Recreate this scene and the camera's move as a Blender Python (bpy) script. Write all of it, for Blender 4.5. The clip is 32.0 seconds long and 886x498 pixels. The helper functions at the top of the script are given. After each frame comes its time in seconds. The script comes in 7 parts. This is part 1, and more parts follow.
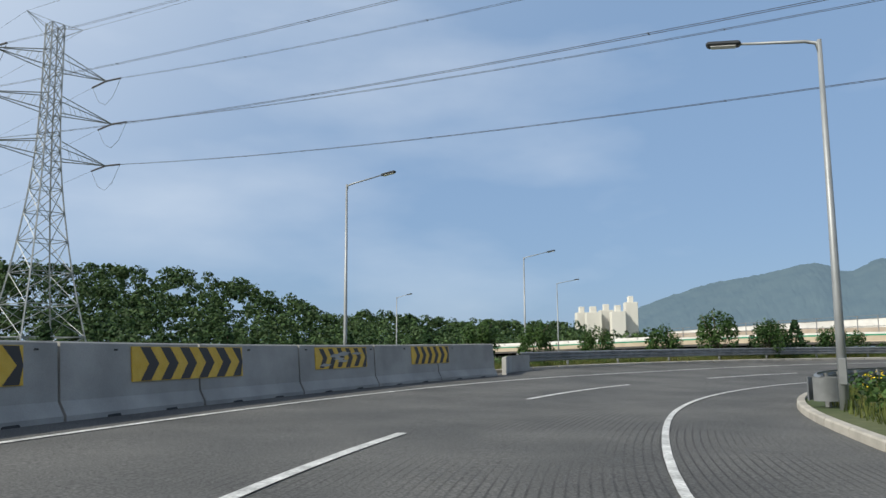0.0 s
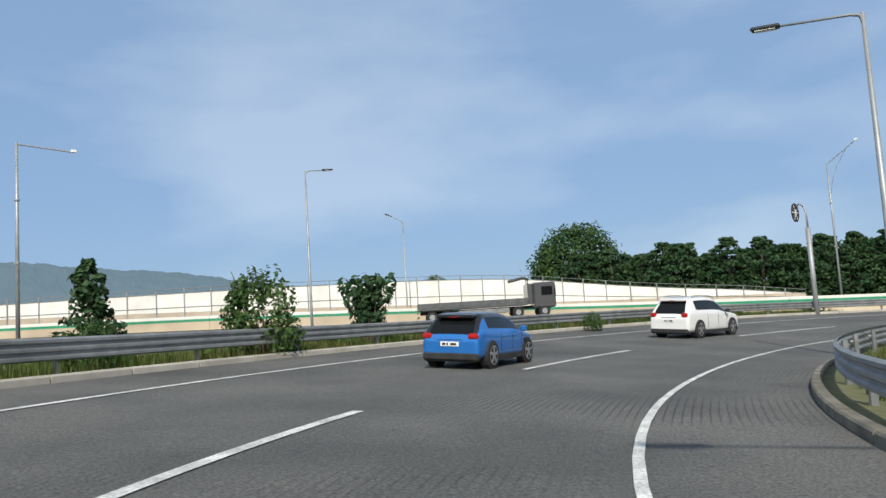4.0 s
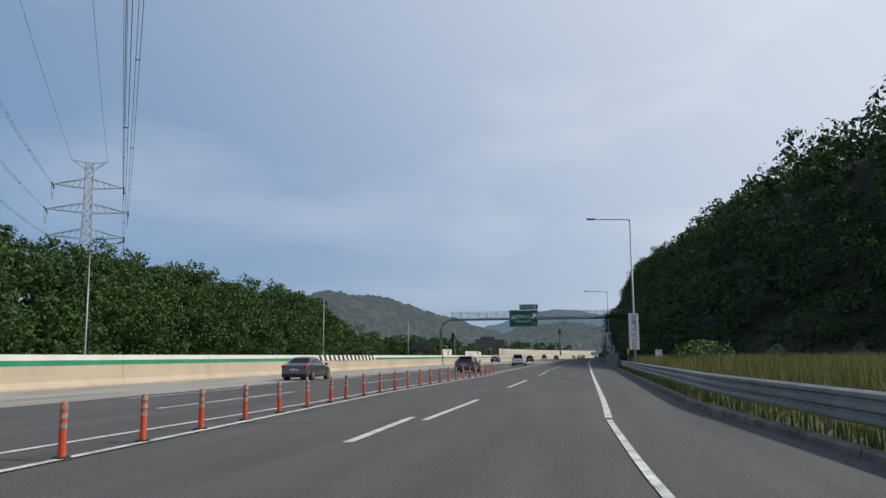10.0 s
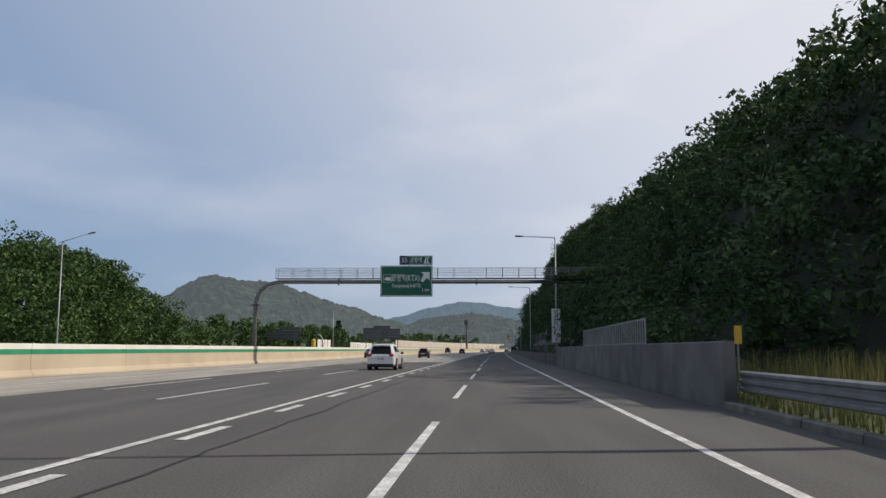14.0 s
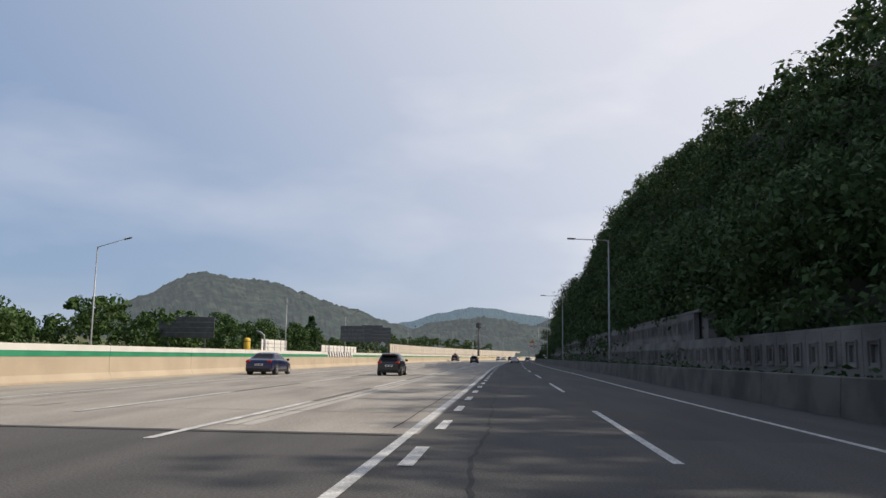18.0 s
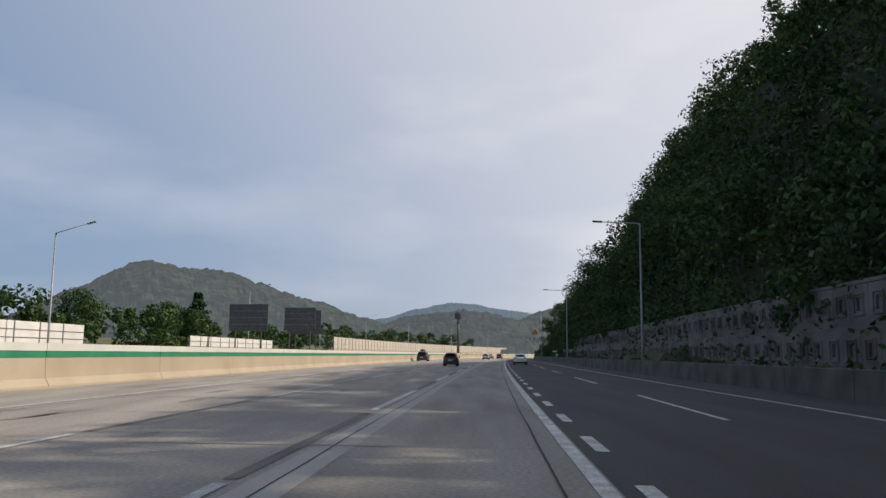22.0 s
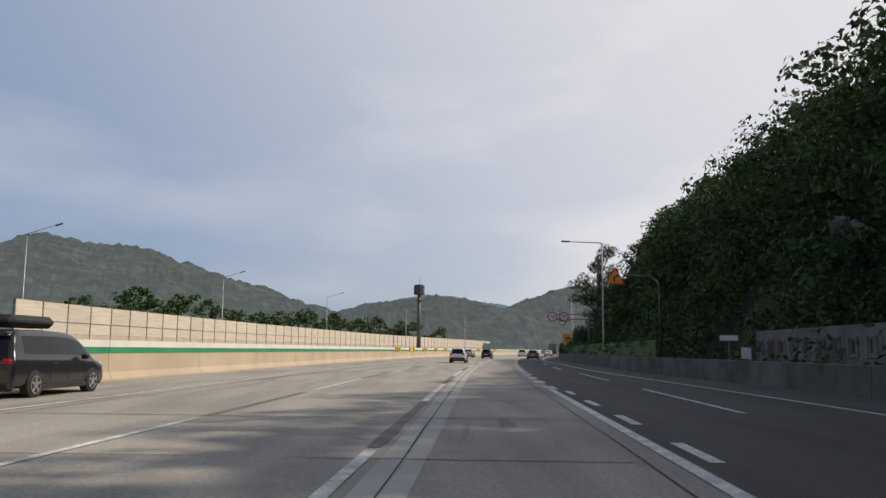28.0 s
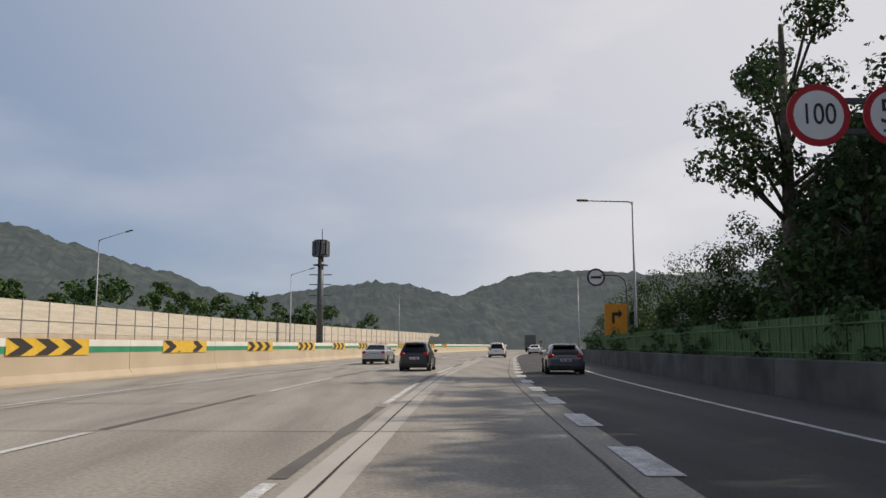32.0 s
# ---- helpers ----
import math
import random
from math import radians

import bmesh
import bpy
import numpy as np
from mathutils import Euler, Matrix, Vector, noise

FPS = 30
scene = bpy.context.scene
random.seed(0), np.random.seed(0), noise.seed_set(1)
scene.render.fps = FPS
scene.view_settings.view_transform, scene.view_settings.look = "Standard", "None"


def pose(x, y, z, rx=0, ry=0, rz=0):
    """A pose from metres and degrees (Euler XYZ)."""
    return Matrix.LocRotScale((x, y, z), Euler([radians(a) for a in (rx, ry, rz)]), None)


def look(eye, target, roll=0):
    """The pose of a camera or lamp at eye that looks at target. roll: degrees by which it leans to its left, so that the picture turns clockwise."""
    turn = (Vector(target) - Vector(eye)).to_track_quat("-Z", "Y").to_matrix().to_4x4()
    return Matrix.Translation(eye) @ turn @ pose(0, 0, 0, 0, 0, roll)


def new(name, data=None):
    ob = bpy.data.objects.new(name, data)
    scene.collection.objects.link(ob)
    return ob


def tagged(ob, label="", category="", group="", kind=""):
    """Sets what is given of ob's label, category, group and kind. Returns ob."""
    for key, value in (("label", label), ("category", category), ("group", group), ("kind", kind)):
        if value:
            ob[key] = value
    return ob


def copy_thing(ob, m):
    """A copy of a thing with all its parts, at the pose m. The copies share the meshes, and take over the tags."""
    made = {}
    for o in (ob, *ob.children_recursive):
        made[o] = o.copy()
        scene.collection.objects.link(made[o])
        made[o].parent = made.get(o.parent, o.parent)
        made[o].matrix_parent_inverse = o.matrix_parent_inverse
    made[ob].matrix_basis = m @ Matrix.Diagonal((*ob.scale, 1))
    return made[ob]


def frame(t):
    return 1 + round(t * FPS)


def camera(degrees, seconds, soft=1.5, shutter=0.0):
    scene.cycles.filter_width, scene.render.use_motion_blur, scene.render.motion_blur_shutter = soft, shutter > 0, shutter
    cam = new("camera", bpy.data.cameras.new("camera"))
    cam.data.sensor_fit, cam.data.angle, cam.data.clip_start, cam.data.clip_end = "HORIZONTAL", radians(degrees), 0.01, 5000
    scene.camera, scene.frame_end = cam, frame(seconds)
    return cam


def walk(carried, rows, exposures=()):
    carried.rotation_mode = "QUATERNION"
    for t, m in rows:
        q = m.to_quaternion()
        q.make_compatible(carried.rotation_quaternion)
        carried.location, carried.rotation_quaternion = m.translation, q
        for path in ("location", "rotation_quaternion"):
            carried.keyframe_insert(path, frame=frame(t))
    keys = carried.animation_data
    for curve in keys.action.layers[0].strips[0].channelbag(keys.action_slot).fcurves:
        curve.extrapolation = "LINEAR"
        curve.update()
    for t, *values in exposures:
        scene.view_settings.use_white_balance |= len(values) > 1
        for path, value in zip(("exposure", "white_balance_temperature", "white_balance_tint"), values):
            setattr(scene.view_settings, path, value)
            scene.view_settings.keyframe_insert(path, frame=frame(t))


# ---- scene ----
# ---- camera ----
EYE = 1.35
cam = camera(58.4, 32.0)
# seconds, x, y, pitch, roll, yaw
PATH = [
    (0.0, 97.18, -49.19, 7.53, -0.32, 157.77),
    (0.5, 93.88, -55.28, 7.14, -0.37, 152.15),
    (1.0, 89.97, -60.89, 7.10, -0.59, 146.00),
    (1.5, 85.61, -66.09, 7.07, -1.12, 139.27),
    (2.0, 80.67, -70.68, 6.87, -1.67, 131.62),
    (2.5, 75.19, -74.56, 6.40, -2.18, 123.93),
    (3.0, 69.22, -77.63, 6.40, -2.66, 115.64),
    (3.5, 62.83, -79.74, 6.18, -3.13, 107.38),
    (4.0, 56.17, -80.83, 5.79, -3.62, 99.13),
    (4.5, 49.42, -81.07, 5.87, -4.24, 90.49),
    (5.0, 42.73, -80.33, 6.45, -4.26, 82.20),
    (5.5, 36.20, -78.67, 6.70, -4.23, 74.55),
    (6.0, 29.89, -76.15, 6.48, -4.31, 67.42),
    (6.5, 23.86, -72.83, 6.10, -4.45, 60.25),
    (7.0, 18.30, -68.58, 6.47, -4.36, 51.97),
    (7.5, 13.31, -63.58, 6.12, -4.07, 43.84),
    (8.0, 9.08, -57.83, 6.51, -3.69, 35.03),
    (8.5, 5.78, -51.47, 6.87, -2.61, 26.54),
    (9.0, 3.42, -44.64, 7.30, -2.04, 18.08),
    (9.5, 1.79, -37.56, 7.66, -1.27, 13.10),
    (10.0, 0.77, -30.32, 7.75, -0.50, 8.58),
    (10.5, 0.26, -22.94, 7.59, 0.09, 5.21),
    (11.0, 0.07, -15.43, 7.56, 0.47, 3.54),
    (11.5, 0.00, -7.78, 7.76, 0.68, 2.78),
    (12.0, 0.00, -0.00, 7.25, 0.58, 2.21),
    (12.5, 0.06, 7.91, 7.14, 0.28, 1.55),
    (13.0, 0.08, 15.94, 6.83, 0.04, 1.57),
    (13.5, 0.01, 24.10, 7.04, 0.03, 1.89),
    (14.0, -0.05, 32.37, 7.21, 0.04, 1.93),
    (14.5, -0.21, 40.76, 7.21, 0.34, 1.86),
    (15.0, -0.28, 49.28, 7.19, 0.55, 3.26),
    (15.5, -0.52, 57.90, 7.23, 0.74, 4.12),
    (16.0, -0.79, 66.65, 7.35, 0.96, 3.68),
    (16.5, -0.95, 75.53, 7.45, 1.20, 2.46),
    (17.0, -1.07, 84.54, 7.24, 1.42, 2.31),
    (17.5, -1.18, 93.68, 7.48, 1.60, 2.40),
    (18.0, -1.22, 102.94, 7.70, 0.86, 2.76),
    (18.5, -1.41, 112.33, 7.90, 0.33, 2.95),
    (19.0, -1.68, 121.86, 7.63, 0.47, 2.97),
    (19.5, -1.76, 131.51, 7.43, 0.73, 2.87),
    (20.0, -1.89, 141.31, 7.70, 1.07, 2.84),
    (20.5, -1.87, 151.26, 7.57, 0.95, 2.34),
    (21.0, -1.80, 161.34, 7.59, 0.85, 2.05),
    (21.5, -1.67, 171.51, 7.48, 0.68, 1.53),
    (22.0, -1.47, 181.77, 7.55, 0.52, 1.24),
    (22.5, -1.22, 192.12, 7.53, 0.41, 1.07),
    (23.0, -0.95, 202.55, 7.53, 0.44, 0.91),
    (23.5, -0.64, 213.04, 7.48, 0.44, 0.78),
    (24.0, -0.32, 223.58, 7.45, 0.54, 0.69),
    (24.5, 0.03, 234.17, 7.51, 0.54, 0.48),
    (25.0, 0.41, 244.80, 7.40, 0.52, 0.45),
    (25.5, 0.81, 255.44, 7.37, 0.51, 0.43),
    (26.0, 1.26, 266.09, 7.25, 0.50, -0.01),
    (26.5, 1.79, 276.74, 7.17, 0.50, -0.33),
    (27.0, 2.34, 287.41, 7.17, 0.51, -0.33),
    (27.5, 2.88, 298.09, 7.22, 0.53, -0.17),
    (28.0, 3.33, 308.81, 7.25, 0.51, -0.34),
    (28.5, 3.91, 319.60, 7.19, 0.71, -0.53),
    (29.0, 4.52, 330.44, 7.21, 0.76, -0.93),
    (29.5, 5.16, 341.29, 7.27, 0.56, -0.80),
    (30.0, 5.85, 352.14, 7.02, 0.45, -1.48),
    (30.5, 6.65, 363.00, 6.99, 0.51, -1.87),
    (31.0, 7.58, 373.86, 6.82, 0.45, -2.50),
    (31.5, 8.69, 384.73, 6.89, 0.09, -3.19),
    (32.0, 9.85, 395.61, 6.95, -0.08, -3.92),
]
walk(cam, [(t, pose(x, y, EYE, 90 + p, 0, w) @ pose(0, 0, 0, 0, 0, r)) for t, x, y, p, r, w in PATH],
     exposures=[(0.0, -0.2, 6500, 6), (1.0, -0.12, 6500, 6), (8.0, -0.12, 6450, 6), (9.0, -0.26, 6450, 6), (10.0, -0.46, 6380, 8), (12.0, -0.45, 6620, 11), (14.0, -0.38, 6800, 12), (17.0, -0.32, 6900, 13), (18.0, -0.28, 6950, 13), (20.0, -0.40, 6950, 13), (28.0, -0.42, 7150, 13), (30.0, -0.48, 7150, 13), (32.0, -0.54, 7100, 13)])

# ---- world and sun ----
SUN_EL, SUN_AZ = radians(41), radians(8)       # azimuth counted from +x towards +y
world = bpy.data.worlds.new("world")
scene.world = world
world.use_nodes = True
wn, wl = world.node_tree.nodes, world.node_tree.links
wn.clear()
w_out, w_bg = wn.new("ShaderNodeOutputWorld"), wn.new("ShaderNodeBackground")
sky = wn.new("ShaderNodeTexSky")
sky.sky_type = 'NISHITA'
sky.sun_disc = False
sky.sun_elevation = SUN_EL
sky.sun_rotation = math.pi / 2 - SUN_AZ
sky.altitude, sky.air_density, sky.dust_density, sky.ozone_density = 50, 1.0, 0.8, 4.0
w_geo = wn.new("ShaderNodeTexCoord")
w_map = wn.new("ShaderNodeMapping")
w_map.inputs["Scale"].default_value = (1.2, 1.2, 3.4)
w_map.inputs["Rotation"].default_value = (0.12, -0.1, 0.5)
w_noise = wn.new("ShaderNodeTexNoise")
w_noise.inputs["Scale"].default_value = 1.7
w_noise.inputs["Detail"].default_value = 6
w_noise.inputs["Roughness"].default_value = 0.48
w_haze = wn.new("ShaderNodeMixRGB")                 # thin even haze over the clear sky
w_haze.inputs[2].default_value = (3.9, 6.2, 10.2, 1)
w_dot = wn.new("ShaderNodeVectorMath")              # brighter veil towards the sun's side
w_dot.operation = 'DOT_PRODUCT'
w_dot.inputs[1].default_value = (math.cos(SUN_AZ) * math.cos(SUN_EL), math.sin(SUN_AZ) * math.cos(SUN_EL), math.sin(SUN_EL))
w_side = wn.new("ShaderNodeMapRange")
w_side.interpolation_type = 'SMOOTHSTEP'
w_side.inputs[1].default_value, w_side.inputs[2].default_value = -0.25, 0.75
w_side.inputs[3].default_value, w_side.inputs[4].default_value = 0.04, 0.80
w_cl = wn.new("ShaderNodeMapRange")
w_cl.inputs[1].default_value, w_cl.inputs[2].default_value = 0.49, 0.68
w_cl.inputs[3].default_value, w_cl.inputs[4].default_value = 0.0, 0.22
w_sum = wn.new("ShaderNodeMath")
w_sum.operation = 'ADD'
w_sum.use_clamp = True
w_mix = wn.new("ShaderNodeMixRGB")
w_mix.inputs[2].default_value = (13.2, 13.6, 14.6, 1)
w_sep = wn.new("ShaderNodeSeparateXYZ")               # haze and veil thin out towards the zenith
w_low, w_thin, w_veil = wn.new("ShaderNodeMapRange"), wn.new("ShaderNodeMapRange"), wn.new("ShaderNodeMath")
w_low.inputs[1].default_value, w_low.inputs[2].default_value = 0.42, 0.85
w_low.inputs[3].default_value, w_low.inputs[4].default_value = 0.62, 0.15
w_thin.inputs[1].default_value, w_thin.inputs[2].default_value = 0.42, 0.85
w_thin.inputs[3].default_value, w_thin.inputs[4].default_value = 1.0, 0.22
w_veil.operation = 'MULTIPLY'
wl.new(w_geo.outputs["Generated"], w_sep.inputs[0])
wl.new(w_sep.outputs[2], w_low.inputs[0])
wl.new(w_sep.outputs[2], w_thin.inputs[0])
wl.new(w_low.outputs[0], w_haze.inputs[0])
wl.new(w_geo.outputs["Generated"], w_map.inputs[0])
wl.new(w_geo.outputs["Generated"], w_dot.inputs[0])
wl.new(w_map.outputs[0], w_noise.inputs["Vector"])
wl.new(w_noise.outputs[0], w_cl.inputs[0])
wl.new(w_dot.outputs["Value"], w_side.inputs[0])
wl.new(w_side.outputs[0], w_sum.inputs[0])
wl.new(w_cl.outputs[0], w_sum.inputs[1])
wl.new(sky.outputs[0], w_haze.inputs[1])
wl.new(w_sum.outputs[0], w_veil.inputs[0])
wl.new(w_thin.outputs[0], w_veil.inputs[1])
wl.new(w_veil.outputs[0], w_mix.inputs[0])
wl.new(w_haze.outputs[0], w_mix.inputs[1])
wl.new(w_mix.outputs[0], w_bg.inputs[0])
w_bg.inputs[1].default_value = 0.085
wl.new(w_bg.outputs[0], w_out.inputs[0])
sun = new("sun", bpy.data.lights.new("sun", 'SUN'))
sun.data.energy, sun.data.angle, sun.data.color = 5.0, radians(0.7), (1.0, 0.93, 0.82)
sun.matrix_world = look((math.cos(SUN_AZ) * math.cos(SUN_EL) * 400, math.sin(SUN_AZ) * math.cos(SUN_EL) * 400, math.sin(SUN_EL) * 400), (0, 0, 0))


# ---- materials ----
def mat(name, col, rough=0.7, metal=0.0, col2=None, scale=3.0, detail=5.0, grain=0.0, grain_scale=60.0, bump=0.0,
        bump_scale=40.0, rand=0.0, island=0.0, spec=0.4, stretch=None, trans=0.0, contrast=(0.35, 0.65), grooves=None):
    m = bpy.data.materials.new(name)
    m.use_nodes = True
    n, l = m.node_tree.nodes, m.node_tree.links
    b = n["Principled BSDF"]
    b.inputs["Roughness"].default_value, b.inputs["Metallic"].default_value = rough, metal
    b.inputs["Specular IOR Level"].default_value = spec
    tc = n.new("ShaderNodeNewGeometry")
    mp = n.new("ShaderNodeMapping")
    l.new(tc.outputs["Position"], mp.inputs[0])
    if stretch:
        mp.inputs["Scale"].default_value = stretch
    src = None
    if col2:
        no = n.new("ShaderNodeTexNoise")
        no.inputs["Scale"].default_value, no.inputs["Detail"].default_value = scale, detail
        l.new(mp.outputs[0], no.inputs["Vector"])
        ra = n.new("ShaderNodeValToRGB")
        ra.color_ramp.elements[0].position, ra.color_ramp.elements[1].position = contrast
        ra.color_ramp.elements[0].color, ra.color_ramp.elements[1].color = (*col, 1), (*col2, 1)
        l.new(no.outputs[0], ra.inputs[0])
        src = ra.outputs[0]
    else:
        rgb = n.new("ShaderNodeRGB")
        rgb.outputs[0].default_value = (*col, 1)
        src = rgb.outputs[0]

    def vary(fac, amount, source, spread=None):
        hs = n.new("ShaderNodeHueSaturation")
        mr = n.new("ShaderNodeMapRange")
        if spread:
            mr.inputs[1].default_value, mr.inputs[2].default_value = spread
        mr.inputs[3].default_value, mr.inputs[4].default_value = 1 - amount, 1 + amount
        l.new(fac, mr.inputs[0])
        l.new(mr.outputs[0], hs.inputs["Value"])
        l.new(source, hs.inputs["Color"])
        return hs.outputs[0]
    if grain:
        g = n.new("ShaderNodeTexNoise")
        g.inputs["Scale"].default_value, g.inputs["Detail"].default_value = grain_scale, 2
        l.new(tc.outputs["Position"], g.inputs["Vector"])
        src = vary(g.outputs[0], grain, src, (0.3, 0.7))
    if grooves:
        # worn circular grooves round a centre, in drifting patches
        ds = n.new("ShaderNodeVectorMath")
        ds.operation = 'DISTANCE'
        ds.inputs[1].default_value = grooves
        fl = n.new("ShaderNodeVectorMath")
        fl.operation = 'MULTIPLY'
        fl.inputs[1].default_value = (1, 1, 0)
        l.new(tc.outputs["Position"], fl.inputs[0])
        l.new(fl.outputs[0], ds.inputs[0])
        wob = n.new("ShaderNodeTexNoise")
        wob.inputs["Scale"].default_value = 0.12
        l.new(tc.outputs["Position"], wob.inputs["Vector"])
        ad = n.new("ShaderNodeMath")
        ad.operation = 'MULTIPLY_ADD'
        ad.inputs[1].default_value = 0.14
        l.new(wob.outputs[0], ad.inputs[0])
        l.new(ds.outputs["Value"], ad.inputs[2])
        fr = n.new("ShaderNodeMath")
        fr.operation = 'MULTIPLY'
        fr.inputs[1].default_value = 50.0
        l.new(ad.outputs[0], fr.inputs[0])
        si = n.new("ShaderNodeMath")
        si.operation = 'SINE'
        l.new(fr.outputs[0], si.inputs[0])
        th = n.new("ShaderNodeMapRange")
        th.inputs[1].default_value, th.inputs[2].default_value = 0.55, 1.0
        l.new(si.outputs[0], th.inputs[0])
        pn = n.new("ShaderNodeTexNoise")
        pn.inputs["Scale"].default_value, pn.inputs["Detail"].default_value = 0.22, 4
        l.new(tc.outputs["Position"], pn.inputs["Vector"])
        pm = n.new("ShaderNodeMapRange")
        pm.inputs[1].default_value, pm.inputs[2].default_value = 0.47, 0.64
        l.new(pn.outputs[0], pm.inputs[0])
        mu = n.new("ShaderNodeMath")
        mu.operation = 'MULTIPLY'
        l.new(th.outputs[0], mu.inputs[0])
        l.new(pm.outputs[0], mu.inputs[1])
        dk = n.new("ShaderNodeMixRGB")
        dk.blend_type = 'MULTIPLY'
        dk.inputs[2].default_value = (0.42, 0.42, 0.42, 1)
        l.new(mu.outputs[0], dk.inputs[0])
        l.new(src, dk.inputs[1])
        src = dk.outputs[0]
    if rand:
        oi = n.new("ShaderNodeObjectInfo")
        src = vary(oi.outputs["Random"], rand, src)
    if island:
        src = vary(tc.outputs["Random Per Island"], island, src)
    l.new(src, b.inputs["Base Color"])
    if bump:
        bn = n.new("ShaderNodeTexNoise")
        bn.inputs["Scale"].default_value, bn.inputs["Detail"].default_value = bump_scale, 4
        l.new(mp.outputs[0], bn.inputs["Vector"])
        bu = n.new("ShaderNodeBump")
        bu.inputs["Strength"].default_value, bu.inputs["Distance"].default_value = bump, 0.02
        l.new(bn.outputs[0], bu.inputs["Height"])
        l.new(bu.outputs[0], b.inputs["Normal"])
    if trans:
        tr = n.new("ShaderNodeBsdfTranslucent")
        l.new(src, tr.inputs[0])
        mx = n.new("ShaderNodeMixShader")
        mx.inputs[0].default_value = trans
        l.new(b.outputs[0], mx.inputs[1])
        l.new(tr.outputs[0], mx.inputs[2])
        l.new(mx.outputs[0], n["Material Output"].inputs[0])
    return m


ASPHALT = mat("asphalt", (0.064, 0.062, 0.059), 0.85, col2=(0.098, 0.095, 0.09), scale=0.9, stretch=(1.0, 0.1, 1.0), contrast=(0.3, 0.7), grain=0.45, grain_scale=32, bump=0.3, bump_scale=70)
# darker asphalt copy, part of the hill's shade mixed into its colour
ASPHALT_SHADED = mat("slip_lane_asphalt_shaded", (0.050, 0.049, 0.048), 0.85, col2=(0.082, 0.080, 0.077), scale=0.8, stretch=(1.0, 0.1, 1.0), contrast=(0.3, 0.7), grain=0.4, grain_scale=34, bump=0.35, bump_scale=70)
ASPHALT_RAMP = mat("grooved_asphalt", (0.074, 0.074, 0.072), 0.85, col2=(0.118, 0.116, 0.110), scale=0.3, grain=0.5, grain_scale=30, bump=0.35, bump_scale=70, grooves=(51.55, -30.62, 0))
CONCRETE_ROAD = mat("road_concrete", (0.225, 0.207, 0.18), 0.8, col2=(0.35, 0.325, 0.285), scale=0.9, stretch=(1.0, 0.13, 1.0), contrast=(0.28, 0.62), grain=0.2, grain_scale=16, bump=0.2)
SHOULDER = mat("shoulder_dust", (0.17, 0.16, 0.145), 0.9, col2=(0.23, 0.215, 0.19), scale=0.6, grain=0.2)
PAINT = mat("road_paint", (0.40, 0.40, 0.385), 0.6, col2=(0.68, 0.68, 0.66), scale=2.2, grain=0.3, grain_scale=24)
STAIN = mat("road_stain", (0.19, 0.175, 0.152), 0.78, col2=(0.285, 0.265, 0.23), scale=1.6, stretch=(1.0, 0.3, 1.0), contrast=(0.4, 0.6), grain=0.25, grain_scale=14)
TAR = mat("tar_joint", (0.10, 0.092, 0.082), 0.7, col2=(0.17, 0.155, 0.135), scale=0.5)
PATCH = mat("light_concrete_strip", (0.38, 0.36, 0.33), 0.8, col2=(0.46, 0.44, 0.40), scale=0.4, grain=0.1)
CONC = mat("barrier_concrete", (0.28, 0.277, 0.265), 0.85, col2=(0.39, 0.383, 0.365), scale=0.8, grain=0.1, bump=0.2, rand=0.06)
CONC_WARM = mat("median_concrete", (0.40, 0.33, 0.245), 0.85, col2=(0.47, 0.395, 0.295), scale=0.35, grain=0.1, bump=0.15)
CONC_DARK = mat("weathered_concrete", (0.115, 0.11, 0.105), 0.9, col2=(0.21, 0.20, 0.19), scale=0.5, grain=0.15, bump=0.3)
# mossy parapet concrete with the hill's shade put into its darker colour
CONC_MOSSY_SHADED = mat("mossy_shaded_parapet_concrete", (0.068, 0.067, 0.061), 0.9, col2=(0.135, 0.130, 0.120), scale=0.7, grain=0.2, bump=0.3, rand=0.12)
CURB = mat("curb_stone", (0.33, 0.31, 0.27), 0.85, col2=(0.44, 0.41, 0.36), scale=1.2, grain=0.12, rand=0.1)
# mossy kerb stone, the guard rail's shade painted into its colour too
CURB_MOSSY_SHADED = mat("mossy_shaded_curb_stone", (0.11, 0.105, 0.085), 0.9, col2=(0.22, 0.205, 0.17), scale=1.6, grain=0.2, rand=0.15)
GREEN_BAND = mat("green_band_paint", (0.015, 0.21, 0.11), 0.55, col2=(0.03, 0.26, 0.14), scale=1.0)
CAP = mat("barrier_cap_paint", (0.60, 0.60, 0.56), 0.7, col2=(0.68, 0.68, 0.64), scale=0.7)
GALV = mat("galvanised_steel", (0.19, 0.20, 0.205), 0.5, 0.4, col2=(0.28, 0.29, 0.295), scale=2.0, rand=0.1)
POLE = mat("painted_steel_pole", (0.27, 0.285, 0.295), 0.5, 0.4, col2=(0.34, 0.355, 0.365), scale=1.5)
DARKSTEEL = mat("dark_grey_steel", (0.09, 0.095, 0.10), 0.5, 0.5, col2=(0.13, 0.135, 0.14), scale=2)
GANTRY = mat("gantry_grey_steel", (0.15, 0.155, 0.16), 0.5, 0.35, col2=(0.20, 0.205, 0.21), scale=2)
LAMPHEAD = mat("lamp_head_grey", (0.06, 0.065, 0.07), 0.45, 0.4)
BLACK = mat("black_rubber", (0.018, 0.018, 0.018), 0.75, col2=(0.03, 0.03, 0.03), scale=6)
YELLOW = mat("yellow_sheeting", (0.62, 0.38, 0.03), 0.5, col2=(0.68, 0.45, 0.06), scale=4, grain=0.1)
SIGNBLACK = mat("black_sheeting", (0.035, 0.03, 0.028), 0.5)
ORANGE = mat("orange_plastic", (0.62, 0.085, 0.03), 0.5, col2=(0.50, 0.07, 0.03), scale=6, rand=0.2)
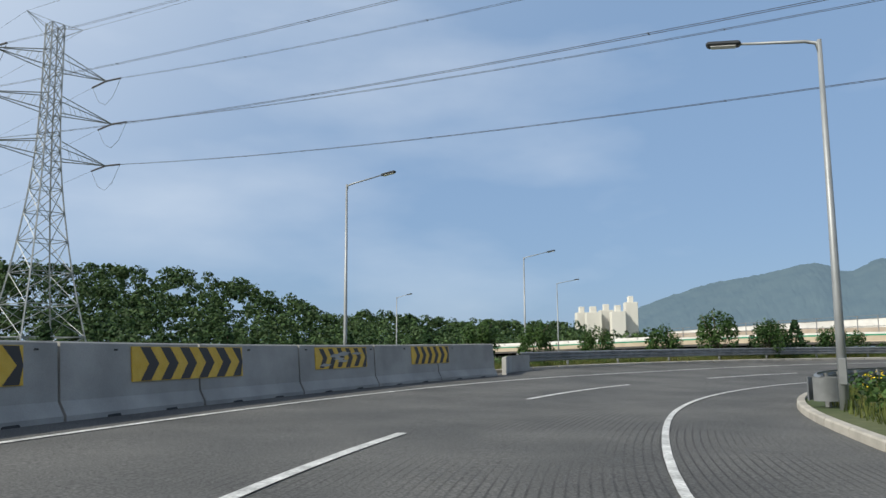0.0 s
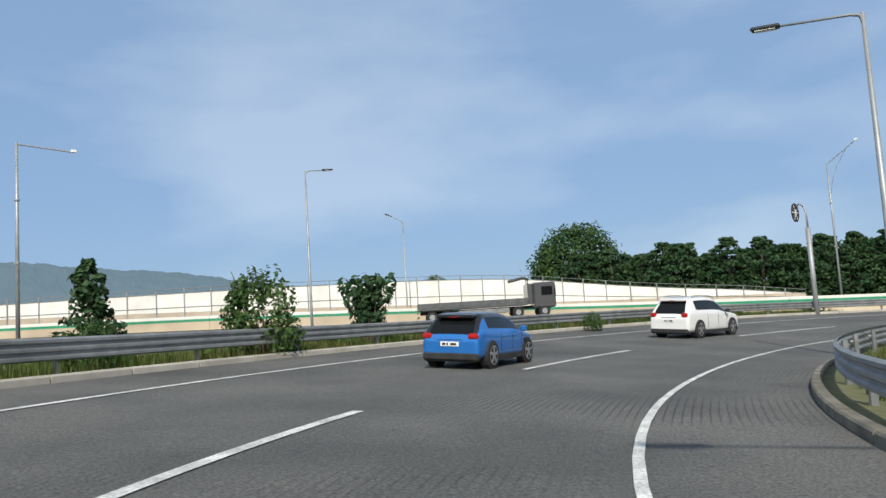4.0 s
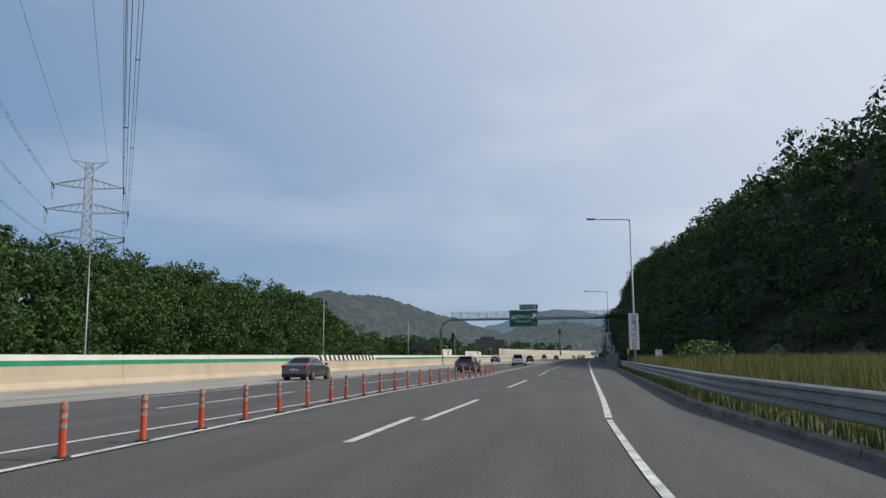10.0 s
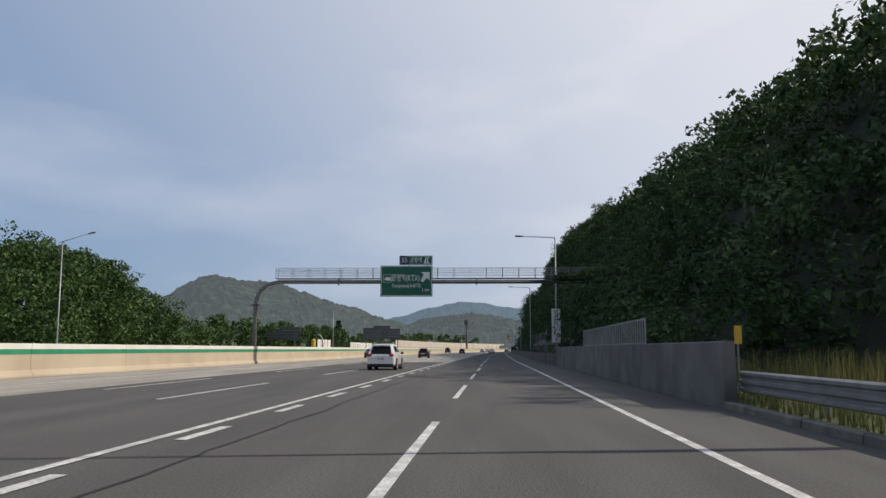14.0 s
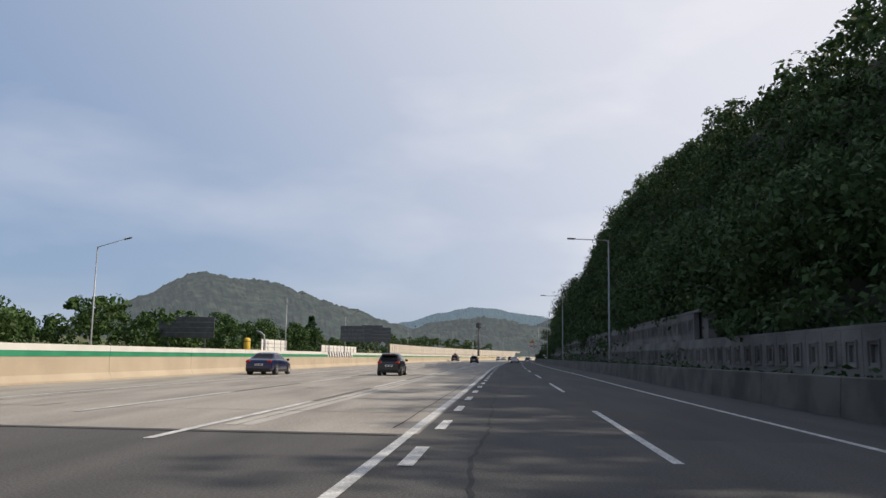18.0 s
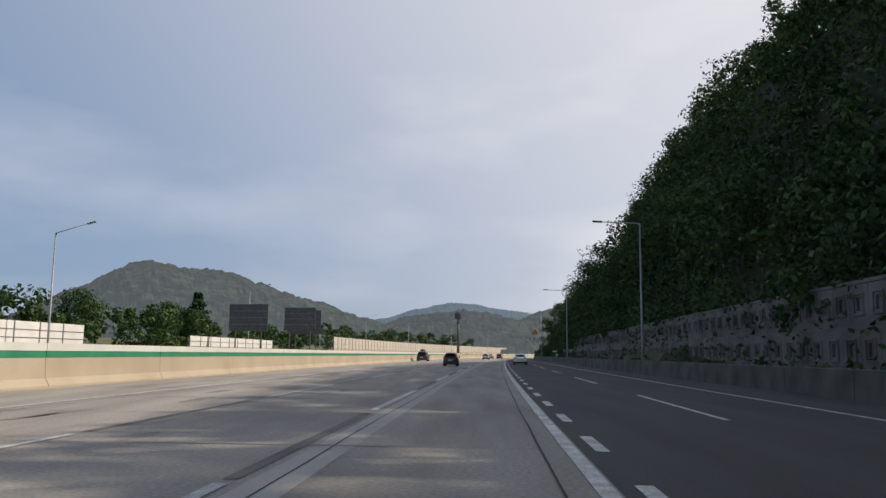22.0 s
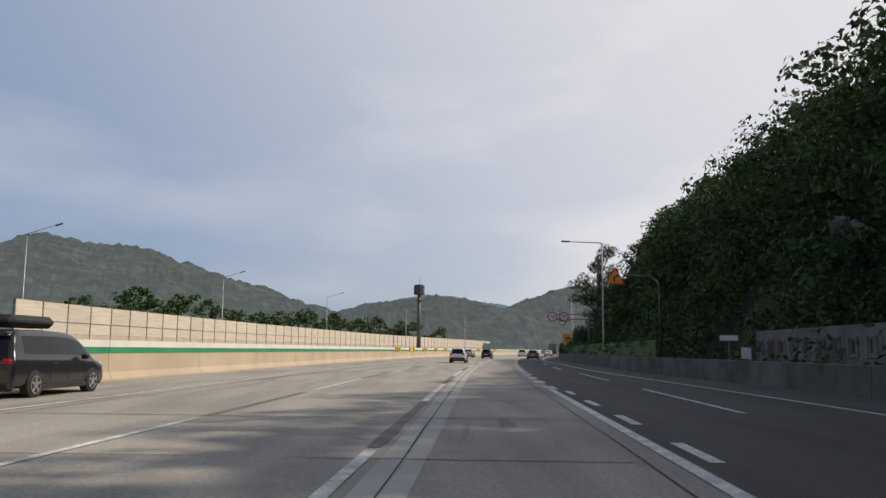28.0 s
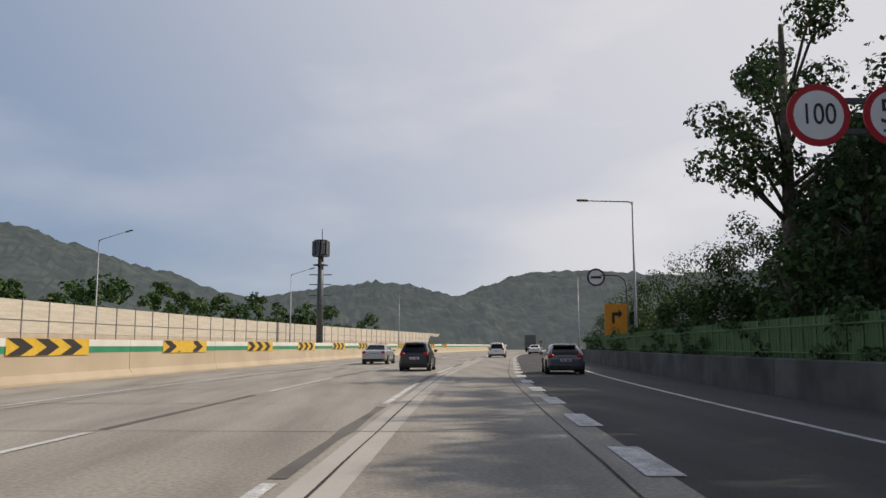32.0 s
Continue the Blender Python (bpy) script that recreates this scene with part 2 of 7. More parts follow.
BANDGREY = mat("grimy_reflective_band", (0.22, 0.20, 0.17), 0.5, col2=(0.36, 0.33, 0.28), scale=9)
SIGNGREEN = mat("green_sheeting", (0.0, 0.10, 0.062), 0.4, col2=(0.004, 0.115, 0.07), scale=1.5)
SIGNWHITE = mat("white_sheeting", (0.74, 0.74, 0.74), 0.45, col2=(0.80, 0.80, 0.80), scale=2)
SIGNRED = mat("red_sheeting", (0.45, 0.02, 0.03), 0.45)
SIGNORANGE = mat("amber_sheeting", (0.75, 0.27, 0.02), 0.45, col2=(0.82, 0.33, 0.04), scale=3)
SIGNNAVY = mat("navy_sheeting", (0.012, 0.018, 0.05), 0.45)
PANEL = mat("white_noise_panel", (0.66, 0.645, 0.61), 0.6, col2=(0.76, 0.745, 0.71), scale=0.7, rand=0.05)
PANEL_CREAM = mat("cream_noise_panel", (0.46, 0.41, 0.335), 0.65, col2=(0.55, 0.50, 0.42), scale=1.2, stretch=(0.3, 0.3, 4.0), grain=0.1, grain_scale=8, rand=0.05)
PANEL_TAN = mat("tan_noise_panel", (0.40, 0.33, 0.26), 0.7, col2=(0.47, 0.40, 0.32), scale=0.8)
FENCE_GREEN = mat("green_fence_paint", (0.055, 0.125, 0.036), 0.6, col2=(0.085, 0.17, 0.055), scale=2)
LEAF = mat("broadleaf_foliage", (0.028, 0.066, 0.017), 0.6, col2=(0.062, 0.112, 0.028), scale=0.16, island=0.4, spec=0.25, trans=0.2)
LEAF_DARK = mat("hill_foliage", (0.030, 0.062, 0.022), 0.6, col2=(0.070, 0.115, 0.040), scale=0.16, island=0.45, spec=0.2, trans=0.16)
PINE = mat("conifer_foliage", (0.022, 0.058, 0.024), 0.65, col2=(0.045, 0.085, 0.032), scale=0.3, island=0.3, spec=0.2, trans=0.15)
GRASS = mat("verge_grass", (0.06, 0.10, 0.02), 0.7, col2=(0.15, 0.15, 0.05), scale=0.4, island=0.3, spec=0.2, trans=0.25)
REED = mat("dry_grass", (0.20, 0.17, 0.07), 0.7, col2=(0.09, 0.12, 0.03), scale=0.35, island=0.3, spec=0.2, trans=0.25)
BARK = mat("bark", (0.07, 0.055, 0.04), 0.9, col2=(0.13, 0.11, 0.085), scale=5, bump=0.5)
SOIL = mat("ground_soil", (0.055, 0.075, 0.025), 0.95, col2=(0.13, 0.13, 0.06), scale=0.08, grain=0.2, grain_scale=4)
# slope soil darkened in colour for the shade between the crowns
HILLSOIL_SHADED = mat("hill_soil_shaded", (0.014, 0.020, 0.010), 0.95, col2=(0.03, 0.036, 0.017), scale=0.3, grain=0.4, grain_scale=6)
FAR_HILL = mat("haze_painted_wooded_hill", (0.010, 0.017, 0.013), 0.95, col2=(0.028, 0.037, 0.027), scale=0.06, detail=9, grain=0.7, grain_scale=0.14, spec=0.0)
FAR_RANGE = mat("haze_painted_mountain", (0.030, 0.046, 0.052), 1.0, col2=(0.042, 0.060, 0.062), scale=0.02, detail=8, spec=0.0)
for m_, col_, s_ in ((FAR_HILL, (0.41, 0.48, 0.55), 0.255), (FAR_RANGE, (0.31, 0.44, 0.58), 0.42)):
    b_ = m_.node_tree.nodes["Principled BSDF"]          # haze painted in: bluish glow for the air light of the hazy distance
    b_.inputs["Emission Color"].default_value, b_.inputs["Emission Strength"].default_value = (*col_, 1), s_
APART = mat("apartment_wall", (0.60, 0.58, 0.52), 0.8, col2=(0.66, 0.64, 0.58), scale=0.05)
APWIN = mat("apartment_glass", (0.16, 0.19, 0.22), 0.3)
TYRE = mat("tyre_rubber", (0.02, 0.02, 0.02), 0.8)
RIM = mat("alloy_rim", (0.45, 0.45, 0.46), 0.35, 0.8)
GLASS = mat("tinted_car_glass", (0.008, 0.009, 0.010), 0.08, spec=0.3)
TAIL = mat("tail_lamp_red", (0.32, 0.012, 0.012), 0.25)
PLATE = mat("plate_white", (0.7, 0.7, 0.7), 0.5)


# ---- geometry helpers ----
def mesh(name, verts, faces, material, smooth=False):
    me = bpy.data.meshes.new(name)
    me.from_pydata([tuple(v) for v in verts], [], faces)
    me.materials.append(material)
    if smooth:
        me.polygons.foreach_set("use_smooth", [True] * len(me.polygons))
    me.update()
    return me


class G:
    """Collects boxes, tubes and sweeps into one mesh."""

    def __init__(self):
        self.v, self.f = [], []

    def add(self, verts, faces):
        k = len(self.v)
        self.v += [Vector(p) for p in verts]
        self.f += [tuple(i + k for i in f) for f in faces]
        return self

    def box(self, x0, x1, y0, y1, z0, z1, m=None, taper=0.0):
        t = taper
        p = [(x0, y0, z0), (x1, y0, z0), (x1, y1, z0), (x0, y1, z0), (x0 + t, y0 + t, z1), (x1 - t, y0 + t, z1), (x1 - t, y1 - t, z1), (x0 + t, y1 - t, z1)]
        if m:
            p = [m @ Vector(a) for a in p]
        return self.add(p, [(3, 2, 1, 0), (4, 5, 6, 7), (0, 1, 5, 4), (1, 2, 6, 5), (2, 3, 7, 6), (3, 0, 4, 7)])

    def bbox(self, x0, x1, y0, y1, z0, z1, r=0.02, m=None):
        """A box with chamfered edges."""
        v, idx = [], {}
        for sx in (0, 1):
            for sy in (0, 1):
                for sz in (0, 1):
                    for k in range(3):
                        p = [(x0, x1)[sx], (y0, y1)[sy], (z0, z1)[sz]]
                        for a in range(3):
                            if a != k:
                                p[a] += r * (1, -1)[(sx, sy, sz)[a]]
                        idx[sx, sy, sz, k] = len(v)
                        v.append(m @ Vector(p) if m else Vector(p))
        f = []
        for k in range(3):
            for s in (0, 1):
                a, b = (k + 1) % 3, (k + 2) % 3
                q = []
                for i, j in ((0, 0), (1, 0), (1, 1), (0, 1)):
                    c = [0, 0, 0]
                    c[k], c[a], c[b] = s, i, j
                    q.append(idx[c[0], c[1], c[2], k])
                f.append(tuple(q if s else q[::-1]))
        for k in range(3):
            a, b = (k + 1) % 3, (k + 2) % 3
            for i in (0, 1):
                for j in (0, 1):
                    c0, c1 = [0, 0, 0], [0, 0, 0]
                    c0[a], c0[b], c1[a], c1[b], c0[k], c1[k] = i, j, i, j, 0, 1
                    q = (idx[(*c0, a)], idx[(*c1, a)], idx[(*c1, b)], idx[(*c0, b)])
                    f.append(q if i != j else q[::-1])
        for sx in (0, 1):
            for sy in (0, 1):
                for sz in (0, 1):
                    q = (idx[sx, sy, sz, 0], idx[sx, sy, sz, 1], idx[sx, sy, sz, 2])
                    f.append(q if (sx + sy + sz) % 2 else q[::-1])
        return self.add(v, f)

    def tube(self, pts, radii, n=10, cap=True):
        pts = [Vector(p) for p in pts]
        if not isinstance(radii, (list, tuple)):
            radii = [radii] * len(pts)
        v, f = [], []
        for i, p in enumerate(pts):
            d = (pts[min(i + 1, len(pts) - 1)] - pts[max(i - 1, 0)]).normalized()
            a = d.orthogonal() if abs(d.z) > 0.9 else d.cross(Vector((0, 0, 1)))
            if abs(d.z) > 0.9:
                a = Vector((0, 1, 0)).cross(d)
            a.normalize()
            b = d.cross(a)
            for k in range(n):
                w = 2 * math.pi * k / n
                v.append(p + (a * math.cos(w) + b * math.sin(w)) * radii[i])
        for i in range(len(pts) - 1):
            for k in range(n):
                f.append((i * n + k, i * n + (k + 1) % n, (i + 1) * n + (k + 1) % n, (i + 1) * n + k))
        if cap:
            f.append(tuple(range(n - 1, -1, -1)))
            f.append(tuple((len(pts) - 1) * n + k for k in range(n)))
        return self.add(v, f)

    def sweep(self, rows, closed=False):
        """rows: lists of points of equal length, skinned in order."""
        n = len(rows[0])
        v = [p for r in rows for p in r]
        f = []
        for i in range(len(rows) - 1):
            for k in range(n if closed else n - 1):
                f.append((i * n + k, i * n + (k + 1) % n, (i + 1) * n + (k + 1) % n, (i + 1) * n + k))
        if closed:
            f.append(tuple(range(n - 1, -1, -1)))
            f.append(tuple((len(rows) - 1) * n + k for k in range(n)))
        return self.add(v, f)

    def mesh(self, name, material, smooth=False):
        return mesh(name, self.v, self.f, material, smooth)


def part(name, g, material, parent=None, label="", smooth=False, at=None):
    me = g if isinstance(g, bpy.types.Mesh) else g.mesh(name, material, smooth)
    ob = new(name, me)
    if parent:
        ob.parent = parent
    if at is not None:
        ob.matrix_basis = at
    if label:
        ob["label"] = label
    return ob


def thing(name, label, category, group="", kind="", at=None):
    ob = new(name)
    ob.empty_display_size = 0.2
    if at is not None:
        ob.matrix_basis = at
    return tagged(ob, label, category, group, kind)


def fillet(me_ob, w=0.02, seg=2, angle=35):
    md = me_ob.modifiers.new("bevel", 'BEVEL')
    md.width, md.segments, md.limit_method, md.angle_limit = w, seg, 'ANGLE', radians(angle)
    return me_ob


# ---- plan ----
def spline(ts, vals):
    """A smooth curve through the values, flat-ended Hermite with centred slopes."""
    ts, vals = list(ts), list(vals)
    sl = []
    for i in range(len(ts)):
        a, b = max(i - 1, 0), min(i + 1, len(ts) - 1)
        sl.append((vals[b] - vals[a]) / (ts[b] - ts[a]))

    def at(t):
        if t <= ts[0]:
            return vals[0] + sl[0] * (t - ts[0])
        if t >= ts[-1]:
            return vals[-1] + sl[-1] * (t - ts[-1])
        i = max(k for k in range(len(ts) - 1) if ts[k] <= t)
        h = ts[i + 1] - ts[i]
        u = (t - ts[i]) / h
        return ((2 * u**3 - 3 * u**2 + 1) * vals[i] + (u**3 - 2 * u**2 + u) * h * sl[i]
                + (3 * u**2 - 2 * u**3) * vals[i + 1] + (u**3 - u**2) * h * sl[i + 1])
    return at


# the solid line between the through lanes and the two right-hand lanes, x over y
S = spline((-260, -180, -140, -120, -100, -80, -60, 0, 85, 143, 200, 260, 316, 360, 406, 440, 520, 650), (90, 36, 14, 5.5, -0.5, -5.0, -7.6, -6.1, -3.5, -1.5, 0.4, 3.1, 6.2, 8.8, 12.9, 17.0, 31.0, 66.0))


# the highway climbs towards its southern end
RISE = spline((-260, -200, -150, -125, -100, -70, -57, -50, -44, -35, -24, -16, 0), (0.2, 0.9, 2.4, 2.6, 2.2, 1.15, 0.68, 0.47, 0.32, 0.16, 0.02, 0.0, 0.0))


def rise(y):
    return max(0.0, RISE(y)) if y < -16 else 0.0


def hw(y, off, z=0.0):
    """A point of the highway: off metres to the right of the solid line at y."""
    z += rise(y)
    d = (S(y + 1) - S(y - 1)) / 2
    k = 1 / math.sqrt(1 + d * d)
    return Vector((S(y) + off * k, y - off * d * k, z))


def hw_dir(y):
    d = (S(y + 1) - S(y - 1)) / 2
    return math.degrees(math.atan2(-d, 1))


# the loop ramp: the line driven along it, from before the start to the merge
ramp_x = spline([r[0] for r in PATH[:25]], [r[1] for r in PATH[:25]])
ramp_y = spline([r[0] for r in PATH[:25]], [r[2] for r in PATH[:25]])
BANK = spline((-2, 0, 1.5, 3, 4.5, 7.5, 8.5, 9.5, 10.5, 12), (0.02, 0.02, 0.02, 0.045, 0.065, 0.065, 0.045, 0.02, 0.0, 0.0))


def rp(u, off, z=0.0):
    """A point of the ramp: u seconds along it, off metres to the left, z above the banked surface."""
    x, y = ramp_x(u), ramp_y(u)
    dx, dy = ramp_x(u + 0.05) - ramp_x(u - 0.05), ramp_y(u + 0.05) - ramp_y(u - 0.05)
    k = math.hypot(dx, dy)
    return Vector((x - dy / k * off, y + dx / k * off, BANK(u) * off + z))


def rp_dir(u):
    return math.degrees(math.atan2(-(ramp_x(u + 0.05) - ramp_x(u - 0.05)), ramp_y(u + 0.05) - ramp_y(u - 0.05)))


def steps(a, b, n):
    return [a + (b - a) * i / n for i in range(n + 1)]


RAMP_E = spline((-2, 0, 2, 3, 3.5, 4.2, 5, 6.5, 7.5, 8.5, 9.5, 11), (7.6, 7.7, 7.5, 7.1, 7.5, 8.2, 8.6, 9.1, 9.2, 9.0, 8.4, 6.4))
RAMP_D = spline((-2, 0, 2, 3, 3.5, 4.5, 5.5, 6.5, 7.5, 8.5, 9.5, 11), (2.75, 2.75, 2.8, 2.7, 3.0, 3.4, 3.35, 3.45, 3.4, 3.1, 3.3, 2.75))
RAMP_R = spline((-2, 0, 2, 3, 3.5, 4.5, 5.5, 6.5, 7.5, 8.5, 9.5, 10.3, 11), (-1.35, -1.35, -1.42, -1.2, -0.92, -0.66, -0.85, -0.85, -0.92, -1.2, -1.33, -1.42, -1.58))
RAMP_CURB = spline((-2, 0, 1, 2, 3, 4, 5, 6.5, 7.5, 8.5, 9.5, 11), (-4.8, -4.6, -4.4, -4.0, -3.7, -3.4, -3.1, -3.3, -3.4, -3.4, -3.7, -4.4))
PAR = spline((54, 90, 140, 180, 320, 345, 366, 390, 410, 440, 640), (10.4, 10.3, 9.7, 10.2, 9.6, 8.9, 7.6, 7.2, 6.4, 6.2, 6.2))
RAMP_LEFT = spline((-2, 0, 2, 2.6, 3.2, 4, 5, 6, 7, 8, 9), (9.2, 9.2, 9.6, 11.0, 11.4, 11.3, 11.3, 11.9, 13.0, 13.5, 13.5))

# ---- ground and roads ----
def hill_right(x, y):
    """Height of the wooded hill along the right side."""
    base = hill_base(y)
    d = x - (S(y) + base)
    if d <= 0 or y < -5:
        return 0.0
    top = 27.0 * min(1, max(0, (y + 5) / 55)) * min(1, max(0, (478 - y) / 45)) * (1 - 0.28 * min(1, max(0, (y - 325) / 40)))
    sl = HILL_SLOPE(y)
    top *= 0.78 + 0.14 * min(1, max(0, (y - 100) / 60)) + 0.12 * math.exp(-((y - 265) / 45) ** 2)
    return min(top, d * sl) + max(0, min(d - 9, 75)) * 0.25 * min(1, max(0, (y + 5) / 55)) * min(1, max(0, (478 - y) / 45)) * (1 - 0.6 * min(1, max(0, (y - 325) / 40)))


HILL_SLOPE = spline((-10, 110, 170, 230, 300, 335, 375, 410, 480), (0.95, 1.02, 1.3, 2.3, 2.4, 1.55, 1.3, 1.5, 1.5))
hill_base = spline((-10, 15, 40, 65, 90, 110, 330, 350, 380, 420, 440, 470, 500), (52, 40, 27, 17, 13.5, 12.5, 12.5, 12.0, 10.8, 10.5, 14.5, 24, 45))


def ground_z(x, y):
    z = -0.5
    z += hill_right(x, y)
    d = S(y) - x
    if y > 0 and d > 52:
        z += min(5, (d - 52) * 0.12)
    return z


gx = steps(-700, -100, 12) + steps(-90, 140, 58)[0:] + steps(170, 800, 12)
gy = steps(-800, -180, 12) + steps(-170, 560, 146) + steps(600, 1500, 12)
verts = [(x, y, ground_z(x, y)) for y in gy for x in gx]
nx = len(gx)
faces = [(j * nx + i, j * nx + i + 1, (j + 1) * nx + i + 1, (j + 1) * nx + i) for j in range(len(gy) - 1) for i in range(nx - 1)]
far = 4500
k = len(verts)
verts += [(-far, -far, -0.6), (far, -far, -0.6), (far, far, -0.6), (-far, far, -0.6)]
faces.append((k, k + 1, k + 2, k + 3))
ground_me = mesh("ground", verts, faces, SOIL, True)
# the wooded slope takes the soil with woodland shade in its colour
ground_me.materials.append(HILLSOIL_SHADED)
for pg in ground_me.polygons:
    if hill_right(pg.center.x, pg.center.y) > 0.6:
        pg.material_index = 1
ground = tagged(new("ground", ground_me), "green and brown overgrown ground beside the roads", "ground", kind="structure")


def strip(name, pts_rows, material, label, category="road", thick=0.3):
    g = G()
    rows = []
    for r in pts_rows:
        a, b = Vector(r[0]), Vector(r[-1])
        rows.append([Vector((a.x, a.y, a.z - thick)), *[Vector(p) for p in r], Vector((b.x, b.y, b.z - thick))])
    g.sweep(rows)
    return tagged(new(name, g.mesh(name, material)), label, category, kind="structure")


ys = steps(-260, 700, 240)
CONC_Y = 117.0        # from here on the through lanes are concrete
main_s = strip("road", [[hw(y, -17.2), hw(y, -9), hw(y, 3.2 if y < -62 else 1.3 if y < -51 else 0.12)] for y in steps(-260, CONC_Y, 94)], ASPHALT, "grey asphalt through lanes of the expressway")
main_n = strip("road", [[hw(y, -17.2), hw(y, -9), hw(y, 0.12)] for y in steps(CONC_Y, 760, 160)], CONCRETE_ROAD, "pale tan concrete through lanes, stained and patched")
left_lanes = strip("road", [[hw(y, -17.15, 0.006), hw(y, -9.0, 0.006)] for y in steps(-260, CONC_Y - 0.1, 94)], CONCRETE_ROAD, "pale concrete left lanes of the expressway", thick=0.004)
right_lanes = strip("road", [[hw(y, 0.12), hw(y, 4), hw(y, 10.2 if y > 50 else 10.45)] for y in steps(-14, CONC_Y, 33)], ASPHALT, "grey asphalt slip lanes")
slip_north = strip("road", [[hw(y, 0.12), hw(y, 4), hw(y, 10.2)] for y in steps(CONC_Y, 760, 160)], ASPHALT_SHADED, "dark asphalt of the slip lanes under the hill, some shade in its colour")
opposite = strip("road", [[hw(y, -41), hw(y, -30), hw(y, -18.2)] for y in steps(-260, 760, 200)], CONCRETE_ROAD, "pale concrete opposite carriageway")


def ramp_right(u):
    return RAMP_CURB(u)


ramp = strip("ramp_road", [[rp(u, RAMP_LEFT(u) if u < 8.72 else RAMP_E(u) + 0.25, 0.004 if u > 8 else 0), rp(u, RAMP_E(u), 0.004 if u > 8 else 0), rp(u, 3, 0.004 if u > 8 else 0), rp(u, 0, 0.004 if u > 8 else 0), rp(u, ramp_right(u) - 1.1 * min(1, max(0, (u - 9.2) / 0.5)), 0.004 if u > 8 else 0)]
                           for u in steps(-1.6, 8.9, 106)], ASPHALT_RAMP, "dark grooved asphalt of the banked loop ramp")
merge_lane = strip("ramp_road", [[rp(u, RAMP_E(u) + 0.25, 0.004), rp(u, 3, 0.004), rp(u, 0, 0.004), rp(u, ramp_right(u) - 1.1 * min(1, max(0, (u - 9.2) / 0.5)), 0.004)]
                                 for u in steps(8.9, 11.2, 24)], ASPHALT, "grey asphalt merging lanes at the end of the ramp")

gore_rows = []
for u in steps(8.3, 11.2, 42):
    a = rp(u, RAMP_E(u) + 0.25, -0.02 if u < 8.75 else 0.0)
    b = hw(a.y, 0.1, -0.02 if u < 8.75 else 0.0)
    gore_rows.append([b if b.x < a.x - 0.02 else Vector((a.x - 0.02, a.y, a.z)), a])
gore = strip("gore_pavement", gore_rows, ASPHALT, "asphalt gore between the ramp and the through lanes")
for k, u in enumerate(steps(8.82, 9.9, 8)):
    a, b = rp(u, RAMP_E(u) + 0.5, 0.012), hw(rp(u, RAMP_E(u)).y + 2.0, 0.3, 0.012)
    if (b - a).length > 0.6 and b.x < a.x:
        d = (b - a)
        s0 = Vector((0.25, -0.75, 0)) * min(1.0, d.length / 4)
        g = G()
        g.add([a, a + s0, b + s0, b], [(0, 1, 2, 3)])
        part("hatch_bar", g, PAINT, gore)
# verges beside the ramp
verge_in = strip("verge", [[rp(u, ramp_right(u) - 0.2, 0.10), rp(u, ramp_right(u) - 2, 0.16), rp(u, ramp_right(u) - 9, 0.5), rp(u, ramp_right(u) - 14, 0.6)] for u in steps(-1.6, 9.0, 80)], SOIL, "grassy verge inside the loop ramp", "verge")
verge_r = strip("verge", [[hw(y, o, zz) for o, zz in ((10.6, 0.1), (12.5, 0.35), (16, 0.7), (30, 0.9))] for y in steps(-8, 58, 33)], SOIL, "grassy verge beside the guard rail", "verge")
verge_out = strip("verge", [[rp(u, RAMP_LEFT(u) + 5.0, -0.5), rp(u, RAMP_LEFT(u) + 2.5, -0.05), rp(u, RAMP_LEFT(u) + 0.2, 0.10)] for u in steps(2.3, 8.7, 60)], SOIL, "grassy verge outside the loop ramp", "verge")


def line(parent, fn, a, b, width, n=1, name="lane_line", z=0.006):
    g = G()
    g.sweep([[fn(t, -width / 2, z), fn(t, width / 2, z)][:: 1] for t in steps(a, b, n)])
    ob = part(name, g, PAINT, parent)
    return ob


def ramp_line(off, zz=0.008):
    return lambda u, w, z: rp(u, off(u) + w, z + (zz if u < 8 else 0.012))


def hw_line(off, zz=0.006):
    return lambda y, w, z: hw(y, off + w, zz)


line(ramp, ramp_line(RAMP_E), -1.5, 9.6, 0.16, 110)
line(ramp, ramp_line(RAMP_R), -1.5, 11.15, 0.12, 120)
for a, b in ((-1.0, -0.3), (0.02, 0.93), (1.62, 2.35), (2.93, 3.6), (4.18, 4.82), (5.42, 6.02), (6.72, 7.33), (7.83, 8.40), (9.4, 10.15), (10.85, 11.2)):
    line(ramp, ramp_line(RAMP_D), a, b, 0.17, 10, "lane_dash")
EDGE = spline((-14, 25, 86, 137, 180, 326, 366, 385, 406, 420, 760), (8.2, 8.0, 7.7, 7.3, 7.5, 6.5, 5.0, 4.6, 3.8, 3.7, 3.7))
line(right_lanes, lambda y, w, z: hw(y, EDGE(y) + w, 0.006), -14, 760, 0.16, 200)
for a, b in [(-13, -4.9), (4.8, 15.2), (25.9, 34.9), (39.2, 47.6), (54.7, 62.8), (69, 77), (83.2, 91), (97.4, 106.4), (113.8, 124.1)] + [(135.4 + 21.3 * k, 145.9 + 21.3 * k) for k in range(9)] + [(327, 338.3), (346, 357.8), (367, 376.3), (387, 394.4)]:
    d = 4.28 if a < 36 else 4.0 if a < 90 else 3.9 if a < 300 else 3.4 if a < 360 else 2.95
    line(right_lanes, hw_line(d), a, b, 0.15, 3, "lane_dash")
POST_R = spline((-44, -34, -24, -14, -5, 0, 15, 25, 34.6), (2.6, 1.75, 0.95, 0.5, 0.2, 0.1, 0.35, 0.55, 0.66))
POST_L = spline((-30, -5, 1, 15, 26, 33), (-0.7, -0.55, -0.62, -0.35, -0.1, -0.02))
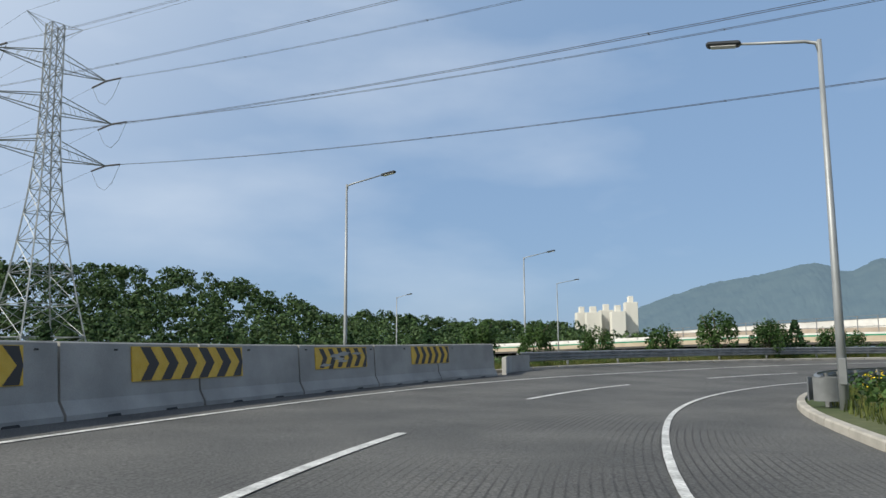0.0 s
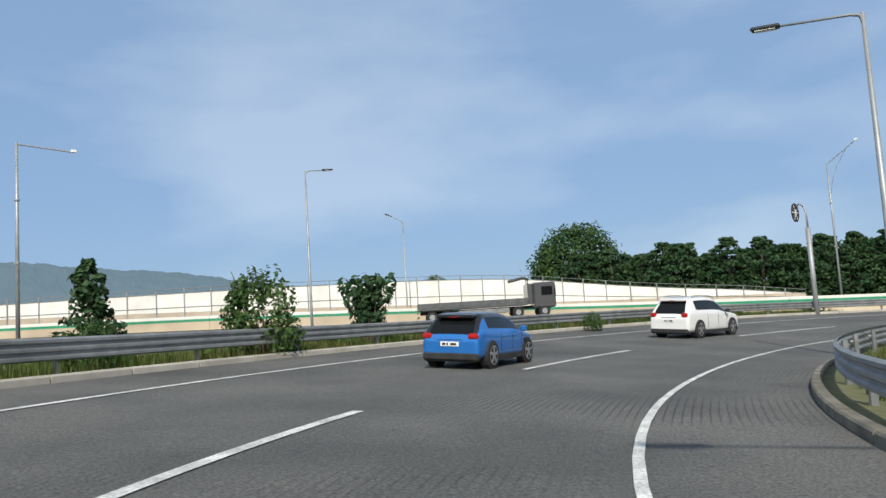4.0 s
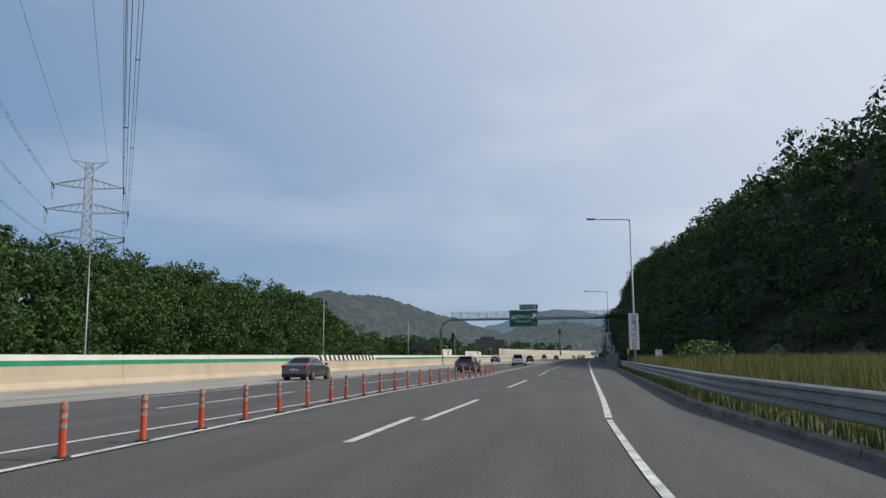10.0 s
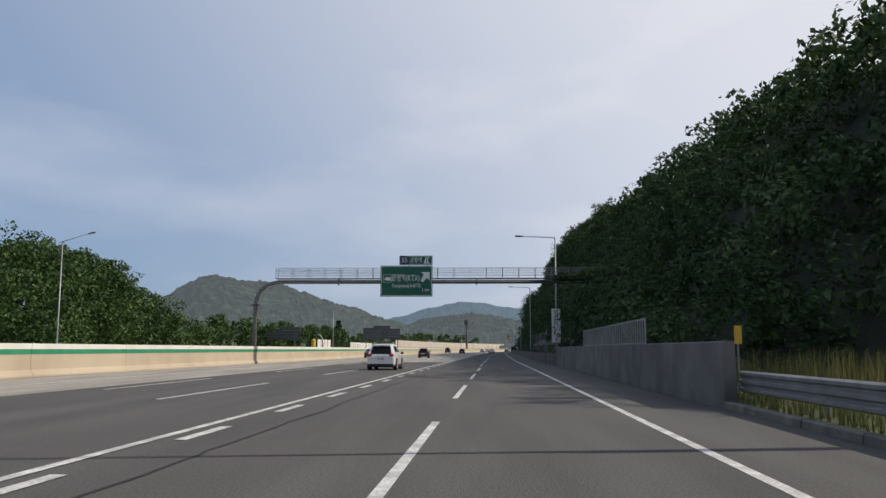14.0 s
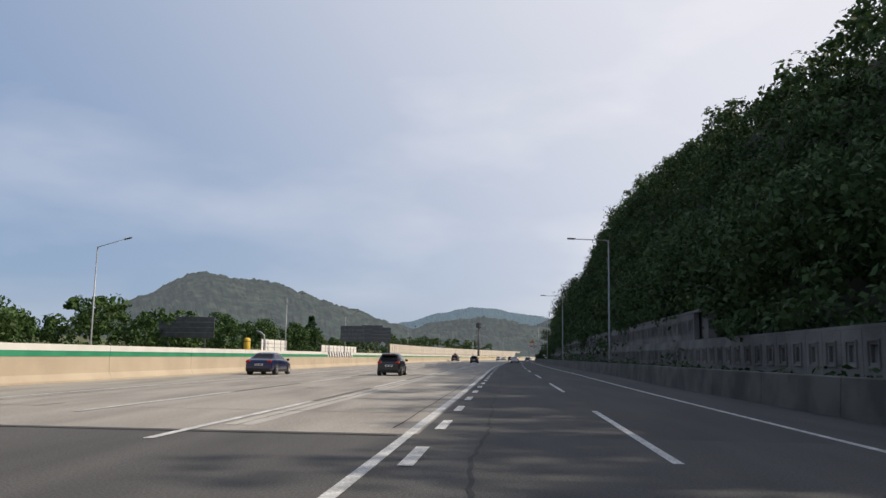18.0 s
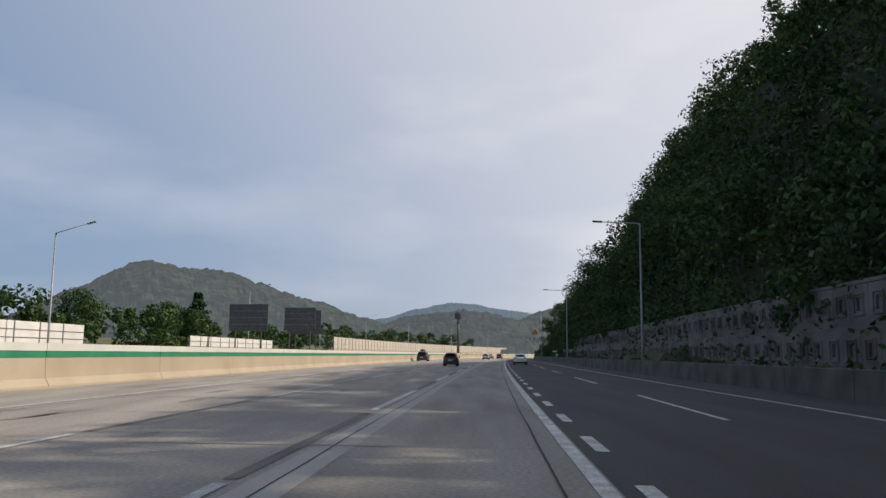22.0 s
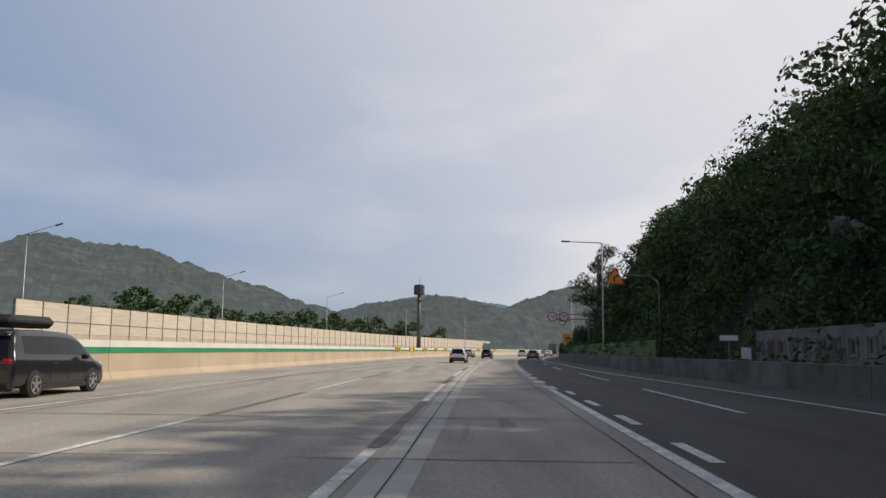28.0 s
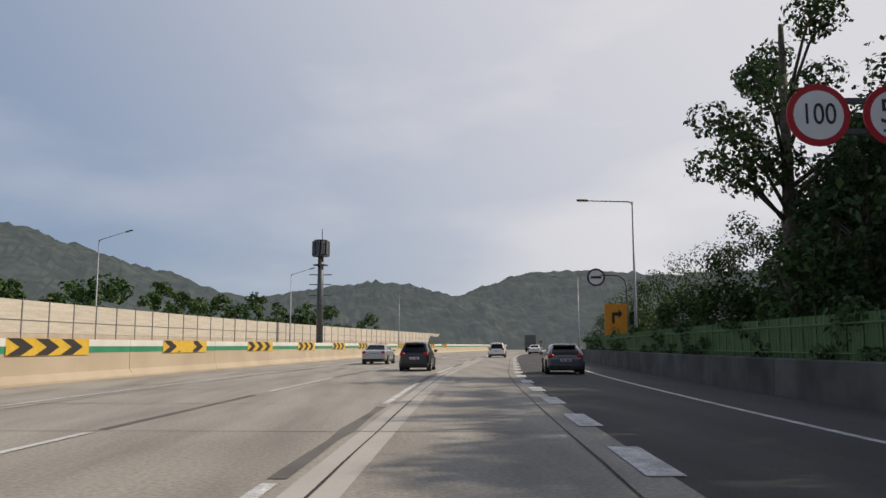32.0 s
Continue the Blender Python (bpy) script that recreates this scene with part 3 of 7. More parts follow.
line(main_s, lambda y, w, z: hw(y, POST_R(y) + w, 0.016), -44, 34.6, 0.16, 36)
line(main_s, lambda y, w, z: hw(y, POST_L(y) + w, 0.012), -30, 33, 0.16, 24)
line(main_s, hw_line(-0.02, 0.012), 33, CONC_Y, 0.17, 40)
line(main_n, hw_line(-0.02, 0.012), CONC_Y, 338, 0.2, 60)
for y in steps(38.9, 92.85, 10) + [92.85 + 5.02 * k for k in range(1, 49)]:
    line(right_lanes, hw_line(0.42, 0.012), y, y + 2.1, 0.2, 2, "short_dash")
for y in [342.4 + 5.12 * k for k in range(-1, 50)]:
    line(right_lanes, hw_line(0.05, 0.012), y, y + 2.4, 0.42, 2, "short_dash")
J_ENDS = [-83.8 + 21.1 * k for k in range(10)] + [125.6 + 21.4 * k for k in range(9)] + [319.3 + 20.95 * k for k in range(14)]
for y in [e - 10.3 for e in J_ENDS]:
    line(main_s if y < CONC_Y - 8 else main_n, hw_line(-3.95, 0.012), y, y + 10.5, 0.17, 3, "lane_dash")
    line(main_s if y < CONC_Y - 8 else main_n, hw_line(-7.95, 0.012), y + 5, y + 15, 0.16, 3, "lane_dash")
line(main_n, hw_line(-12.6, 0.012), -150, 700, 0.16, 160)
# darkened strips where old lane marks were ground off, and the long joints
for y in [e - 10.3 for e in J_ENDS]:
    for off, a, b, w in ((-3.95, 10.5, 20.4, 0.26), (-7.95, 15.2, 24.5, 0.22)):
        y0, y1 = y + a + 0.3, y + b
        if y0 < CONC_Y + 2 or y1 > 560:
            continue
        g = G()
        rows = []
        for v in steps(y0, y1, 6):
            ww = w * (0.8 + 0.5 * noise.noise(Vector((v * 0.4, off, 0))))
            rows.append([hw(v, off - ww / 2, 0.009), hw(v, off + ww / 2, 0.009)])
        g.sweep(rows)
        part("ground_off_strip", g, TAR, main_n)
g = G()
g.sweep([[hw(v, -3.72, 0.005), hw(v, -3.15, 0.005)] for v in steps(CONC_Y + 1, 560, 120)])
part("light_strip", g, PATCH, main_n)
for off, w in ((-3.45, 0.035), (-0.45, 0.03), (-12.0, 0.04)):
    g = G()
    rows = []
    for y in steps(CONC_Y + 1, 520, 300):
        ww = w * (0.9 + 0.6 * noise.noise(Vector((y * 0.23, off, 0))))
        oo = off + 0.03 * noise.noise(Vector((y * 0.3, off, 3)))
        rows.append([hw(y, oo - ww / 2, 0.010), hw(y, oo + ww / 2, 0.010)])
    g.sweep(rows)
    part("tar_joint", g, BLACK, main_n)
for y in steps(122, 420, 50):
    g = G()
    rows = [[hw(y + 0.08 * noise.noise(Vector((o, y, 1))), o, 0.0085), hw(y + 0.05 + 0.08 * noise.noise(Vector((o, y, 2))), o, 0.0085)] for o in steps(-16.6, -0.4, 10)]
    g.sweep(rows)
    part("cross_joint", g, STAIN, main_n)
for y, a, b, mt in ((7.0, -0.2, 7.6, right_lanes), (35.2, 0.2, 7.6, right_lanes), (96, 0.2, 7.5, right_lanes), (116.6, -16, -0.2, main_s)):
    g = G()
    g.sweep([[hw(y + 0.06 * noise.noise(Vector((o, y, 1))), o, 0.0085), hw(y + 0.09 + 0.06 * noise.noise(Vector((o, y, 2))), o, 0.0085)] for o in steps(a, b, 12)])
    part("tar_joint", g, BLACK, mt)
# dark worn stains on the concrete lanes
for k in range(70):
    v, o = random.uniform(122, 470), random.choice((-14.4, -10.2, -5.9, -2.0)) + random.uniform(-0.9, 0.9)
    ln, wd = random.uniform(0.4, 1.9), random.uniform(0.06, 0.2)
    ring = []
    for q in range(22):
        a = q * math.pi / 11
        f = 1 + 0.55 * noise.noise(Vector((math.cos(a) * 1.3, math.sin(a) * 1.3, k * 3.7)))
        ring.append(hw(v + math.sin(a) * ln * f, o + math.cos(a) * wd * f, 0.0065))
    g = G()
    g.add(ring, [tuple(range(22))])
    part("stain", g, STAIN, main_n)
# winding crack in the slip lane
g = G()
g.sweep([[hw(v, 1.25 + 0.25 * noise.noise(Vector((v * 0.25, 1, 0))) + 0.07 * noise.noise(Vector((v * 1.7, 1, 0))), 0.0085), hw(v, 1.31 + 0.25 * noise.noise(Vector((v * 0.25, 1, 0))) + 0.07 * noise.noise(Vector((v * 1.7, 1, 0))), 0.0085)] for v in steps(36, 175, 330)])
part("crack", g, BLACK, right_lanes)

# ---- median barrier ----
def barrier_run(a, b, n, offn, material, profile, name, parent=None):
    g = G()
    g.sweep([[hw(y, offn + px_, pz) for px_, pz in profile] for y in steps(a, b, n)], closed=True)
    return part(name, g, material, parent)


median = thing("median_barrier", "tan concrete median barrier with a green painted band", "barrier", kind="structure")
MED = -17.5
y = -250.0
while y < 690:
    barrier_run(y, y + 9.97, 4, MED, CONC_WARM, [(0.30, -0.2), (0.30, 0.08), (0.13, 0.35), (0.10, 1.10), (-0.10, 1.10), (-0.13, 0.35), (-0.30, 0.08), (-0.30, -0.2)][::-1], "wall_panel", median)
    barrier_run(y, y + 9.97, 4, MED, GREEN_BAND, [(0.115, 1.101), (0.115, 1.34), (-0.115, 1.34), (-0.115, 1.101)][::-1], "green_band", median)
    barrier_run(y, y + 9.97, 4, MED, CAP, [(0.13, 1.341), (0.13, 1.62), (-0.13, 1.62), (-0.13, 1.341)][::-1], "cap", median)
    y += 10

# ---- rails, barriers and walls ----
THRIE = [(0.00, 0.42), (0.07, 0.46), (0.07, 0.52), (0.015, 0.56), (0.015, 0.60), (0.07, 0.64), (0.07, 0.70), (0.015, 0.74), (0.015, 0.78), (0.07, 0.82), (0.07, 0.88), (0.0, 0.92)]


def guard_rail(label, fn, a, b, n, side, group="guard rails", low=0.0):
    """fn(u, off, z): a point of the rail line; side: +1 when the road lies towards falling off."""
    rail = thing("guard_rail", label, "guard rail", group)
    us = steps(a, b, n)
    prof = [(-d * side, z + low) for d, z in THRIE] + [(-(d - 0.012) * side, z + low) for d, z in THRIE[::-1]]
    for i in range(n):
        g = G()
        g.sweep([[fn(u, o, z) for o, z in prof] for u in steps(us[i], us[i + 1], 2)], closed=True)
        part("rail_beam", g, GALV, rail)
        p = fn(us[i], 0.12 * side, 0)
        g = G()
        g.tube([(p.x, p.y, p.z - 0.4), (p.x, p.y, p.z + 0.86 + low)], 0.07, 8)
        part("post", g, GALV, rail, smooth=False)
        g = G()
        q0, q1 = fn(us[i], -0.01 * side, 0.66 + low), fn(us[i], 0.06 * side, 0.66 + low)
        g.tube([q0, q1], 0.06, 6)
        part("bracket", g, GALV, rail)
    return rail


left_rail = guard_rail("weathered galvanised three-wave guard rail along the loop ramp", lambda u, o, z: rp(u, RAMP_LEFT(u) + 0.45 + o, z), 2.75, 8.68, 21, 1)
g = G()
p = rp(8.68, RAMP_LEFT(8.68) + 0.45, 0)
g.bbox(-0.16, 0.16, -0.12, 0.3, 0.40, 0.94, 0.03, pose(p.x, p.y, p.z, 0, 0, rp_dir(8.68)))
part("end_terminal", g, GALV, left_rail, "square galvanised rail end")
# flared concrete start of that rail
g = G()
g.sweep([[rp(u, o, z) for o, z in ((w + 0.22, -0.2), (w + 0.22, 0.78), (w - 0.02, 0.82), (w - 0.02, -0.2))] for u, w in ((2.50, 9.75), (2.56, 10.3), (2.64, 10.9), (2.76, 11.15))], closed=True)
part("end_terminal", g, CONC, left_rail, "pale curved concrete rail start")


def right_edge(v, o, z):
    """The right-hand kerb line: ramp seconds up to 9.6, then highway y as 9.6 + y / 14."""
    if v <= 9.6:
        return rp(v, RAMP_CURB(v) - o, z)
    y = (v - 9.6) * 14.0 - 34.4
    a = rp(9.6, RAMP_CURB(9.6) - o, z)
    if y > -8:
        return hw(y, 10.35 + o, z)
    w = (y + 34.4) / 26.4
    b = hw(-8, 10.35 + o, z)
    return a.lerp(b, w)


def V_OF(y):
    return 9.6 + (y + 34.4) / 14.0


guard_rail("galvanised guard rail curving round the inside of the ramp", lambda v, o, z: right_edge(v, 0.55 + o, z), 1.62, 6.1, 16, 1, low=-0.06)
guard_rail("galvanised guard rail beside the merging lane", lambda v, o, z: right_edge(v, 0.55 + o, z), 6.1, V_OF(51.8), 30, 1, low=-0.06)
# the rolled end of the inner rail, a drum of sheet steel
g = G()
p = right_edge(1.60, 0.62, 0)
ring = [(p.x + 0.42 * math.cos(a), p.y + 0.42 * math.sin(a)) for a in [i * math.pi / 8 for i in range(16)]]
g.sweep([[(x, y, z) for x, y in ring] for z in (p.z + 0.28, p.z + 0.32, p.z + 0.80, p.z + 0.84)])
tagged(part("rail_drum", g, GALV, None, smooth=True), "rolled galvanised drum ending the guard rail", "guard rail end")

verge_m = strip("verge", [[right_edge(V_OF(y), o, zz) for o, zz in ((0.2, 0.1), (2.5, 0.35), (6, 0.7), (19, 0.9))] for y in steps(-40, -7, 16)], SOIL, "grassy verge beside the merging lane", "verge")


# kerbs, stone by stone
def kerb(label, fn, a, b, n, h=0.16, w=0.22, stone=CURB):
    k = thing("kerb", label, "kerb", kind="structure")
    us = steps(a, b, n)
    for i in range(n):
        e = (us[i + 1] - us[i]) * 0.012
        g = G()
        g.sweep([[fn(u, 0, -0.2), fn(u, 0.02, h - 0.03), fn(u, 0.05, h), fn(u, w, h), fn(u, w, -0.2)] for u in steps(us[i] + e, us[i + 1] - e, 2)], closed=True)
        part("kerb_stone", g, stone, k)
    return k


kerb("worn pale concrete kerb inside the ramp", lambda v, o, z: right_edge(v, o, z), -1.5, 2.4, 24)
kerb("mossy concrete kerb below the guard rail, darkened for the rail's shade", lambda v, o, z: right_edge(v, o, z), 2.4, V_OF(51.5), 80, stone=CURB_MOSSY_SHADED)
kerb("worn pale concrete kerb outside the ramp", lambda u, o, z: rp(u, RAMP_LEFT(u) + o, z), 2.5, 8.74, 43)

# ---- concrete barrier units on the ramp ----
UNIT_U = steps(-0.62, 2.44, 10)


def nj(u0, u1):
    prof = [(0.02, -0.08), (0.02, 0.10), (0.17, 0.36), (0.25, 1.42), (0.29, 1.45), (0.44, 1.45), (0.48, 1.42), (0.56, 0.36), (0.70, 0.10), (0.70, -0.08)]
    e = (u1 - u0) * 0.008
    base = spline((-1, 0.5, 1.5, 2.5), (9.05, 9.05, 9.15, 9.6))
    unit = thing("concrete_barrier", "stained grey precast concrete barrier unit on the ramp edge", "barrier", "precast barrier units")
    g = G()
    g.sweep([[rp(u, base(u) + o, z) for o, z in prof[::-1]] for u in steps(u0 + e, u1 - e, 2)], closed=True)
    part("body", g, CONC, unit)
    for w in (0.3, 0.72):
        g = G()
        u = u0 + (u1 - u0) * w
        arc = [(-0.17, 0.0), (-0.15, 0.12), (-0.08, 0.19), (0.08, 0.19), (0.15, 0.12), (0.17, 0.0)]
        k = (u1 - u0) / 4.0
        g.sweep([[rp(u + a * k, base(u) + 0.0 + zz * 0.58 - 0.012, zz) for a, zz in arc], [rp(u + a * k, base(u) + 0.3, zz) for a, zz in arc]], closed=True)
        part("drain_opening", g, BLACK, unit, "dark drain opening at the foot")
    return base


for i in range(10):
    base = nj(UNIT_U[i], UNIT_U[i + 1])


def chevron_panel(u0, u1, z0, z1, n, worn=False):
    pan = thing("chevron_panel", ("worn, half-stripped black and yellow chevron panel" if worn else "black and yellow chevron panel") + " hung on a concrete barrier", "road sign", "chevron panels")

    def at(u, z, d):
        return rp(u, base(u) + 0.165 + (z - 0.36) * 0.075 - d, z)
    g = G()
    g.sweep([[at(u, z0, 0.0), at(u, z1, 0.0), at(u, z1, 0.03), at(u, z0, 0.03)] for u in steps(u0, u1, 4)], closed=True)
    part("board", g, YELLOW, pan)
    w = (u1 - u0) / (2 * n)
    for k in range(n):
        a = u0 + (2 * k + 0.75) * w
        zm = (z0 + z1) / 2
        g = G()
        lo, hi = (z0 + 0.01, z1 - 0.01) if not worn else (z0 + 0.05 * random.random(), z1 - 0.05 * random.random())
        g.sweep([[at(min(max(uu, u0), u1), z, 0.034) for z, uu in ((lo, a + s * w), (zm, a + w * 0.85 + s * w), (hi, a + s * w))] for s in (0, 1)])
        part("chevron_stripe", g, SIGNBLACK, pan)
    if worn:
        for k in range(9):
            g = G()
            uu, zz = u0 + random.random() * (u1 - u0) * 0.85, z0 + 0.04 + random.random() * (z1 - z0) * 0.7
            g.sweep([[at(uu, zz, 0.037), at(uu + 0.02, zz + 0.07, 0.037)], [at(uu + 0.03, zz - 0.03, 0.037), at(uu + 0.05, zz + 0.03, 0.037)]])
            part("peeled_patch", g, CONC, pan)
    for uu in (u0 - 0.035, u1 + 0.02):
        g = G()
        g.tube([at(uu, z1 - 0.07, -0.02), at(uu, z1 - 0.07, 0.07)], 0.02, 6)
        part("bracket", g, BLACK, pan)


chevron_panel(0.55, 0.85, 0.68, 1.37, 6)
chevron_panel(1.05, 1.335, 0.64, 1.37, 6)
chevron_panel(1.58, 1.79, 0.70, 1.37, 6, True)
chevron_panel(2.0, 2.19, 0.70, 1.37, 6)

# ---- right-hand parapet, fences and retaining wall ----
parapet = thing("parapet", "weathered concrete parapet along the slip lane, darkened for shade under the hill", "parapet", kind="structure")
y = 51.6
while y < 640:
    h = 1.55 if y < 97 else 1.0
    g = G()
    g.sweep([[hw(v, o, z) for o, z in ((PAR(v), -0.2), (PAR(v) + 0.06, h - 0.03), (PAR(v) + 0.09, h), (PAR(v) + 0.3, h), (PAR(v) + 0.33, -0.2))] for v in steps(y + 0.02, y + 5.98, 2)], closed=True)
    # from y 97 on the hill's shade is painted in with darker concrete
    part("wall_panel", g, CONC_DARK if y < 97 else CONC_MOSSY_SHADED, parapet)
    y += 6
mesh_fence = thing("mesh_fence", "grey steel slat fence standing on the concrete parapet", "fence")
for v in steps(62, 82, 40):
    g = G()
    p = hw(v, PAR(v) + 0.2, 1.5)
    g.box(-0.02, 0.02, -0.05, 0.05, 0, 1.0, pose(p.x, p.y, p.z, 0, 0, hw_dir(v)))
    part("slat", g, GALV, mesh_fence)
for z in (1.58, 2.45):
    g = G()
    g.tube([hw(v, PAR(v) + 0.2, z) for v in steps(62, 82, 6)], 0.025, 6)
    part("rail", g, GALV, mesh_fence)

fence = thing("slat_fence", "green painted steel slat fence above the parapet", "fence")
slat = G().bbox(-0.015, 0.015, -0.06, 0.06, 0, 1.18, 0.008).mesh("slat", FENCE_GREEN)
v = 359.6
while v < 470:
    p = hw(v, PAR(v) + 0.36 + 0.2 * min(1, max(0, (v - 359) / 10)), 0.92)
    part("slat", slat, None, fence, at=pose(p.x, p.y, p.z, 0, 0, hw_dir(v)))
    v += 0.19 if v < 400 else 0.8
    if v > 400:
        g = G()
        g.sweep([[hw(v + q, PAR(v + q) + 0.56 + (0.03 if k % 2 else 0.0), zz) for zz in (0.92, 2.1)] for k, q in enumerate(steps(0.1, 0.7, 6))])
        part("slat", g, FENCE_GREEN, fence)
for z in (1.15, 1.85):
    g = G()
    g.tube([hw(v, PAR(v) + 0.42, z) for v in steps(359.6, 470, 24)], 0.025, 6)
    part("rail", g, FENCE_GREEN, fence)

retaining = thing("retaining_wall", "stained concrete crib retaining wall with square niches", "retaining wall", kind="structure")
g = G()
NICHE = 1.55
frame_g = G()
for x0, x1, z0, z1 in ((0, NICHE - 0.03, 0, 0.60), (0, NICHE - 0.03, 1.12, 1.62), (0, 0.52, 0.60, 1.12), (1.0, NICHE - 0.03, 0.60, 1.12)):
    frame_g.bbox(-0.12, 0.2, x0, x1, z0, z1, 0.012)
frame_g.bbox(-0.01, 0.2, 0.52, 1.0, 0.60, 1.12, 0.008)
for x0, x1, z0, z1 in ((0.34, 0.42, 0.42, 1.30), (1.10, 1.18, 0.42, 1.30), (0.42, 1.10, 1.22, 1.30), (0.42, 1.10, 0.42, 0.50)):
    frame_g.bbox(-0.18, -0.1, x0, x1, z0, z1, 0.01)
niche_me = frame_g.mesh("niche_panel", CONC_DARK)
niche_count = 0
v = 108.0
while v < 352 and niche_count < 296:
    top = 1 if v < 150 or v > 330 else 2
    for r in range(top):
        p = hw(v, 12.5 + 0.35 * r, 0.75 + 1.75 * r)
        part("niche_panel", niche_me, None, retaining, at=pose(p.x, p.y, p.z, 0, 0, hw_dir(v)))
        niche_count += 1
    v += NICHE
for o, z0, z1, a, b in ((12.62, -0.3, 0.74, 106, 353), (12.4, 2.38, 2.5, 106, 353), (12.72, 4.14, 4.28, 150, 330), (13.0, -0.3, 2.4, 106, 353), (13.2, 2.4, 4.2, 150, 330)):
    g = G()
    g.sweep([[hw(v, o, z0), hw(v, o, z1), hw(v, o + 0.5, z1), hw(v, o + 0.5, z0)] for v in steps(a, b, 40)], closed=True)
    part("ledge", g, CONC_DARK, retaining)
# exposed shotcrete patches higher on the slope
for v, z, s in ((345, 9, 3.2), (350, 6.5, 2.2), (262, 9, 4.5), (240, 12, 3.5)):
    g = G()
    p = hw(v, 13.6 + (z - 1) / 1.25, z)
    ring = [(math.cos(a) * s * (0.7 + 0.4 * random.random()), math.sin(a) * s * (0.7 + 0.4 * random.random())) for a in [i * math.pi / 5 for i in range(10)]]
    m = pose(p.x - 1.2, p.y, p.z, 0, -38, hw_dir(v))
    g.add([m @ Vector((0, a, b)) for a, b in ring] + [m @ Vector((0.5, a, b)) for a, b in ring], [tuple(range(10))[::-1], tuple(range(10, 20))] + [(i, (i + 1) % 10, 10 + (i + 1) % 10, 10 + i) for i in range(10)])
    tagged(part("shotcrete_patch", g, CONC_DARK), "bare grey sprayed-concrete patch on the wooded slope", "slope facing", "sprayed concrete patches")

# ---- noise walls beyond the opposite carriageway ----
def noise_wall(label, a, b, off_at, z0, h_at, n, tan=0.0, rail=False, skin=None):
    off_at = off_at if callable(off_at) else (lambda v, c=off_at: c)
    h_at = h_at if callable(h_at) else (lambda v, c=h_at: c)
    w = thing("noise_wall", label, "noise barrier", kind="structure")
    vs = steps(a, b, n)
    for i in range(n):
        off, h = off_at(vs[i]), h_at(vs[i])
        g = G()
        lo = z0 + tan
        g.sweep([[hw(v, off_at(v) - 0.06, lo), hw(v, off_at(v) - 0.06, z0 + h_at(v)), hw(v, off_at(v) + 0.06, z0 + h_at(v)), hw(v, off_at(v) + 0.06, lo)] for v in (vs[i] + 0.06, vs[i + 1] - 0.06)], closed=True)
        part("wall_panel", g, skin or PANEL, w)
        if tan:
            g = G()
            g.sweep([[hw(v, off_at(v) - 0.07, z0 - 1.5), hw(v, off_at(v) - 0.07, lo - 0.02), hw(v, off_at(v) + 0.07, lo - 0.02), hw(v, off_at(v) + 0.07, z0 - 1.5)] for v in (vs[i] + 0.02, vs[i + 1] - 0.02)], closed=True)
            part("lower_panel", g, PANEL_TAN, w)
        g = G()
        p = hw(vs[i], off + 0.02, z0)
        g.box(-0.09, 0.11, -0.06, 0.06, -1.5, h + (0.55 if rail else 0.05), pose(p.x, p.y, p.z, 0, 0, hw_dir(vs[i])))
        part("post", g, GALV, w)
    for k, e in (((1, 0.5), (1, 0.02), (0.5, 0)) if rail else ((0.66, 0), (0.33, 0))):
        g = G()
        g.tube([hw(v, off_at(v) + 0.1, z0 + h_at(v) * k + e) for v in vs], 0.035, 5)
        part("rail", g, GALV, w)
    return w


noise_wall("cream panelled noise wall with a tan base beyond the opposite lanes", 372, 690, -42.0, 0.3, 5.0, 80, tan=2.2, skin=PANEL_CREAM)
noise_wall("low white noise wall section among the trees", 246, 262, -44.0, 1.8, 2.2, 4)
noise_wall("low white noise wall section among the trees", 290, 330, -44.0, 1.4, 2.2, 10)
noise_wall("long white noise wall with a steel railing on top", -158, -52, spline((-160, -140, -100, -70, -52), (-21, -25, -36, -42, -43)), 1.6, spline((-160, -140, -100, -80, -62, -52), (1.2, 2.0, 3.7, 3.9, 2.0, 0.9)), 46, tan=1.0, rail=True)
noise_wall("low white wall beside the distant carriageway", -192, -160, -24, 0.6, 1.6, 8)

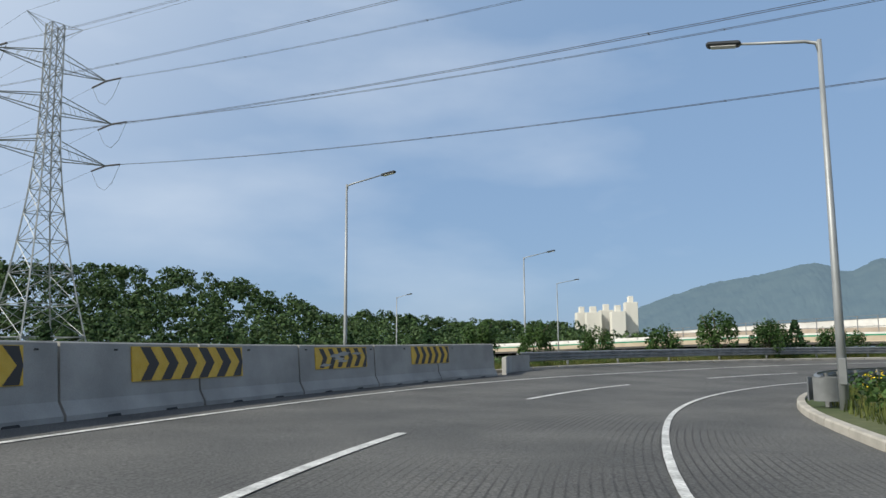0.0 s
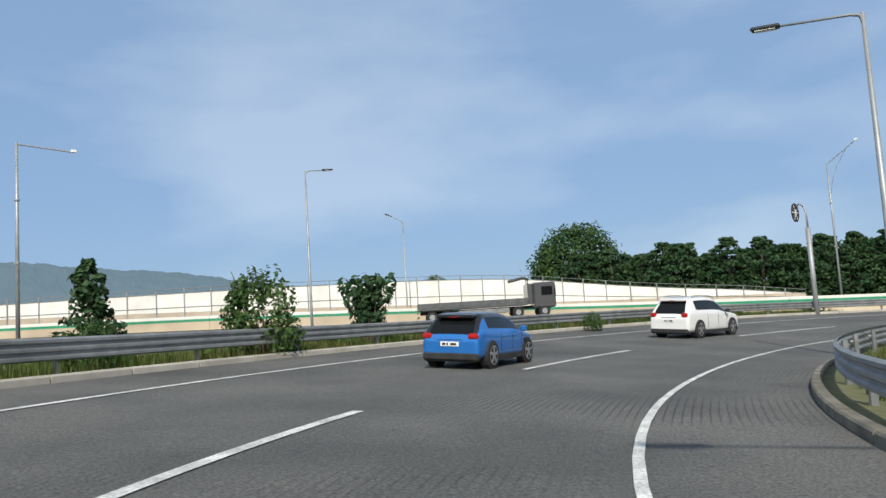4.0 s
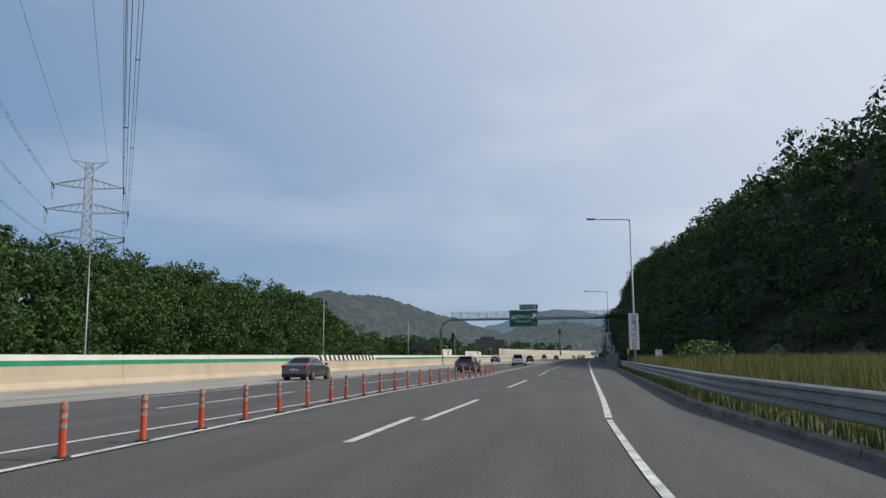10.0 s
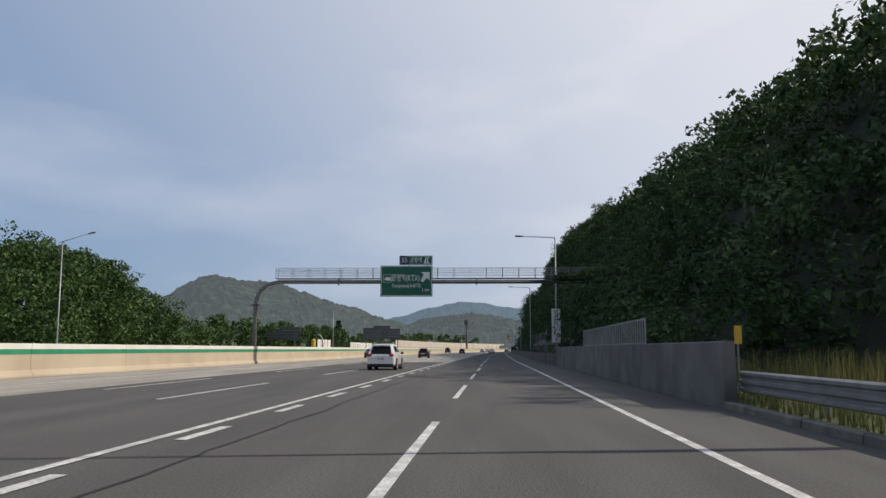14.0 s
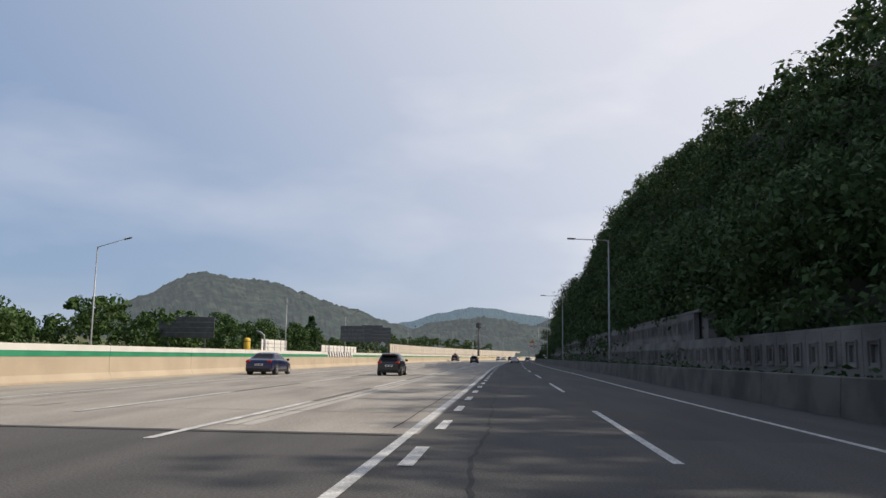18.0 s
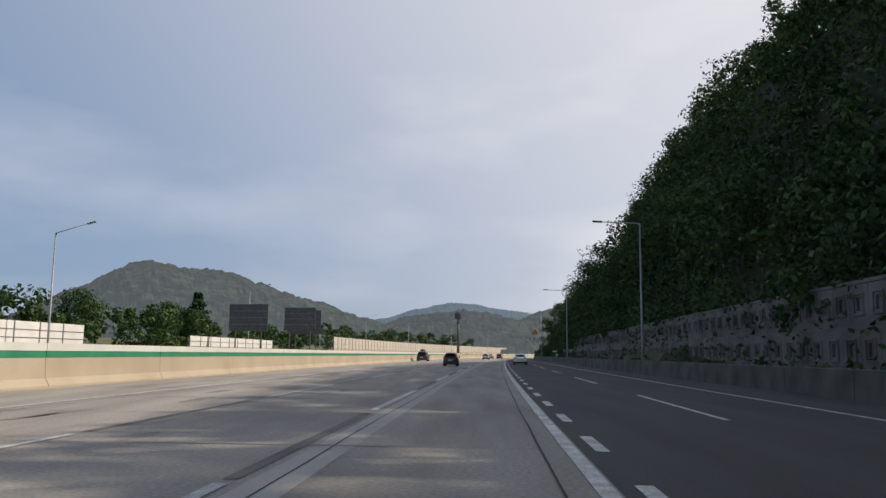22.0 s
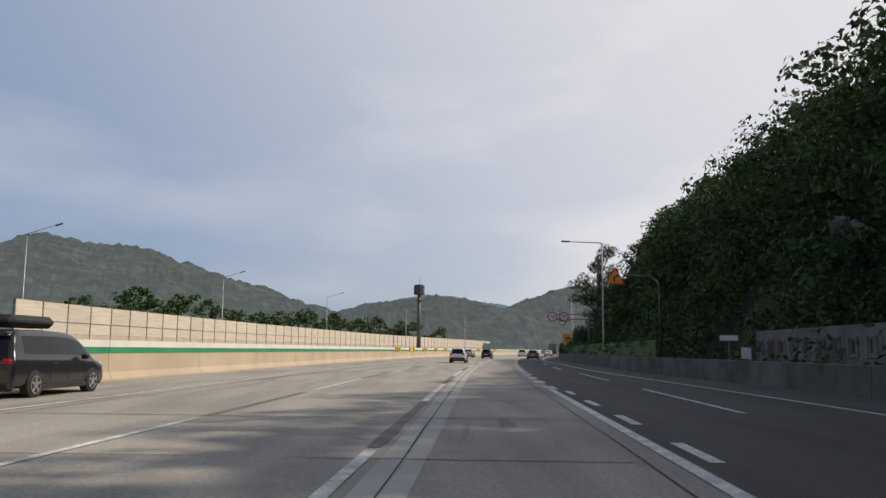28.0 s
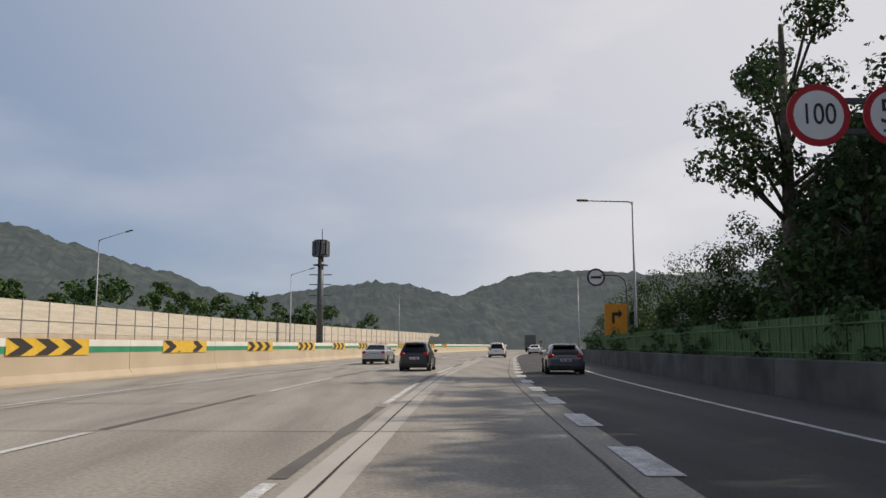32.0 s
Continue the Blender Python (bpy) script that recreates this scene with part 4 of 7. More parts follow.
# ---- lamps ----
def street_lamp(x, y, z, h, arm, yaw, rise=0.25, r=0.09, label="tall grey steel street lamp with a single arm", ivy=False):
    """arm: reach towards the local -x side; yaw: the direction that the lamp's road runs."""
    lamp = thing("street_lamp", label, "street lamp", "street lamps", at=pose(x, y, z, 0, 0, yaw))
    g = G()
    g.tube([(0, 0, -0.3), (0, 0, 2.5), (0, 0, h)], [r * 1.25, r * 1.1, r * 0.62], 12)
    part("pole", g, POLE, lamp, smooth=True)
    g = G()
    g.bbox(-0.2, 0.2, -0.2, 0.2, -0.3, 0.05, 0.02)
    part("base_plate", g, GALV, lamp)
    g = G()
    g.bbox(-0.08, 0.08, -0.14, -0.06, 0.7, 1.3, 0.01)
    part("service_door", g, GALV, lamp)
    g = G()
    g.tube([(0, 0, h - 0.35), (-0.06, 0, h - 0.08), (-0.3, 0, h), (-arm, 0, h + rise)], [r * 0.6, r * 0.6, r * 0.5, r * 0.36], 8)
    part("arm", g, POLE, lamp, smooth=True)
    g = G()
    g.bbox(-0.42, 0.42, -0.14, 0.14, -0.06, 0.07, 0.05, pose(-arm - 0.25, 0, h + rise + 0.03, 0, math.degrees(math.atan2(rise, arm)), 0))
    head = part("lamp_head", g, LAMPHEAD, lamp)
    g = G()
    g.bbox(-0.3, 0.3, -0.11, 0.11, -0.075, -0.058, 0.005, pose(-arm - 0.25, 0, h + rise + 0.03, 0, math.degrees(math.atan2(rise, arm)), 0))
    part("lens", g, SIGNWHITE, head)
    return lamp


def ramp_lamp(u, off, h, arm, inward):
    p = rp(u, off)
    return street_lamp(p.x, p.y, p.z, h, arm, rp_dir(u) + (0 if inward else 180), 0.18)


street_lamp(85.9, -90.7, -0.2, 10.8, 2.2, 140 + 180, 0.4)
ramp_lamp(1.53, -5.1, 9.0, 1.95, True)
ramp_lamp(3.85, -4.9, 9.5, 2.4, True)
ramp_lamp(5.9, -4.85, 9.75, 2.3, True)
ramp_lamp(8.05, -4.8, 10.2, 2.3, True)
street_lamp(5.95, -30.3, 0, 13.6, 2.6, 10, 0.2, 0.13)
for y, off, h in ((44.4, 11.9, 13.85), (111.2, 11.07, 12.4), (179.9, 11.42, 12.7), (249, 11.2, 12.5), (317, 10.4, 12.2), (386.5, 8.4, 11.9), (452.0, 8.5, 11.6), (516, 8.6, 11.6)):
    p = hw(y, off)
    street_lamp(p.x, p.y, 0, h, 3.3, hw_dir(y), 0.12, 0.1)
for x, y, h in ((-43.6, -31, 13.6), (-44.9, 40.6, 12.2), (-44.9, 117.6, 13.6), (-41.25, 183.3, 12.6), (-37.8, 251.5, 12.3), (-38, 319, 12.6), (-37.5, 387, 12.9), (-31.6, 437.8, 13.2), (-20.6, 480.6, 12.9), (-4.9, 516.6, 12.5), (12, 560, 12.5)):
    street_lamp(x, y, rise(y) - 0.4, h - rise(y) * 0.9, 3.0, hw_dir(y) + 180, 0.8, 0.09)
street_lamp(1.0, -99.6, 1.2, 12.4, 1.4, 300, 0.05)
street_lamp(-33.5, -99.8, 2, 12.2, 1.6, 130, 0.6)
street_lamp(60.2, -118.5, 0.0, 10.8, 2.6, 311, 0.4)
street_lamp(60, -158, 0.0, 9.5, 2.2, 300, 0.3)
street_lamp(38, -150, 0.5, 11, 3, 300, 0.3)


def camera_pole(x, y, z, h, yaw, strut):
    c = thing("camera_pole", "grey steel traffic camera pole with a braced arm", "camera pole", "camera poles", at=pose(x, y, z, 0, 0, yaw))
    g = G()
    g.tube([(0, 0, -0.3), (0, 0, h * 0.55), (0, 0, h)], [0.16, 0.13, 0.1], 12)
    part("pole", g, POLE, c, smooth=True)
    for zz in (h * 0.42, h * 0.72):
        g = G()
        g.tube([(0, 0, zz), (0, 0, zz + 0.12)], 0.2, 12)
        part("collar", g, POLE, c)
    g = G()
    g.tube([(0, 0, h - 0.1), (-3.6, 0, h + (2.2 if strut else -0.45))], 0.06, 8)
    part("arm", g, POLE, c)
    if strut:
        g = G()
        g.tube([(0, 0, h - 4.6), (-0.45, 0, h - 2.4), (-1.2, 0, h - 0.5), (-2.6, 0, h + 1.55)], 0.035, 6)
        part("brace", g, POLE, c)
    g = G()
    tip = (-3.8, 0, h + (2.35 if strut else -0.4))
    g.bbox(-0.2, 0.2, -0.12, 0.12, -0.1, 0.12, 0.03, pose(*tip))
    part("camera_housing", g, SIGNWHITE, c)
    return c


camera_pole(5.3, -119.9, 1.5, 15.3, 311, False)
camera_pole(-51.4, -47.4, 0.9, 18.6, 232, True)
# steel pole with a round sign seen edge-on behind the guard rail
p = thing("sign_pole", "thick grey pole with a gooseneck and a round sign", "road sign", at=pose(-2.9, -64.2, 0.3, 0, 0, 55))
g = G()
g.tube([(0, 0, -0.5), (0, 0, 6.6)], 0.17, 14)
part("pole", g, POLE, p, smooth=True)
g = G()
g.tube([(0, 0, 6.5), (0, 0, 7.6), (-0.15, 0, 8.15), (-0.45, 0, 8.35), (-0.7, 0, 8.1)], 0.07, 10)
part("gooseneck", g, POLE, p, smooth=True)
g = G()
g.tube([(-0.72, 0, 7.75), (-0.78, 0, 7.75)], 0.68, 24)
disc = part("sign_disc", g, SIGNBLACK, p)
g = G()
g.tube([(-0.785, 0, 7.75), (-0.80, 0, 7.75)], 0.52, 24)
part("sign_face", g, SIGNWHITE, disc)
for a in (0, 60, 120):
    g = G()
    g.box(-0.70, -0.715, -0.6, 0.6, -0.03, 0.03, pose(0, 0, 7.75, a, 0, 0))
    part("back_brace", g, SIGNWHITE, disc)


# ---- writing ----
def words(body, size, material, parent, m, name="lettering", squash=1.0, extrude=0.004):
    cu = bpy.data.curves.new(name, 'FONT')
    cu.body, cu.size, cu.extrude, cu.align_x, cu.align_y = body, size, extrude, 'CENTER', 'CENTER'
    cu.space_character = 1.0
    ob = new(name, cu)
    dg = bpy.context.evaluated_depsgraph_get()
    me = bpy.data.meshes.new_from_object(ob.evaluated_get(dg))
    bpy.data.objects.remove(ob)
    me.materials.clear()
    me.materials.append(material)
    out = part(name, me, None, parent)
    out.matrix_basis = m @ Matrix.Diagonal((squash, 1, 1, 1))
    return out


# ---- gantry and its signs ----
GY = 107.9
gantry = thing("sign_gantry", "dark grey steel pipe gantry with a railed walkway over the lanes", "sign gantry")
gxl, gxr, gz = -20.6, 15.5, 7.75
g = G()
g.tube([(gxl, GY, -0.3), (gxl, GY, 5.6), (gxl + 0.12, GY, 6.3), (gxl + 0.5, GY, 7.0), (gxl + 1.2, GY, 7.55), (gxl + 2.2, GY, gz), (gxr, GY, gz)], 0.19, 14)
part("pipe_beam", g, GANTRY, gantry, smooth=True)
g = G()
g.tube([(gxr - 0.4, GY, -0.3), (gxr - 0.4, GY, gz)], 0.28, 14)
part("column", g, DARKSTEEL, gantry, smooth=True)
for x in (gxl,):
    g = G()
    g.tube([(x, GY, 5.5), (x, GY, 5.6)], 0.4, 14)
    part("flange", g, DARKSTEEL, gantry)
for x in (-12.6, 0.6, 8.0):
    g = G()
    g.tube([(x - 0.06, GY, gz), (x + 0.06, GY, gz)], 0.32, 14)
    part("flange", g, DARKSTEEL, gantry)
g = G()
g.box(gxl + 2.0, gxr, GY - 0.45, GY + 0.45, gz + 0.28, gz + 0.34)
part("walkway", g, GANTRY, gantry)
for yy in (GY - 0.45, GY + 0.45):
    for x in steps(gxl + 2.0, gxr, 22):
        g = G()
        g.box(x - 0.02, x + 0.02, yy - 0.02, yy + 0.02, gz + 0.34, gz + 1.32)
        part("railing_post", g, GALV, gantry)
    for zz in (0.62, 0.86, 1.08, 1.3):
        g = G()
        g.tube([(gxl + 2.0, yy, gz + zz), (gxr, yy, gz + zz)], 0.018, 6)
        part("railing_bar", g, GALV, gantry)

face = pose(-6.05, GY - 0.62, 7.78, 90, 0, 0)


def sign_board(name, label, w, h, m, material, border=0.05, category="road sign"):
    t = thing(name, label, category, at=m)
    g = G()
    g.bbox(-w / 2, w / 2, -h / 2, h / 2, -0.08, 0, 0.012)
    b = part("board", g, material, t)
    if border:
        for x0, x1, y0, y1 in ((-w / 2 + 0.06, w / 2 - 0.06, h / 2 - 0.06 - border, h / 2 - 0.06), (-w / 2 + 0.06, w / 2 - 0.06, -h / 2 + 0.06, -h / 2 + 0.06 + border), (-w / 2 + 0.06, -w / 2 + 0.06 + border, -h / 2 + 0.06 + border, h / 2 - 0.06 - border), (w / 2 - 0.06 - border, w / 2 - 0.06, -h / 2 + 0.06 + border, h / 2 - 0.06 - border)):
            g = G()
            g.box(x0, x1, y0, y1, 0, 0.004)
            part("border", g, SIGNWHITE, t)
    return t


big = sign_board("direction_sign", "large green motorway direction sign hung on the gantry", 4.95, 2.95, face, SIGNGREEN)
words("광명역(KTX)", 0.80, SIGNWHITE, big, pose(-0.08, 0.27, 0.006), squash=0.63)
words("Gwangmyeong Stn(KTX)", 0.50, SIGNWHITE, big, pose(0.0, -0.45, 0.006), squash=0.54)
words("1 km", 0.50, SIGNWHITE, big, pose(1.82, -0.86, 0.006), squash=0.72)
g = G()
g.add([(1.35, 0.05, 0.006), (1.55, -0.12, 0.006), (1.98, 0.30, 0.006), (2.20, 0.02, 0.006), (2.20, 0.85, 0.006), (1.38, 0.85, 0.006), (1.66, 0.60, 0.006)], [(0, 1, 2, 6), (2, 3, 4), (2, 4, 6), (6, 4, 5)])
part("arrow", g, SIGNWHITE, big)
g = G()
for x0, x1, y0, y1 in ((-2.2, -1.4, 0.58, 0.61), (-2.2, -1.4, -0.13, -0.10), (-2.2, -2.17, -0.10, 0.58), (-1.43, -1.4, -0.10, 0.58)):
    g.box(x0, x1, y0, y1, 0, 0.005)
part("symbol_frame", g, SIGNWHITE, big)
g = G()
g.add([(-2.12, 0.15, 0.006), (-1.9, 0.05, 0.006), (-1.5, 0.05, 0.006), (-1.5, 0.30, 0.006), (-1.7, 0.40, 0.006), (-1.95, 0.38, 0.006)], [(0, 1, 2, 3, 4, 5)])
part("train_symbol", g, SIGNWHITE, big)
small = sign_board("exit_sign", "small green exit number sign above the direction sign", 3.15, 0.88, pose(-5.15, GY - 0.62, 9.76, 90, 0, 0), SIGNGREEN, 0.03)
g = G()
g.box(-1.5, -0.72, -0.38, 0.38, 0, 0.004)
part("number_field", g, SIGNNAVY, small)
words("35", 0.66, SIGNWHITE, small, pose(-1.12, 0, 0.006))
words("광명역", 0.54, SIGNWHITE, small, pose(0.0, 0, 0.006), squash=0.8)
g = G()
g.add([(0.75, -0.32, 0.005), (0.95, -0.32, 0.005), (1.02, 0.3, 0.005), (0.92, 0.3, 0.005)], [(0, 1, 2, 3)])
g.add([(1.05, -0.32, 0.005), (1.28, -0.32, 0.005), (1.12, 0.05, 0.005), (1.30, 0.3, 0.005), (1.45, 0.32, 0.005), (1.18, 0.32, 0.005), (1.06, 0.1, 0.005)], [(0, 1, 2, 6), (2, 3, 4, 5), (2, 5, 6)])
part("exit_symbol", g, SIGNWHITE, small)
for x in (-5.8, -4.1):
    g = G()
    g.box(x - 0.05, x + 0.05, GY - 0.69, GY - 0.55, 9.2, 9.36)
    part("hanger", g, DARKSTEEL, gantry)


# white banner boards on two lamp poles
def banner(y, z0, z1, w, chars, reds):
    p = hw(y, 11.9 if y < 100 else 11.07)
    t = thing("banner_sign", "white vertical notice board lettered black and red on a lamp pole", "notice board", "banner boards", at=pose(p.x - 0.05, p.y - 0.16, (z0 + z1) / 2, 90, 0, 0))
    h = z1 - z0
    g = G()
    g.bbox(-w / 2, w / 2, -h / 2, h / 2, -0.03, 0, 0.008)
    part("board", g, SIGNWHITE, t)
    n = len(chars)
    for i, ch in enumerate(chars):
        words(ch, w * 0.66, SIGNRED if i in reds else SIGNBLACK, t, pose(0, h / 2 - (i + 0.5) * h / n * 0.97 - 0.15, 0.006))
    for zz in (-h * 0.35, h * 0.35):
        g = G()
        g.tube([(0, zz - 0.03, -0.16), (0, zz + 0.03, -0.16)], 0.13, 10)
        part("strap", g, GALV, t)
    return t


banner(44.4, 1.85, 5.15, 0.88, "정체시비상등", (3, 4, 5))
banner(111.2, 2.0, 5.3, 0.86, "멈출때비상등", (3, 4, 5))

# milepost, yellow marker and small boards by the right edge
def small_board(x, y, z, w, h, yaw, material, label, body="", col=None):
    t = thing("marker_sign", label, "marker sign", at=pose(x, y, 0, 0, 0, yaw))
    g = G()
    g.tube([(0, 0.03, -0.3), (0, 0.03, z + h / 2)], 0.03, 8)
    part("post", g, GALV, t)
    g = G()
    g.bbox(-w / 2, w / 2, -0.015, 0.01, z - h / 2, z + h / 2, 0.005)
    part("board", g, material, t)
    if body:
        words(body, h * 0.42, col or SIGNBLACK, t, pose(0, -0.02, z, 90, 0, 0))
    return t


t = small_board(8.9, 41.6, 1.5, 0.55, 0.62, 0, SIGNWHITE, "small white and black kilometre post sign")
words("332", 0.26, SIGNBLACK, t, pose(0, -0.02, 1.67, 90, 0, 0))
words(".1", 0.28, SIGNBLACK, t, pose(0.12, -0.02, 1.35, 90, 0, 0))
small_board(7.3, 54.5, 1.75, 0.2, 0.5, 0, YELLOW, "small yellow hazard marker on a post")
small_board(18.6, 350.5, 2.1, 0.95, 0.28, hw_dir(350), SIGNWHITE, "narrow white notice board on the slope")
small_board(18.9, 349.0, 1.3, 0.5, 0.6, hw_dir(349), SIGNWHITE, "small white distance sign")


def bent_sign(x, y, h, reach, yaw, label):
    t = thing("road_sign", label, "road sign", at=pose(x, y, 0, 0, 0, yaw))
    g = G()
    g.tube([(0, 0, -0.3), (0, 0, h - 1.0), (-0.15, 0, h - 0.45), (-0.6, 0, h - 0.08), (-reach, 0, h)], [0.1, 0.09, 0.08, 0.07, 0.06], 10)
    part("pole", g, DARKSTEEL, t, smooth=True)
    return t


# warning triangle
t = bent_sign(18.9, 364.3, 6.7, 2.3, hw_dir(364), "amber warning triangle with a right-bend arrow on a bent pole")
g = G()
tri = [(-0.75, -0.55), (0.75, -0.55), (0, 0.75)]
TX, TZ = -3.1, 6.55
g.add([(TX + a, -0.12, TZ + b) for a, b in tri] + [(TX + a, -0.07, TZ + b) for a, b in tri], [(0, 1, 2), (5, 4, 3), (0, 3, 4, 1), (1, 4, 5, 2), (2, 5, 3, 0)])
tb = part("sign_face", g, SIGNRED, t)
g = G()
g.add([(TX + a * 0.8, -0.126, TZ + b * 0.8 - 0.015) for a, b in tri], [(0, 1, 2)])
part("amber_field", g, SIGNORANGE, tb)
g = G()
ar = [(-0.10, -0.36), (0.0, -0.36), (0.0, -0.05), (0.13, 0.03), (0.13, -0.06), (0.3, 0.08), (0.13, 0.21), (0.13, 0.12), (-0.10, 0.0)]
g.add([(TX + a, -0.131, TZ + b) for a, b in ar], [(0, 1, 2, 8), (2, 3, 7, 8), (4, 5, 6)])
part("bend_arrow", g, SIGNBLACK, tb)

# speed limit discs on a double bracket
t = thing("road_sign", "two round speed limit signs on a double steel bracket", "road sign", at=pose(17.9, 409.6, 0.2, 0, 0, hw_dir(408) + 2))
g = G()
g.tube([(4.6, 0.1, -0.3), (4.6, 0.1, 6.2)], 0.12, 12)
part("pole", g, DARKSTEEL, t, smooth=True)
for zz in (5.15, 5.75):
    g = G()
    g.box(0.2, 5.0, 0.05, 0.15, zz - 0.05, zz + 0.05)
    part("bracket", g, DARKSTEEL, t)
for x, body in ((0.0, "100"), (1.45, "50")):
    g = G()
    g.tube([(x, 0.04, 5.45), (x, 0.0, 5.45)], 0.60, 28)
    d = part("sign_disc", g, SIGNRED, t)
    g = G()
    g.tube([(x, -0.001, 5.45), (x, -0.006, 5.45)], 0.475, 28)
    part("white_field", g, SIGNWHITE, d)
    words(body, 0.58 if len(body) == 3 else 0.66, SIGNBLACK, d, pose(x, -0.012, 5.45 + (0.05 if body == "50" else 0), 90, 0, 0), squash=0.78 if len(body) == 3 else 0.95)
    if body == "50":
        g = G()
        g.box(x - 0.25, x + 0.25, -0.012, -0.008, 5.12, 5.17)
        part("underline", g, SIGNBLACK, d)
# round sign and yellow board further on
t = bent_sign(29.6, 460.3, 7.2, 2.2, hw_dir(460), "round no-entry style sign on a bent grey pole")
g = G()
g.tube([(-2.5, -0.04, 7.0), (-2.5, 0, 7.0)], 0.75, 24)
d = part("sign_disc", g, SIGNBLACK, t)
g = G()
g.tube([(-2.5, -0.05, 7.0), (-2.5, -0.045, 7.0)], 0.6, 24)
part("white_field", g, SIGNWHITE, d)
g = G()
g.box(-2.95, -2.05, -0.06, -0.052, 6.9, 7.1)
part("bar", g, SIGNBLACK, d)
t = thing("road_sign", "yellow rectangular works sign beside the lane", "road sign", at=pose(27.2, 455.4, 0, 0, 0, hw_dir(455)))
g = G()
g.tube([(0, 0.05, -0.3), (0, 0.05, 4.4)], 0.06, 8)
part("post", g, GALV, t)
g = G()
g.bbox(-0.85, 0.85, -0.03, 0, 1.9, 4.5, 0.01)
part("board", g, SIGNORANGE, t)
g = G()
g.add([(-0.3, -0.035, 3.0), (-0.1, -0.035, 3.0), (-0.1, -0.035, 3.6), (0.2, -0.035, 3.6), (0.2, -0.035, 3.4), (0.5, -0.035, 3.75), (0.2, -0.035, 4.1), (0.2, -0.035, 3.85), (-0.3, -0.035, 3.85)], [(0, 1, 2, 8), (2, 3, 7, 8), (4, 5, 6)])
part("arrow", g, SIGNBLACK, t)

# ---- delineator posts between the ramp and the lanes ----
post = thing("lane_post", "dirty orange plastic lane-divider post with grimy reflective bands", "delineator post", "lane-divider posts")
g = G()
g.tube([(0, 0, 0), (0, 0, 0.04)], [0.15, 0.11], 12)
part("base", g, BLACK, post)
g = G()
g.tube([(0, 0, 0.04), (0, 0, 0.74), (0, 0, 0.78)], [0.055, 0.045, 0.03], 10)
part("tube", g, ORANGE, post)
for zz in (0.42, 0.55, 0.68):
    g = G()
    g.tube([(0, 0, zz), (0, 0, zz + 0.07)], 0.056, 10)
    part("reflective_band", g, BANDGREY, post)
places = []
for y in steps(-53.6, -42.7, 5):
    w = (y + 53.6) / 10.9
    places.append((-2.9 - 2.1 * w, y, rise(y) * 0.97))
for y in steps(-40.3, -6.6, 15):
    w = (y + 40.3) / 33.7
    places.append((-5.2 - 1.1 * math.sin(w * math.pi * 0.5), y, rise(y) * 0.97))
for y in steps(-4.5, 33, 16):
    p = hw(y, (POST_L(y) + POST_R(y)) / 2)
    places.append((p.x, p.y, 0))
for i, (x, y, z) in enumerate(places):
    m = pose(x, y, z, random.uniform(-2, 2), random.uniform(-2, 2), random.uniform(0, 360))
    if i == 0:
        post.matrix_basis = m
    else:
        copy_thing(post, m)


# ---- pylons and wires ----
STEEL_PY = mat("pylon_steel", (0.26, 0.28, 0.29), 0.5, 0.4, col2=(0.34, 0.36, 0.37), scale=0.4)
INSUL = mat("insulator", (0.05, 0.045, 0.045), 0.4)


